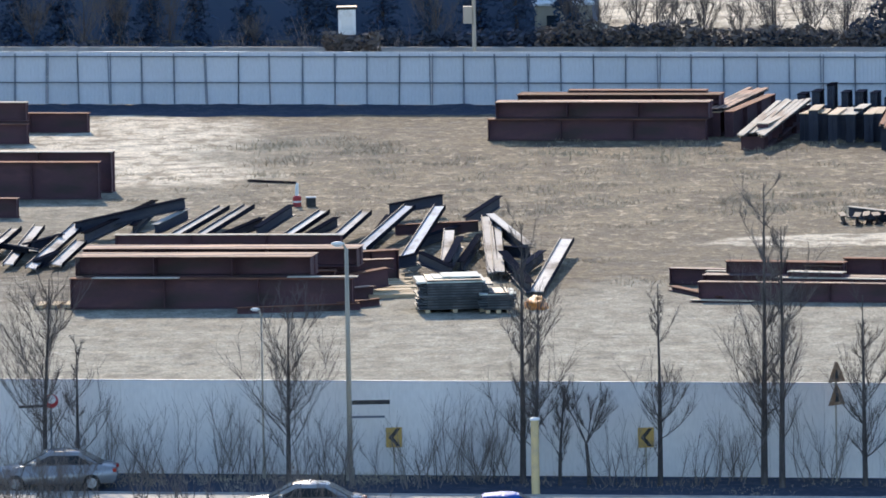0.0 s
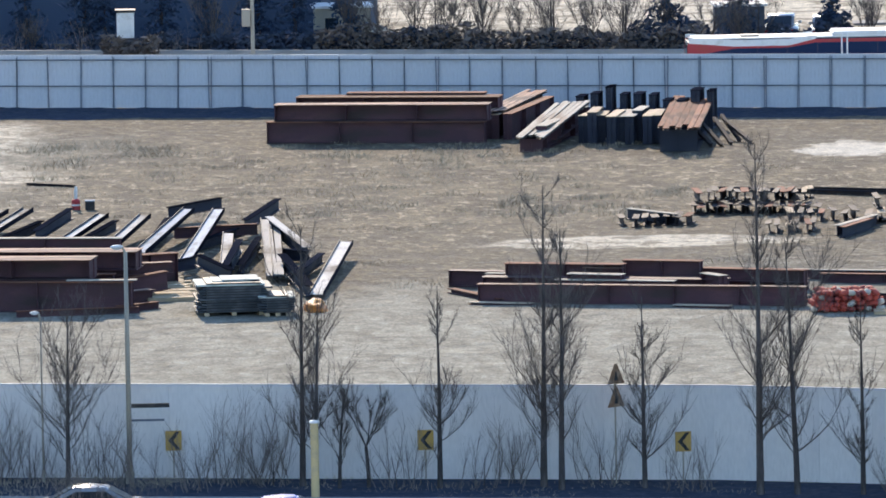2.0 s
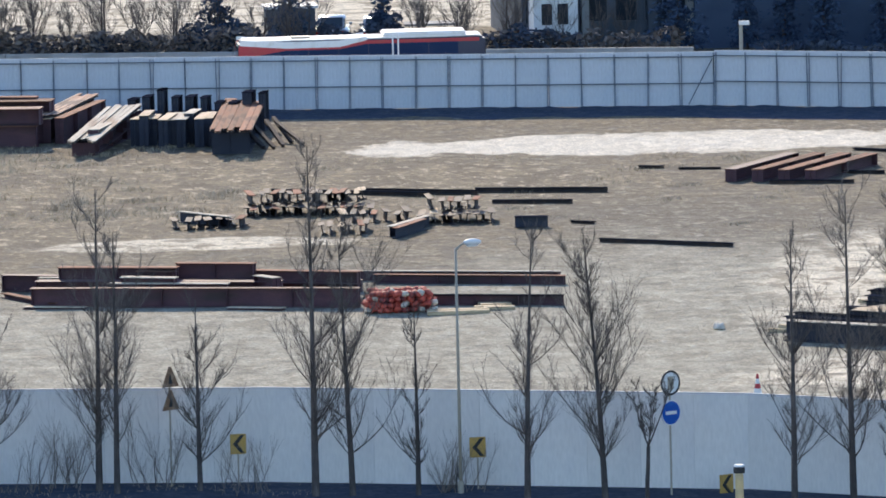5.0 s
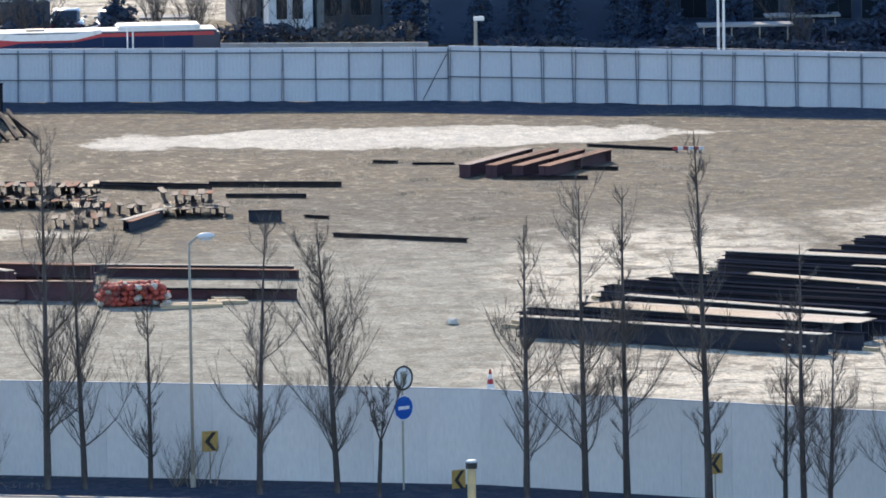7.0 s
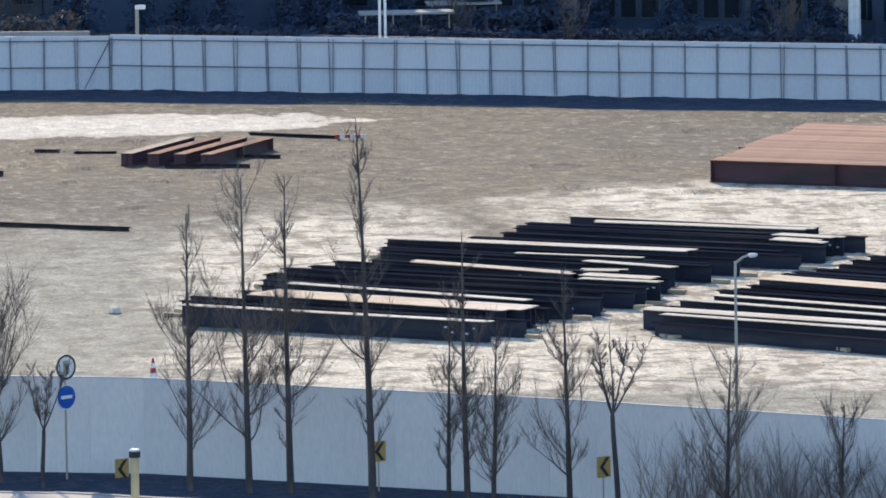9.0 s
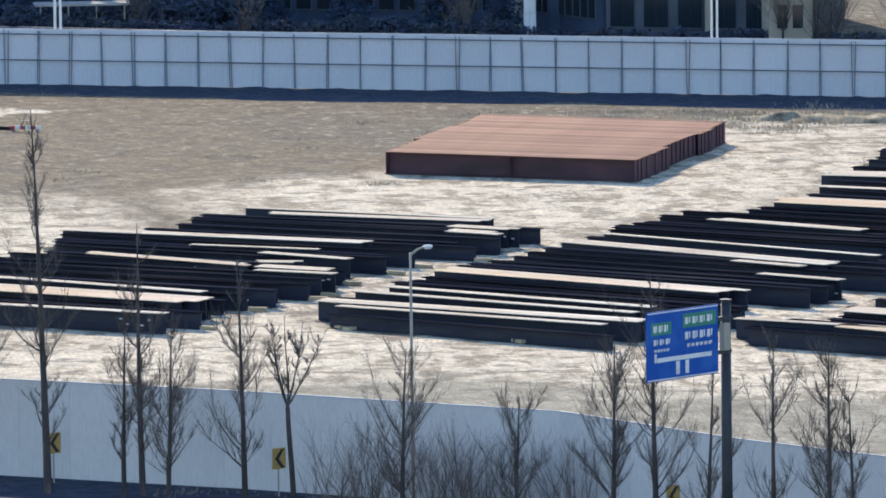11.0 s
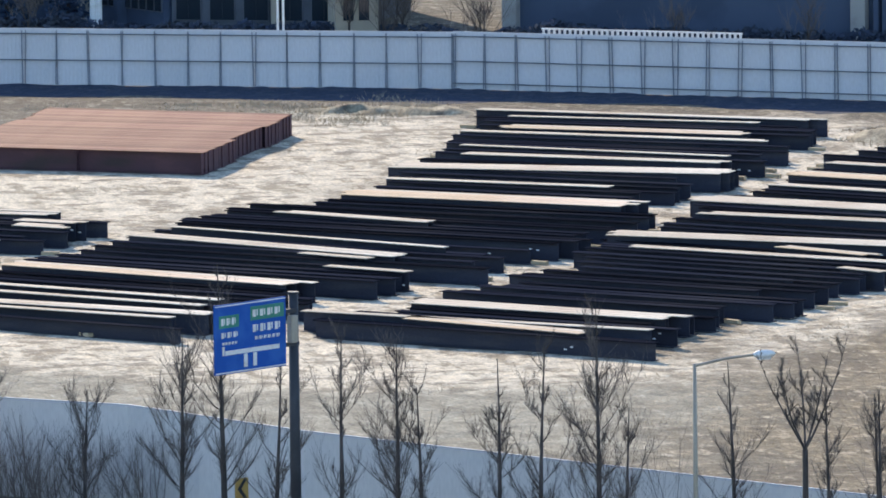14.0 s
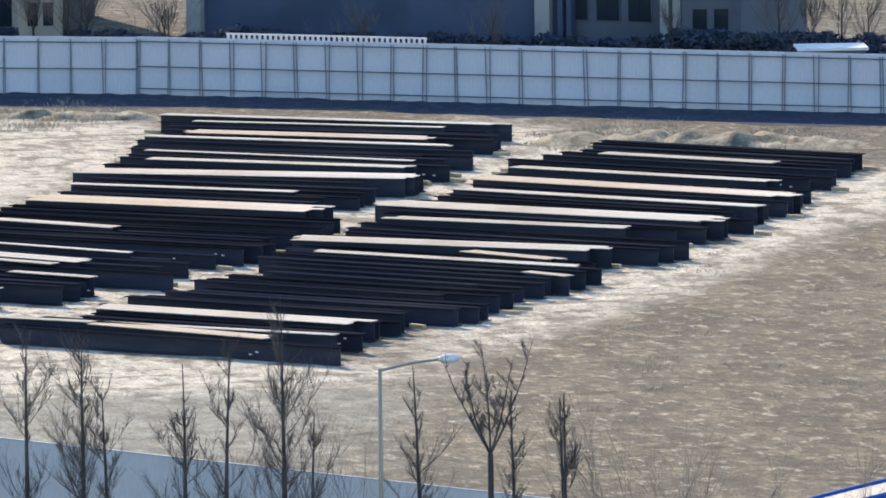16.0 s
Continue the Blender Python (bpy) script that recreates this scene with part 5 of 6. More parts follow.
def mirror(x, y, top):
    t = thing("convex_mirror", pose(x, y, 0, 0, 0, 10), "round convex traffic mirror with a red rim on a post", "traffic mirror")
    part("post", tube(bmesh.new(), [(0, 0.08, -0.05), (0, 0.08, top - 0.2)], [0.04, 0.04], 8), M_POST, t)
    bm = bmesh.new()
    bmesh.ops.create_uvsphere(bm, u_segments=18, v_segments=10, radius=1)
    for v in bm.verts:
        v.co = Vector((v.co.x * 0.27, v.co.y * 0.1 - 0.06, v.co.z * 0.27 + top - 0.27))
    part("rim", bm, M_RED, t, "red rim", True)
    bm = bmesh.new()
    bmesh.ops.create_uvsphere(bm, u_segments=18, v_segments=10, radius=1)
    for v in bm.verts:
        v.co = Vector((v.co.x * 0.17, v.co.y * 0.07 - 0.13, v.co.z * 0.17 + top - 0.2))
    # White paint stands for the bright reflection in the mirror glass.
    part("glass", bm, M_WHITE_PAINT, t, "mirror glass with its pale reflection painted on", True)
    part("name_plate", box(bmesh.new(), -1.2, -0.12, 0.0, 0.03, top - 0.5, top - 0.4, 0.005), M_INK, t, "dark narrow name plate")


mirror(-14.60, 388.40, 3.17)


def direction_sign(x, y, top, panel_top, panel_low, width):
    t = thing("direction_sign", pose(x, y, 0, 0, 0, 38), "large blue road direction sign hung beside a tall dark post", "road sign")
    part("post", tube(bmesh.new(), [(0, 0, -0.05), (0, 0, top)], [0.19, 0.16], 14), M_DARKPOST, t, smooth=True)
    part("cap", tube(bmesh.new(), [(0, 0, top), (0, 0, top + 0.06)], [0.2, 0.2], 14), M_DARKPOST, t)
    for z in (panel_low + 0.6, panel_top - 0.6):
        part("bracket", box(bmesh.new(), -0.9, 0.12, -0.155, -0.02, z, z + 0.14, 0.01), M_DARKPOST, t)
    x0, h = -0.62 - width, panel_top - panel_low
    p = part("panel", box(bmesh.new(), x0, -0.62, -0.22, -0.16, panel_low, panel_top, 0.01), M_BLUE, t, "blue panel")
    for z in (panel_low + 0.03, panel_top - 0.07):
        part("edge", box(bmesh.new(), x0 + 0.03, -0.65, -0.226, -0.222, z, z + 0.04), M_WHITE_PAINT, p)
    for k in range(4):
        part("stiffener", box(bmesh.new(), x0 + 0.1, -0.65, -0.155, -0.09, panel_low + (0.12 + 0.24 * k) * h, panel_low + (0.15 + 0.24 * k) * h), M_POST, p)
    part("control_box", box(bmesh.new(), -0.56, -0.24, -0.42, -0.2, panel_low + 0.75, panel_low + 1.65, 0.02), M_POLE, t, "grey control box")
    for a, c, z0, z1 in ((0.5, 0.97, 0.72, 0.92), (0.06, 0.34, 0.66, 0.84)):
        part("green_field", box(bmesh.new(), x0 + a * width, x0 + c * width, -0.23, -0.222, panel_low + z0 * h, panel_low + z1 * h), M_GREEN, p, "green field")
    for a, c, z0, z1 in ((0.14, 0.9, 0.27, 0.335), (0.40, 0.45, 0.07, 0.26), (0.53, 0.58, 0.07, 0.26), (0.10, 0.13, 0.27, 0.40)):
        part("bar", box(bmesh.new(), x0 + a * width, x0 + c * width, -0.238, -0.231, panel_low + z0 * h, panel_low + z1 * h), M_WHITE_PAINT, p)
    # rows of words, as plain bars
    for a, c, z0, z1, n in ((0.53, 0.94, 0.77, 0.87, 4), (0.09, 0.31, 0.70, 0.80, 3), (0.53, 0.94, 0.55, 0.66, 4), (0.56, 0.92, 0.44, 0.49, 6), (0.09, 0.34, 0.52, 0.60, 3), (0.10, 0.32, 0.42, 0.46, 5)):
        for k in range(n):
            s = (c - a) / n
            g = x0 + (a + s * k) * width
            part("bar", box(bmesh.new(), g, g + 0.42 * s * width, -0.238, -0.231, panel_low + z0 * h, panel_low + z1 * h), M_WHITE_PAINT, p)
            part("bar", box(bmesh.new(), g + 0.54 * s * width, g + 0.7 * s * width, -0.238, -0.231, panel_low + (z0 + 0.15 * (z1 - z0)) * h, panel_low + z1 * h), M_WHITE_PAINT, p)


direction_sign(61.48, 340.42, 9.30, 9.28, 6.98, 3.5)


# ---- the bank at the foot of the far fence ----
# Navy fence shade is mixed into this soil colour; the verges share it.
M_SHADED_SOIL = material("shade_blue_soil", (0.044, 0.057, 0.084), 0.95, 0.0, (0.068, 0.078, 0.098), 0.5, 1.2, grain=0.3, grain_scale=6, bump=0.5, spec=0.1)


def bank(name, x0, y0, x1, y1, seed):
    """A low uneven ridge of weedy soil along the fence, darkened for its shadow."""
    m, length = along(x0, y0, x1, y1)
    bm = bmesh.new()
    n = int(length / 0.35)
    rows = []
    for k in range(n + 1):
        x = length * k / n
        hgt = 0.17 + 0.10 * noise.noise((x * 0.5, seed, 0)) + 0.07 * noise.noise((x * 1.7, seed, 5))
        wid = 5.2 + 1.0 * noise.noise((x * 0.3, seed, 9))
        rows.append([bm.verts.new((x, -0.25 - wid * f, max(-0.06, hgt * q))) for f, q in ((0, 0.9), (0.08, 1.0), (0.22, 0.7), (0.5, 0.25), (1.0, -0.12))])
    for r, q in zip(rows, rows[1:]):
        for k in range(4):
            bm.faces.new((r[k], q[k], q[k + 1], r[k + 1]))
    ob = new(name, mesh_of(bm, name, M_SHADED_SOIL, True))
    ob.matrix_basis = m
    return tagged(ob, "low uneven weedy soil bank under the fence, coloured with its shade", "bank", kind="structure")


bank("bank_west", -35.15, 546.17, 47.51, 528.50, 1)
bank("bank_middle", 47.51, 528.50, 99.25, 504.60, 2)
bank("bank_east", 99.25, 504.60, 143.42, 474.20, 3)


M_STRAW = material("straw_covered_soil", (0.30, 0.255, 0.17), 0.95, 0.0, (0.10, 0.085, 0.06), 0.5, 1.1, (1, 0.5, 1), 0.35, 7, 0.6, (0.45, 0.39, 0.27), 0.45, 0.7)


def mound(name, x0, y0, x1, y1, h, width, seed):
    """A lumpy straw-covered ridge of spoil."""
    m, length = along(x0, y0, x1, y1)
    bm, rows, n = bmesh.new(), [], int(length / 0.3)
    for k in range(n + 1):
        x = length * k / n
        ends_down = min(1.0, 4 * k / n, 4 * (n - k) / n)
        row = []
        for j in range(13):
            f = j / 12
            lump = 0.6 + 0.7 * noise.noise((x * 0.28, f * 2.0, seed)) + 0.45 * noise.noise((x * 0.9, f * 4.0, seed + 3)) + 0.25 * noise.noise((x * 2.6, f * 9.0, seed + 7))
            row.append(bm.verts.new((x, width * f, -0.1 + math.sin(math.pi * f) * ends_down * max(0.0, lump) * h)))
        rows.append(row)
    for r, q in zip(rows, rows[1:]):
        for j in range(12):
            bm.faces.new((r[j], q[j], q[j + 1], r[j + 1]))
    ob = new(name, mesh_of(bm, name, M_STRAW, True))
    ob.matrix_basis = m
    return tagged(ob, "lumpy ridge of straw-covered soil before the far fence", "mound", kind="structure")


mound("mound_east", 110.52, 474.03, 126.04, 466.87, 0.95, 5.0, 4)
mound("mound_middle", 88.97, 495.30, 98.01, 492.27, 0.6, 3.0, 6)


# ---- beyond the far fence: road, barrier, hedges ----
def strip(name, x0, y0, x1, y1, near, far, z, mat, label, category):
    """A flat band behind a line, from near to far."""
    m, length = along(x0, y0, x1, y1)
    ob = new(name, mesh_of(box(bmesh.new(), 0, length, near, far, -0.2, z, 0.01), name, mat))
    ob.matrix_basis = m
    return tagged(ob, label, category, kind="structure")


ROAD_W = (-35.15, 546.17, 47.51, 528.50)
ROAD_E = (47.51, 528.50, 143.42, 474.20)
for tag, line in (("west", ROAD_W), ("east", ROAD_E)):
    strip("road_" + tag, *line, 4.0, 15.0, 0.03, M_ASPHALT, "grey asphalt road behind the far fence", "road")
    strip("pavement_" + tag, *line, 15.0, 18.5, 0.16, M_PAVING, "pale paved footway beside the road", "pavement")


def parapet(name, x0, y0, x1, y1, off, h, mat=M_CONCRETE):
    m, length = along(x0, y0, x1, y1)
    t = thing(name, m, "low weathered concrete parapet along the road", "parapet", kind="structure")
    n = max(1, round(length / 4))
    for k in range(n):
        part("block", box(bmesh.new(), length * k / n + 0.01, length * (k + 1) / n - 0.01, off, off + 0.3, 0.0, h, 0.02), mat, t)


def near_line(line, f0, f1):
    x0, y0, x1, y1 = line
    return x0 + (x1 - x0) * f0, y0 + (y1 - y0) * f0, x0 + (x1 - x0) * f1, y0 + (y1 - y0) * f1


parapet("parapet_west", *near_line(ROAD_W, 0.0, 0.96), 19.0, 1.44)
parapet("parapet_east", *near_line(ROAD_E, 0.02, 1.0), 19.0, 1.3, M_WALL_DARK)


def hedge(name, x0, y0, x1, y1, h, depth, seed, label="dense dark evergreen hedge beyond the road", density=60, mat=M_HEDGE):
    """Leafy clumps along a line: many small leaf blades with an uneven top."""
    rnd = random.Random(seed)
    m, length = along(x0, y0, x1, y1)
    verts, faces = [], []
    for _ in range(int(length * density * h * 2.4)):
        x = rnd.uniform(0, length)
        top = h * (0.85 + 0.35 * noise.noise((x * 0.22, seed, 0)) + 0.18 * noise.noise((x * 0.8, seed, 3)))
        z = top * rnd.random()
        y = rnd.uniform(0, depth) * (1 - 0.4 * z / h)
        s = rnd.uniform(0.13, 0.27)
        a, u = Vector((rnd.gauss(0, 1), rnd.gauss(0, 1), rnd.gauss(0, 0.6))).normalized() * s, Vector((rnd.gauss(0, 1), rnd.gauss(0, 1), rnd.gauss(0, 1))).normalized() * s
        p = Vector((x, y, z))
        k = len(verts)
        verts += [tuple(p - a), tuple(p + u * 0.5), tuple(p + a), tuple(p - u * 0.5)]
        faces.append((k, k + 1, k + 2, k + 3))
    me = bpy.data.meshes.new(name)
    me.from_pydata(verts, [], faces)
    me.materials.append(mat)
    ob = tagged(new(name, me), label, "hedge", kind="stuff")
    ob.matrix_basis = m
    return ob


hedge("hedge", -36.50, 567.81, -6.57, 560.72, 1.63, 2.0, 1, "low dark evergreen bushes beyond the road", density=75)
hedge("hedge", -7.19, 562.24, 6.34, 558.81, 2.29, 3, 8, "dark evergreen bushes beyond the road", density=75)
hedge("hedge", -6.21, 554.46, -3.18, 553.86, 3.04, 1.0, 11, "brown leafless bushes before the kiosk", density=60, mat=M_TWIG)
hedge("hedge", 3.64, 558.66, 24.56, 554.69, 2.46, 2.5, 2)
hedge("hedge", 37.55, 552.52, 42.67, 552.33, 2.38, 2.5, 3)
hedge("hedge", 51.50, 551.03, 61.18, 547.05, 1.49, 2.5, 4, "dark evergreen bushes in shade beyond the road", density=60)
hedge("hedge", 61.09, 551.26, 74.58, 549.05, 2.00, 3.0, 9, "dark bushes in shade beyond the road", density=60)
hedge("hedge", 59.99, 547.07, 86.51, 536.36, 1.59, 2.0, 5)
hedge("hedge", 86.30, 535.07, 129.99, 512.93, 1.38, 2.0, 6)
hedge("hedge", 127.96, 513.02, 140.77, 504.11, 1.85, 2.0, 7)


hedge("hedge", 29.05, 557.00, 31.44, 557.00, 2.96, 1.6, 31, "clipped dark bushes before the parked cars", density=55)
hedge("hedge", 31.62, 557.00, 33.54, 557.00, 2.85, 1.6, 32, "clipped dark bushes before the parked cars", density=55)
hedge("hedge", 21.74, 557.00, 25.99, 557.00, 2.93, 1.6, 33, "clipped dark bushes before the parked cars", density=55)
hedge("undergrowth", 5.0, 557.6, 25.5, 553.6, 2.9, 2.0, 21, "brown leafless undergrowth beyond the road", density=34, mat=M_TWIG)
hedge("undergrowth", 33.0, 553.6, 48.0, 551.8, 2.3, 2.0, 22, "brown leafless undergrowth beyond the road", density=30, mat=M_TWIG)
# Needle colour carries the painted blue haze of distance.
M_FIR = material("hazy_evergreen_needles", (0.048, 0.076, 0.128), 0.95, 0.0, (0.066, 0.096, 0.15), 0.5, 0.5, grain=0.25, grain_scale=6, spec=0.03)


def evergreen(x, y, h, r, seed):
    """A dark evergreen: trunk, and a ragged crown of many needle sprays on drooping limbs."""
    rnd = random.Random(seed)
    t = thing("evergreen_tree", pose(x, y, 0), "dark evergreen tree beyond the far road, tinted by painted haze", "tree", "evergreens by the far road")
    part("trunk", tube(bmesh.new(), [(0, 0, -0.05), (0, 0, h * 0.5), (0, 0, h * 0.97)], [0.14, 0.09, 0.02], 7), M_BARK, t)
    verts, faces = [], []
    for _ in range(int(26 * h)):
        z, a = h * (0.12 + 0.88 * rnd.random() ** 1.2), rnd.uniform(0, math.tau)
        reach = r * (1.08 - z / h) ** 0.7 * rnd.uniform(0.45, 1.15)
        for k in range(16):
            f = (k + rnd.random()) / 16
            p = Vector((math.cos(a) * reach * f, math.sin(a) * reach * f, z - 0.25 * reach * f * f)) + Vector((rnd.gauss(0, 0.09), rnd.gauss(0, 0.09), rnd.gauss(0, 0.07)))
            u, w = Vector((rnd.gauss(0, 1), rnd.gauss(0, 1), rnd.gauss(0, 0.5))).normalized() * rnd.uniform(0.1, 0.2), Vector((rnd.gauss(0, 1), rnd.gauss(0, 1), rnd.gauss(0, 1))).normalized() * 0.08
            n = len(verts)
            verts += [tuple(p - u), tuple(p + w), tuple(p + u), tuple(p - w)]
            faces.append((n, n + 1, n + 2, n + 3))
    me = bpy.data.meshes.new("crown")
    me.from_pydata(verts, [], faces)
    me.materials.append(M_FIR)
    piece("crown", me, t)["kind"] = "stuff"


firs = random.Random(77)
for x0, y0, x1, y1, count in ((-27.0, 571.0, 6.5, 563.5, 15), (24.0, 560.0, 34.0, 558.0, 3), (48.5, 556.5, 62.0, 553.5, 6), (62.0, 556.0, 87.0, 544.0, 8)):
    for k in range(count):
        f = (k + firs.uniform(-0.3, 0.3)) / max(count - 1, 1)
        evergreen(x0 + (x1 - x0) * f, y0 + (y1 - y0) * f + firs.uniform(0, 2.5), firs.uniform(4.2, 8.5), firs.uniform(1.1, 1.9), 700 + k + int(x0))


# ---- buildings beyond the road ----
def building(x0, y0, x1, y1, h, wall, label, bays, columns=(), sills=(1.2, 4.6, 8.0), glass=M_GLASS, window_h=1.7, depth=14.0):
    """A block with a row of windows on each storey and standing columns."""
    m, length = along(x0, y0, x1, y1)
    t = thing("office_building", m, label, "building")
    part("wall", box(bmesh.new(), 0, length, 0.25, depth, -0.1, h), wall, t)
    part("roof", box(bmesh.new(), -0.3, length + 0.3, 0.0, depth + 0.3, h + 0.004, h + 0.35, 0.03), M_WALL_GREY, t)
    w = length / bays
    frame_me = mesh_of(box(bmesh.new(), 0.12 * w, 0.88 * w, 0.17, 0.246, 0, window_h), "window", M_WALL_GREY)
    pane_me = mesh_of(box(bmesh.new(), 0.15 * w, 0.495 * w, 0.13, 0.166, 0.06, window_h - 0.06), "pane", glass)
    pane_me2 = mesh_of(box(bmesh.new(), 0.505 * w, 0.85 * w, 0.13, 0.166, 0.06, window_h - 0.06), "pane", glass)
    for z in sills:
        if z + window_h < h:
            for k in range(bays):
                win = piece("window", frame_me, t, pose(k * w, 0, z))
                piece("pane", pane_me, win), piece("pane", pane_me2, win)
    for c, cw, mat in columns:
        part("column", box(bmesh.new(), c * length - cw / 2, c * length + cw / 2, -0.35, 0.24, -0.05, h, 0.02), mat, t)
    return t


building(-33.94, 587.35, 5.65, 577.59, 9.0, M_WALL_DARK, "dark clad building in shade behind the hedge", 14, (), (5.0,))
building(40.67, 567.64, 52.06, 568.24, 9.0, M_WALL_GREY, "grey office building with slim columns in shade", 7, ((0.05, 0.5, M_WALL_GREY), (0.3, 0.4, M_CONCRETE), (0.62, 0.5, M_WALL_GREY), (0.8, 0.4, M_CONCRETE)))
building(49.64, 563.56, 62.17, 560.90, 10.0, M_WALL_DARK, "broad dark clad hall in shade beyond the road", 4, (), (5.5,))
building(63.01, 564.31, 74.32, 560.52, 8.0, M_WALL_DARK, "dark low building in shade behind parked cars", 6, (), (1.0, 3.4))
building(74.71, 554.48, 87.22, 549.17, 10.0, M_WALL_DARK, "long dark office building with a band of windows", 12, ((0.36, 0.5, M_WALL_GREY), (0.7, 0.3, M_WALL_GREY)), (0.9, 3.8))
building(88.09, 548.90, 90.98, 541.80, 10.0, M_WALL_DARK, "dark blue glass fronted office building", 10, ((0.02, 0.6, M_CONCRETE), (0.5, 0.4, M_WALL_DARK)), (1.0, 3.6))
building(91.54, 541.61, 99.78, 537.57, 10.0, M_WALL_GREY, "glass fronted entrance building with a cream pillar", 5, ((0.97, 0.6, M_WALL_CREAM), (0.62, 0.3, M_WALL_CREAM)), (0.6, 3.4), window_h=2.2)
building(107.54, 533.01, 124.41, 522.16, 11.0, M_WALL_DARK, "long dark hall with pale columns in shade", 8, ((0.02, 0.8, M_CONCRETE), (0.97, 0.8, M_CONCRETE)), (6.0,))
building(124.63, 522.24, 130.13, 517.53, 11.0, M_WALL_GREY, "grey rendered building with paired columns", 4, ((0.03, 0.3, M_WALL_DARK), (0.1, 0.3, M_WALL_DARK), (0.85, 0.5, M_CONCRETE), (0.95, 0.5, M_CONCRETE)), (1.5, 5.0))


def far_pole(x, y, h, r, label, double=False, box_on=False):
    t = thing("lamp_pole", pose(x, y, 0), label, "pole", "poles by the far road")
    for s in ((-0.14, 0.14) if double else (0,)):
        part("shaft", tube(bmesh.new(), [(s, 0, -0.05), (s, 0, h)], [r, r * 0.85], 10), M_WHITE_PAINT if double else M_POLE, t)
    part("foot", box(bmesh.new(), -0.35, 0.35, -0.35, 0.35, -0.05, 0.5, 0.03), M_CONCRETE, t)
    if box_on:
        part("junction_box", box(bmesh.new(), -0.55, -0.1, -0.2, 0.1, h - 2.4, h - 1.5, 0.02), M_POLE, t)
        part("camera_housing", box(bmesh.new(), -0.1, 0.45, -0.1, 0.1, h - 0.2, h + 0.02, 0.02), M_WHITE_PAINT, t, "white camera housing")


far_pole(1.81, 546.50, 6.03, 0.12, "grey pole with a junction box by the road", False, True)
far_pole(32.07, 538.75, 3.31, 0.05, "pair of slim white poles behind the fence", True)
far_pole(61.95, 533.79, 5.64, 0.08, "pair of tall white poles behind the fence", True)
far_pole(93.18, 518.40, 4.82, 0.07, "pair of tall white poles behind the fence", True)
far_pole(50.13, 541.85, 3.22, 0.11, "white equipment pole with a camera", False, True)
far_pole(87.45, 540.71, 3.83, 0.2, "thick pale column beside the office", True)


def kiosk(x, y, h):
    t = thing("guard_kiosk", pose(x, y, 0), "small white kiosk on a dark plinth with a dark roof", "kiosk")
    part("body", box(bmesh.new(), -0.46, 0.46, -0.46, 0.46, h - 1.35, h, 0.03), M_WHITE_PAINT, t)
    part("plinth", box(bmesh.new(), -0.44, 0.44, -0.44, 0.44, 0, h - 1.354), M_DARK_RUST, t, "dark brown plinth")
    part("roof", box(bmesh.new(), -0.54, 0.54, -0.54, 0.54, h + 0.004, h + 0.14, 0.03), M_INK, t)
    part("window", box(bmesh.new(), -0.3, 0.3, -0.48, -0.463, h - 1.1, h - 0.4), M_LAMP, t)
    part("door", box(bmesh.new(), 0.02, 0.42, -0.47, -0.443, 0.02, h - 1.4), M_DARKPOST, t)


kiosk(-4.87, 557.61, 3.60)


# ---- vehicles ----
def wheel(t, x, y, r, w):
    q = part("wheel", tube(bmesh.new(), [(x, y - w / 2, r), (x, y + w / 2, r)], [r, r], 22), M_RUBBER, t)
    part("rim", tube(bmesh.new(), [(x, y - w / 2 - 0.01, r), (x, y + w / 2 + 0.01, r)], [r * 0.6, r * 0.6], 16), M_SILVER, q)


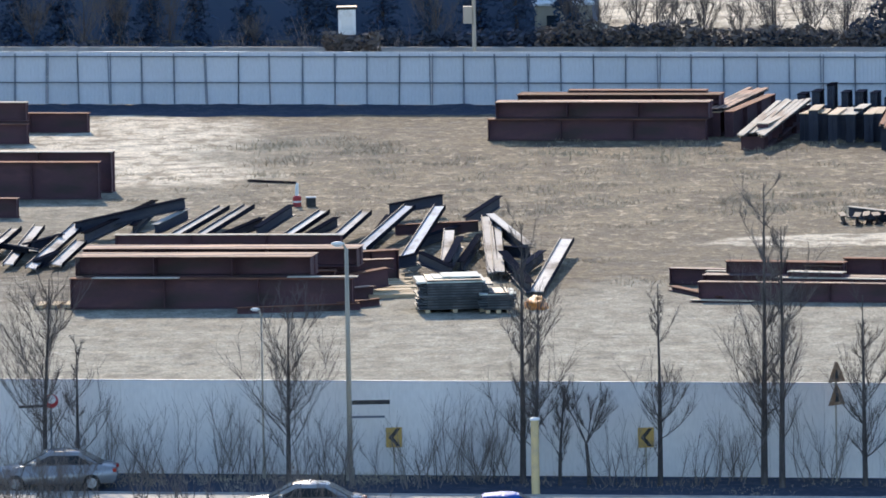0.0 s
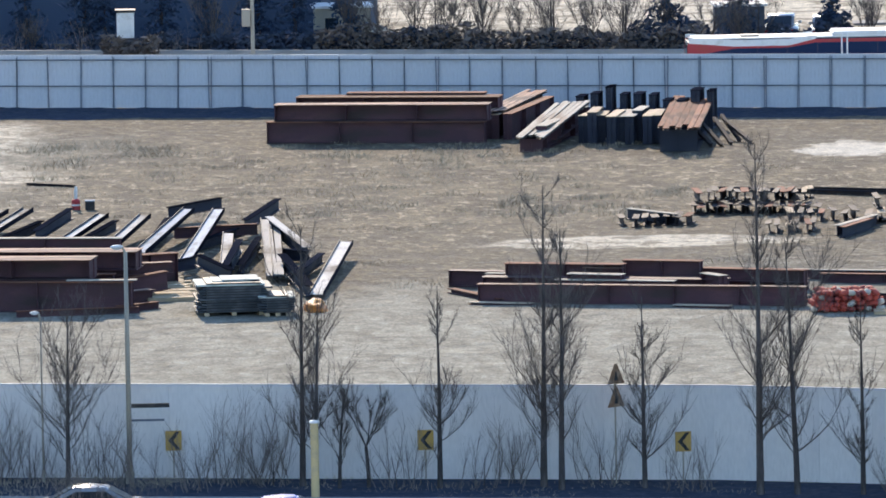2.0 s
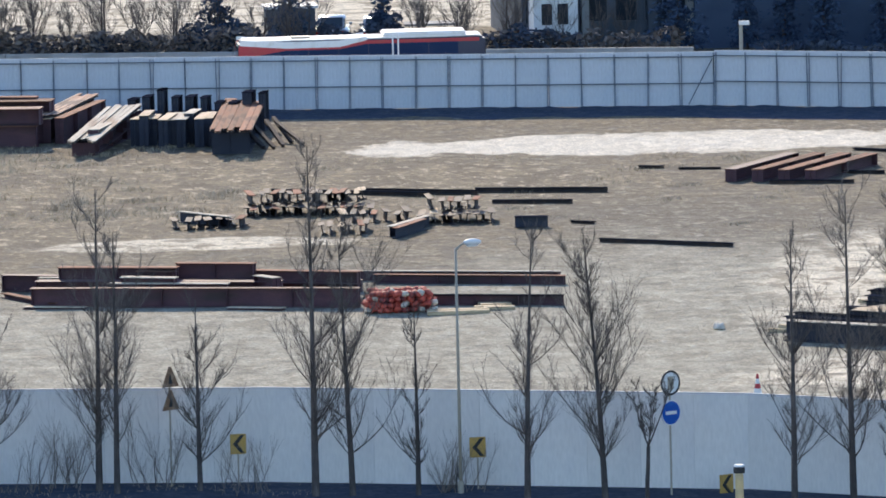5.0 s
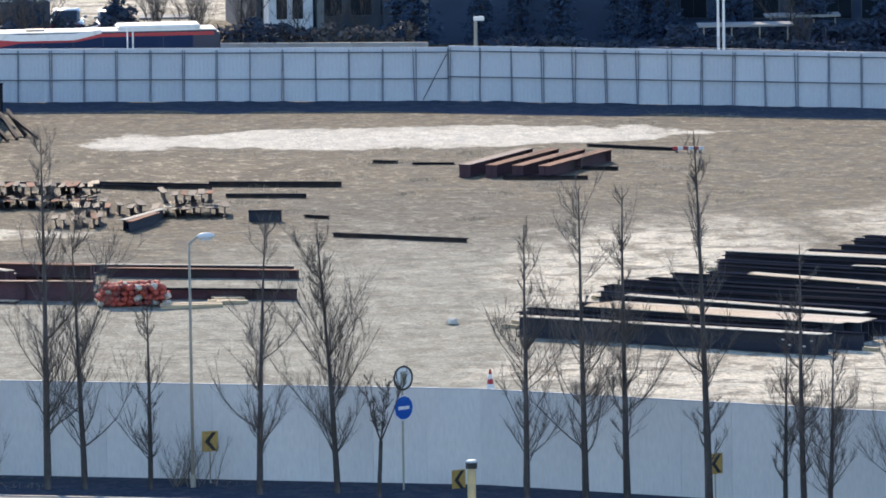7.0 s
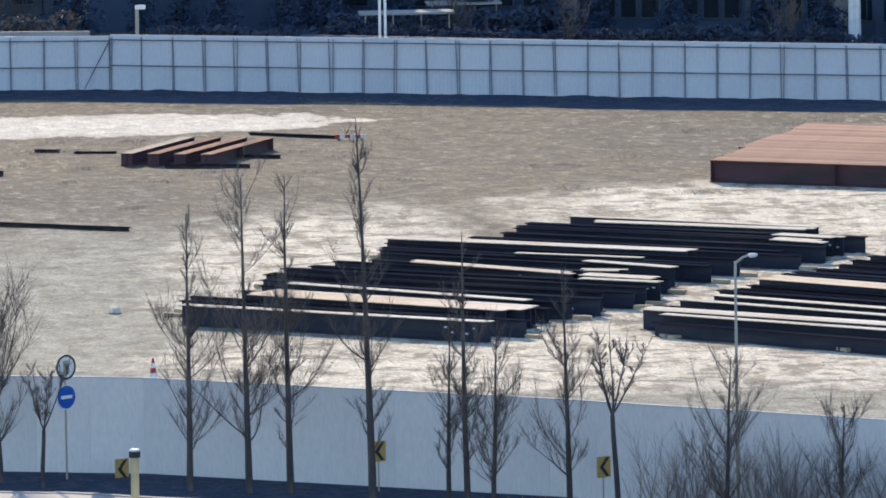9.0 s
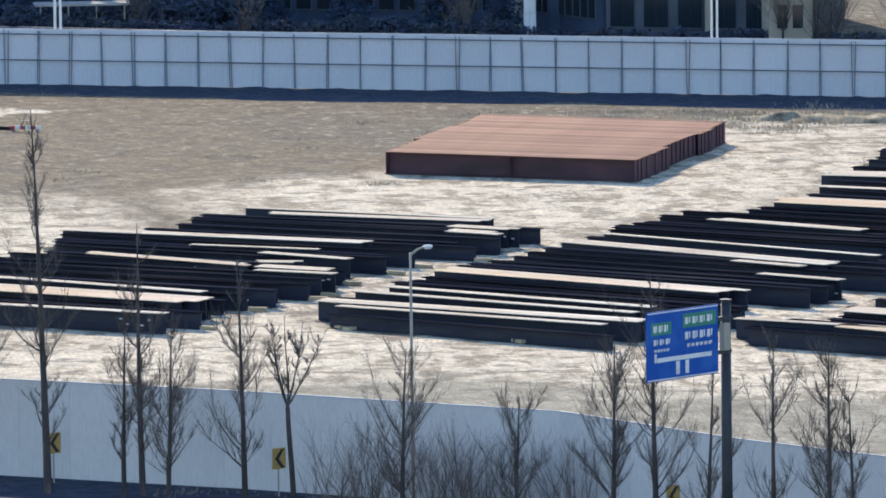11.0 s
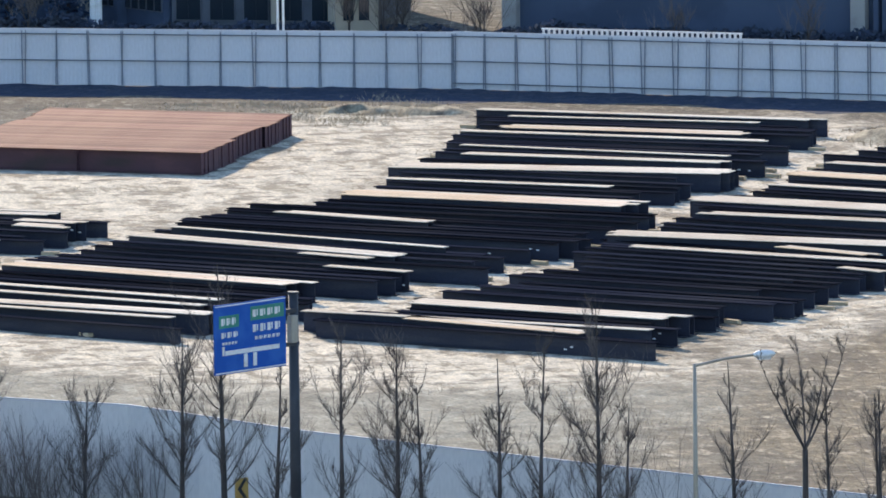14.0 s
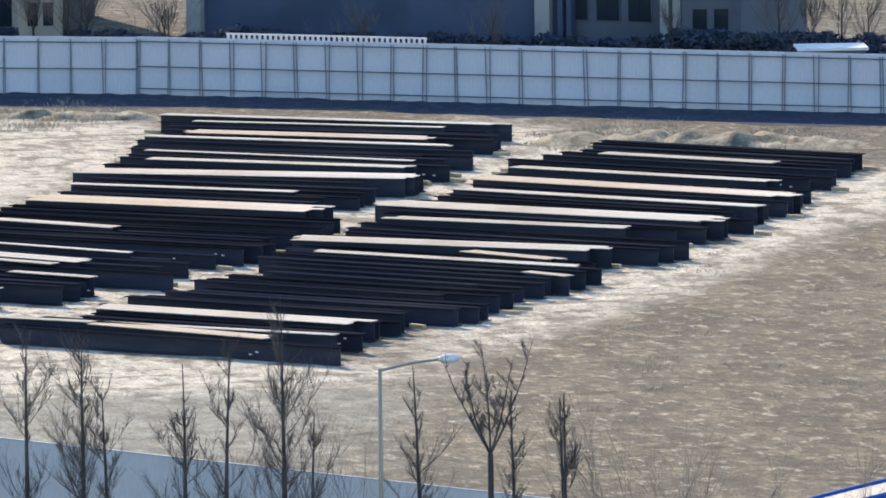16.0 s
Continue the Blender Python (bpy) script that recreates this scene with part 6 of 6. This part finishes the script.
def bus(x, y, turn):
    t = thing("city_bus", pose(x, y, 0, 0, 0, turn), "red and white city bus parked on the far road", "bus")
    L, W, H = 12.7, 2.5, 2.95
    part("body", box(bmesh.new(), -L / 2, L / 2, -W / 2, W / 2, 0.35, H, 0.12), M_BUSNAVY, t)
    for s in (-1, 1):
        part("trim", box(bmesh.new(), -L / 2 + 0.05, L / 2 - 0.3, s * (W / 2) - 0.02, s * (W / 2) + 0.02, H - 0.24, H - 0.06, 0.01), M_RED, t, "red trim below the roof")
        part("pillar", box(bmesh.new(), -L / 2 - 0.02, -L / 2 + 0.35, s * (W / 2) - 0.02, s * (W / 2) + 0.024, 0.5, H - 0.244, 0.01), M_RED, t, "red corner pillar")
        e = -L / 2
        part("red_sweep", prism(bmesh.new(), [(e + 0.02, H - 0.1), (e + 0.02, 1.3), (e + 0.36, 1.3), (e + 0.42, H - 0.78), (e + 2.4, H - 0.46), (e + 5.2, H - 0.46), (e + 6.6, H - 0.22), (e + 6.6, H - 0.1)],
                                s * (W / 2 + 0.026) - 0.004, s * (W / 2 + 0.026) + 0.004), M_RED, t, "red sweep below the roof")
        part("white_sweep", prism(bmesh.new(), [(e + 0.04, H + 0.14), (e + 2.4, H - 0.02), (e + 5.2, H - 0.02), (e + 6.6, H + 0.16), (e + 6.6, H - 0.04), (e + 5.2, H - 0.36), (e + 2.4, H - 0.36), (e + 0.04, H - 0.16)],
                                  s * (W / 2 + 0.038) - 0.005, s * (W / 2 + 0.038) + 0.005), M_WHITE_PAINT, t, "white sweep along the roof")
    part("roof_panel", box(bmesh.new(), -L / 2 + 0.25, L / 2 - 0.2, -W / 2 + 0.12, W / 2 - 0.12, H + 0.004, H + 0.07, 0.03), M_WHITE_PAINT, t, "white roof")
    part("air_conditioner", box(bmesh.new(), 1.1, 5.4, -1.1, 1.1, H + 0.074, H + 0.3, 0.08), M_WHITE_PAINT, t, "white rooftop air conditioner")
    part("roof_hatch", box(bmesh.new(), -3.6, -2.6, -0.5, 0.5, H + 0.074, H + 0.15, 0.03), M_POLE, t)
    for s in (-1, 1):
        for k in range(7):
            a = -L / 2 + 0.5 + k * 1.55
            part("window", box(bmesh.new(), a, a + 1.5, s * W / 2 - 0.012, s * W / 2 + 0.012, 1.2, 2.82, 0.005), M_BUSGLASS, t)
    part("windscreen", box(bmesh.new(), L / 2 - 0.02, L / 2 + 0.03, -1.1, 1.1, 1.1, 2.8, 0.01), M_GLASS, t)
    part("rear_window", box(bmesh.new(), -L / 2 - 0.03, -L / 2 + 0.02, -1.0, 1.0, 1.6, 2.7, 0.01), M_GLASS, t)
    for a in (-3.4, 3.3):
        for s in (-1, 1):
            wheel(t, a, s * (W / 2 - 0.13), 0.48, 0.3)


bus(30.44, 541.78, 1.0)


def car(x, y, turn, paint, label, roof=1.46):
    """A saloon: lower body and cabin drawn from one side outline, glass, lamps and wheels."""
    t = thing("parked_car", pose(x, y, 0, 0, 0, turn), label, "car", "cars on the near road")
    low = [(-2.25, 0.3), (-2.3, 0.62), (-2.2, 0.92), (-1.35, 0.98), (1.0, 0.96), (1.95, 0.84), (2.28, 0.62), (2.3, 0.32)]
    bm = prism(bmesh.new(), low, -0.88, 0.88)
    bmesh.ops.bevel(bm, geom=bm.edges[:], offset=0.07, segments=2, affect="EDGES")
    part("body", bm, paint, t, smooth=True)
    bm = prism(bmesh.new(), [(-1.75, 0.95), (-1.0, roof - 0.06), (-0.3, roof), (0.25, roof - 0.02), (1.15, 0.95)], -0.72, 0.72)
    bmesh.ops.bevel(bm, geom=bm.edges[:], offset=0.08, segments=2, affect="EDGES")
    part("cabin", bm, paint, t, smooth=True)
    for s in (-1, 1):
        part("side_window", prism(bmesh.new(), [(-1.35, 1.0), (-0.92, roof - 0.14), (0.16, roof - 0.14), (0.78, 1.0)], s * 0.735 - 0.008, s * 0.735 + 0.008), M_GLASS, t)
        part("headlight", box(bmesh.new(), 2.05, 2.29, s * 0.62 - 0.17, s * 0.62 + 0.17, 0.62, 0.76, 0.03), M_LAMP, t)
        part("tail_light", box(bmesh.new(), -2.31, -2.1, s * 0.66 - 0.17, s * 0.66 + 0.17, 0.68, 0.86, 0.03), M_TAIL, t)
        part("wing_mirror", box(bmesh.new(), 0.62, 0.8, s * 0.95 - 0.1, s * 0.95 + 0.1, 0.98, 1.12, 0.03), paint, t)
        for a in (-1.4, 1.4):
            wheel(t, a, s * 0.78, 0.32, 0.22)
    part("windscreen", prism(bmesh.new(), [(1.19, 0.97), (0.33, roof - 0.03), (0.3, roof - 0.06), (1.12, 0.97)], -0.6, 0.6), M_GLASS, t)
    part("rear_window", prism(bmesh.new(), [(-1.79, 0.97), (-1.05, roof - 0.08), (-1.0, roof - 0.1), (-1.7, 0.97)], -0.6, 0.6), M_GLASS, t)
    return t


car(-14.39, 385.31, 178, M_SILVER, "silver saloon car on the road before the fence")
car(-5.20, 374.57, 178, M_SILVER, "silver saloon car passing on the near road")
car(2.24, 370.31, 2, M_BLUE, "blue car on the near road")
for x, y, mat in ((67.29, 553.21, M_SILVER), (63.06, 553.10, M_SILVER)):
    car(x, y, 175, mat, "car parked in the lot beyond the far road")
for x, y in ((30.71, 573.14), (33.10, 571.80)):
    car(x, y, 84, M_SILVER, "silver car parked end on in the sandy lot", 1.6)


# ---- bare trees beyond the far road ----
tree(-19.10, 566.76, 4.21, 2.06, 300, "round")
tree(-17.13, 567.07, 3.39, 2.06, 301, "fork")
tree(-9.95, 564.91, 2.37, 1.76, 302, "fork")
tree(-0.25, 562.24, 3.93, 1.76, 303, "round")
tree(10.40, 559.38, 4.57, 1.76, 304, "fork")
tree(12.34, 558.99, 3.97, 1.47, 305, "fork")
tree(17.68, 557.21, 4.92, 1.76, 306, "round")
tree(19.76, 556.79, 3.72, 1.76, 307, "fork")
tree(13.98, 560.10, 4.22, 1.47, 308, "fork")
tree(21.45, 558.94, 3.85, 1.62, 309, "round")
tree(26.20, 557.76, 3.69, 1.47, 310, "fork")
tree(34.54, 556.73, 4.05, 1.76, 311, "fork")
tree(39.03, 556.66, 4.26, 1.47, 312, "round")
tree(34.39, 555.57, 3.65, 1.47, 313, "fork")
tree(43.73, 554.48, 2.93, 1.47, 314, "fork")
tree(67.72, 551.58, 3.53, 1.47, 315, "round")
tree(84.35, 542.35, 1.86, 1.76, 316, "fork")
tree(83.42, 537.35, 2.40, 1.76, 317, "fork")
tree(100.67, 530.46, 3.08, 2.06, 318, "round")
tree(101.64, 530.15, 2.79, 1.76, 319, "fork")
tree(105.40, 528.27, 2.55, 1.47, 320, "fork")
tree(119.78, 516.67, 2.43, 1.76, 321, "round")
tree(128.23, 512.92, 2.62, 1.47, 322, "fork")
tree(134.63, 509.93, 3.24, 2.06, 323, "fork")
tree(137.26, 508.31, 3.00, 1.76, 324, "round")
tree(6.96, 560.08, 4.58, 2.06, 400, "fork")
tree(8.43, 558.39, 3.49, 1.76, 401, "round")
tree(14.11, 557.94, 4.32, 2.06, 402, "round")
tree(15.88, 556.89, 3.63, 1.76, 403, "fork")
tree(21.54, 556.44, 4.01, 2.06, 404, "round")
tree(-14.50, 565.13, 3.65, 2.35, 405, "round")
tree(-21.83, 566.61, 3.35, 2.35, 406, "fork")
tree(11.60, 561.39, 3.87, 1.76, 407, "round")
tree(17.90, 560.52, 4.40, 2.06, 408, "round")
tree(19.37, 559.46, 3.55, 1.76, 409, "fork")
tree(23.56, 559.12, 4.09, 2.06, 410, "round")
tree(28.57, 557.17, 3.54, 1.47, 411, "round")
tree(36.63, 556.56, 3.57, 1.76, 412, "fork")
tree(27.35, 555.35, 3.83, 1.76, 413, "round")
tree(36.25, 554.38, 3.41, 1.76, 414, "round")
tree(39.23, 554.29, 3.95, 1.76, 415, "fork")
tree(41.92, 554.27, 2.99, 1.47, 416, "round")
tree(45.26, 554.78, 2.58, 1.47, 417, "round")
tree(67.61, 546.11, 2.13, 2.06, 418, "fork")
tree(72.51, 541.54, 2.06, 2.06, 419, "round")
tree(101.07, 528.88, 2.78, 2.06, 420, "round")
tree(98.43, 527.83, 3.18, 2.35, 421, "fork")
tree(99.96, 526.60, 2.94, 2.35, 422, "round")
tree(104.74, 524.18, 2.56, 1.76, 423, "round")
tree(113.71, 519.56, 2.38, 1.76, 424, "fork")
tree(133.31, 511.06, 3.75, 2.06, 425, "round")
tree(136.25, 509.98, 3.47, 2.06, 426, "round")
tree(-18.23, 563.07, 3.27, 1.70, 600, "shrub")
tree(-15.95, 562.62, 2.06, 1.40, 601, "shrub")
tree(-12.92, 562.00, 1.69, 1.00, 602, "shrub")
tree(-10.80, 561.58, 2.36, 1.50, 603, "shrub")
tree(-8.69, 561.15, 1.99, 1.30, 604, "shrub")
tree(-7.03, 560.82, 3.26, 1.20, 605, "shrub")
tree(-2.66, 559.93, 2.65, 1.40, 606, "shrub")
tree(-1.46, 559.69, 1.87, 1.00, 607, "shrub")
tree(84.14, 541.04, 2.06, 1.60, 620, "shrub")
tree(68.10, 545.27, 1.77, 1.60, 621, "shrub")
tree(120.12, 519.73, 2.30, 1.80, 622, "shrub")
tree(129.73, 515.75, 1.72, 1.60, 623, "shrub")
tree(113.58, 523.33, 1.85, 1.30, 624, "shrub")
tree(104.91, 528.34, 2.15, 1.50, 625, "shrub")
tree(52.50, 549.37, 1.48, 1.00, 626, "shrub")


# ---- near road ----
# Verge strips cover the fence's shadow and hold its navy shade as colour.
strip("verge_west", -47.90, 396.23, 17.85, 383.67, -6.2, -0.1, 0.050, M_SHADED_SOIL, "soil verge at the foot of the road fence, fence shade in its colour", "verge")
strip("kerb_west", -47.90, 396.23, 17.85, 383.67, -6.5, -6.2, 0.160, M_CONCRETE, "pale concrete kerb", "kerb")
strip("pavement_west", -47.90, 396.23, 17.85, 383.67, -9.5, -6.5, 0.120, M_PAVING, "pale paved footway by the near road", "pavement")
strip("road_near_west", -47.90, 396.23, 17.85, 383.67, -26.0, -9.5, 0.060, M_ASPHALT, "asphalt carriageway of the near road", "road")
strip("verge_bend", 17.85, 383.67, 34.88, 377.27, -6.2, -0.1, 0.058, M_SHADED_SOIL, "soil verge at the foot of the road fence, fence shade in its colour", "verge")
strip("kerb_bend", 17.85, 383.67, 34.88, 377.27, -6.5, -6.2, 0.168, M_CONCRETE, "pale concrete kerb", "kerb")
strip("pavement_bend", 17.85, 383.67, 34.88, 377.27, -9.5, -6.5, 0.128, M_PAVING, "pale paved footway by the near road", "pavement")
strip("road_near_bend", 17.85, 383.67, 34.88, 377.27, -26.0, -9.5, 0.068, M_ASPHALT, "asphalt carriageway of the near road", "road")
strip("verge_middle", 34.88, 377.27, 48.34, 367.47, -6.2, -0.1, 0.066, M_SHADED_SOIL, "soil verge at the foot of the road fence, fence shade in its colour", "verge")
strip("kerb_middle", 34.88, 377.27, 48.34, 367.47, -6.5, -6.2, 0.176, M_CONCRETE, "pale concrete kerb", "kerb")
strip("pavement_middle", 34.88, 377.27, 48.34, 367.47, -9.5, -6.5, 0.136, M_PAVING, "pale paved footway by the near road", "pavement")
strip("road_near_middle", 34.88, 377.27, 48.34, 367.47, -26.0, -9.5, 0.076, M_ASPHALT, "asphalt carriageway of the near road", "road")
strip("verge_corner", 48.34, 367.47, 58.91, 358.48, -6.2, -0.1, 0.074, M_SHADED_SOIL, "soil verge at the foot of the road fence, fence shade in its colour", "verge")
strip("verge_slope", 58.91, 358.48, 63.48, 349.63, -6.2, -0.1, 0.082, M_SHADED_SOIL, "soil verge at the foot of the road fence, fence shade in its colour", "verge")
strip("verge_east", 63.48, 349.63, 71.05, 338.50, -6.2, -0.1, 0.090, M_SHADED_SOIL, "soil verge at the foot of the road fence, fence shade in its colour", "verge")
strip("verge_end", 71.05, 338.50, 95.28, 302.89, -6.2, -0.1, 0.098, M_SHADED_SOIL, "soil verge at the foot of the road fence, fence shade in its colour", "verge")


def shelter(x, y, turn):
    t = thing("bus_shelter", pose(x, y, 0, 0, 0, turn), "glass road canopy with a curved blue edge", "shelter")
    pts = [(-4 + 8 * k / 16, 0, 2.6 + 1.1 * math.sin(math.pi * (0.5 * k / 16))) for k in range(17)]
    for s in (-1.2, 1.2):
        part("edge_rail", tube(bmesh.new(), [(a, s, z) for a, _, z in pts], [0.1] * 17, 10), M_BLUE, t, "blue painted edge rail", True)
        for a in (-3.6, 0.0, 3.8):
            z = 2.6 + 1.1 * math.sin(math.pi * 0.5 * (a + 4) / 8)
            part("post", tube(bmesh.new(), [(a, s, -0.05), (a, s, z)], [0.07, 0.07], 10), M_POLE, t)
    for a, c in zip(pts, pts[1:]):
        bm = bmesh.new()
        vs = [bm.verts.new(v) for v in ((a[0] + 0.01, -1.1, a[2]), (c[0] - 0.01, -1.1, c[2]), (c[0] - 0.01, 1.1, c[2]), (a[0] + 0.01, 1.1, a[2]), (a[0] + 0.01, -1.1, a[2] - 0.03), (c[0] - 0.01, -1.1, c[2] - 0.03), (c[0] - 0.01, 1.1, c[2] - 0.03), (a[0] + 0.01, 1.1, a[2] - 0.03))]
        for f in ((0, 1, 2, 3), (4, 7, 6, 5), (0, 4, 5, 1), (1, 5, 6, 2), (2, 6, 7, 3), (3, 7, 4, 0)):
            bm.faces.new([vs[i] for i in f])
        part("roof_panel", bm, M_POLE, t)


shelter(91.00, 330.38, 0)


# ---- small forms beyond the far fence ----
def car_port(x, y, turn, length):
    """A pale flat canopy over parking bays."""
    t = thing("parking_canopy", pose(x, y, 0, 0, 0, turn), "grey flat parking canopy on slim posts", "canopy")
    part("roof", box(bmesh.new(), -length / 2, length / 2, -0.9, 0.9, 1.9, 2.02, 0.03), M_CONCRETE, t)
    for k in range(4):
        part("post", tube(bmesh.new(), [(-length / 2 + 0.3 + k * (length - 0.6) / 3, -0.7, -0.05), (-length / 2 + 0.3 + k * (length - 0.6) / 3, -0.7, 1.9)], [0.04, 0.04], 8), M_POLE, t)


car_port(64.90, 548.33, -3, 5.0)
car_port(68.56, 553.47, -3, 4.0)
car_port(35.36, 561.14, -2, 3.0)


RAIL_TOP = 2.62


def guard_rail(x0, y0, x1, y1, count):
    """A low white rail of short upright bars along the road."""
    m, length = along(x0, y0, x1, y1)
    t = thing("guard_rail", m, "low white rail with upright bars along the far road", "rail")
    part("top_rail", box(bmesh.new(), 0, length, -0.05, 0.05, RAIL_TOP - 0.08, RAIL_TOP), M_WHITE_PAINT, t)
    bar = mesh_of(box(bmesh.new(), -0.06, 0.06, -0.04, 0.04, 0, RAIL_TOP - 0.084), "bar", M_WHITE_PAINT)
    for k in range(count):
        piece("bar", bar, t, pose(0.1 + (length - 0.2) * k / (count - 1), 0, 0))


guard_rail(104.52, 508.69, 113.29, 502.62, 38)


def hut(x, y, turn, w, h, mat, label):
    t = thing("site_hut", pose(x, y, 0, 0, 0, turn), label, "hut")
    part("body", box(bmesh.new(), -w / 2, w / 2, 0, 2.4, 0, h, 0.02), mat, t)
    part("roof", box(bmesh.new(), -w / 2 - 0.15, w / 2 + 0.15, -0.15, 2.55, h + 0.004, h + 0.14, 0.02), M_WHITE_PAINT, t, "white flat roof")
    for k in range(2):
        part("window", box(bmesh.new(), -w * 0.32 + k * w * 0.36, -w * 0.32 + k * w * 0.36 + w * 0.24, -0.03, -0.004, h * 0.45, h * 0.8), M_GLASS, t)


hut(6.78, 569.68, 2, 3.0, 2.6, M_WALL_CREAM, "cream site hut with a white roof")
hut(28.22, 567.92, 2, 2.6, 2.4, M_WALL_GREY, "grey site hut with a white roof")
hut(42.25, 564.32, 2, 2.4, 3.2, M_WHITE_PAINT, "white site hut beside the office")
hut(98.88, 528.02, -8, 2.2, 3.4, M_WALL_CREAM, "cream gatehouse beside the entrance")
hut(132.89, 499.04, -10, 3.2, 1.67, M_WALL_GREY, "grey low hut with a white roof behind the fence")
hut(131.03, 515.86, -10, 3.0, 3.0, M_WALL_GREY, "grey hut beside the hall")


strip_x, strip_y = -9.43, 389.33
seam = new("trim_strip", mesh_of(box(bmesh.new(), -0.09, 0.09, -0.05, -0.025, 1.6, 3.48, 0.004), "trim_strip", M_WHITE_PAINT))
seam.matrix_basis = pose(strip_x, strip_y, 0, 0, 0, -10.8)
tagged(seam, "pale vertical cover strip on the road fence", "trim", kind="structure")
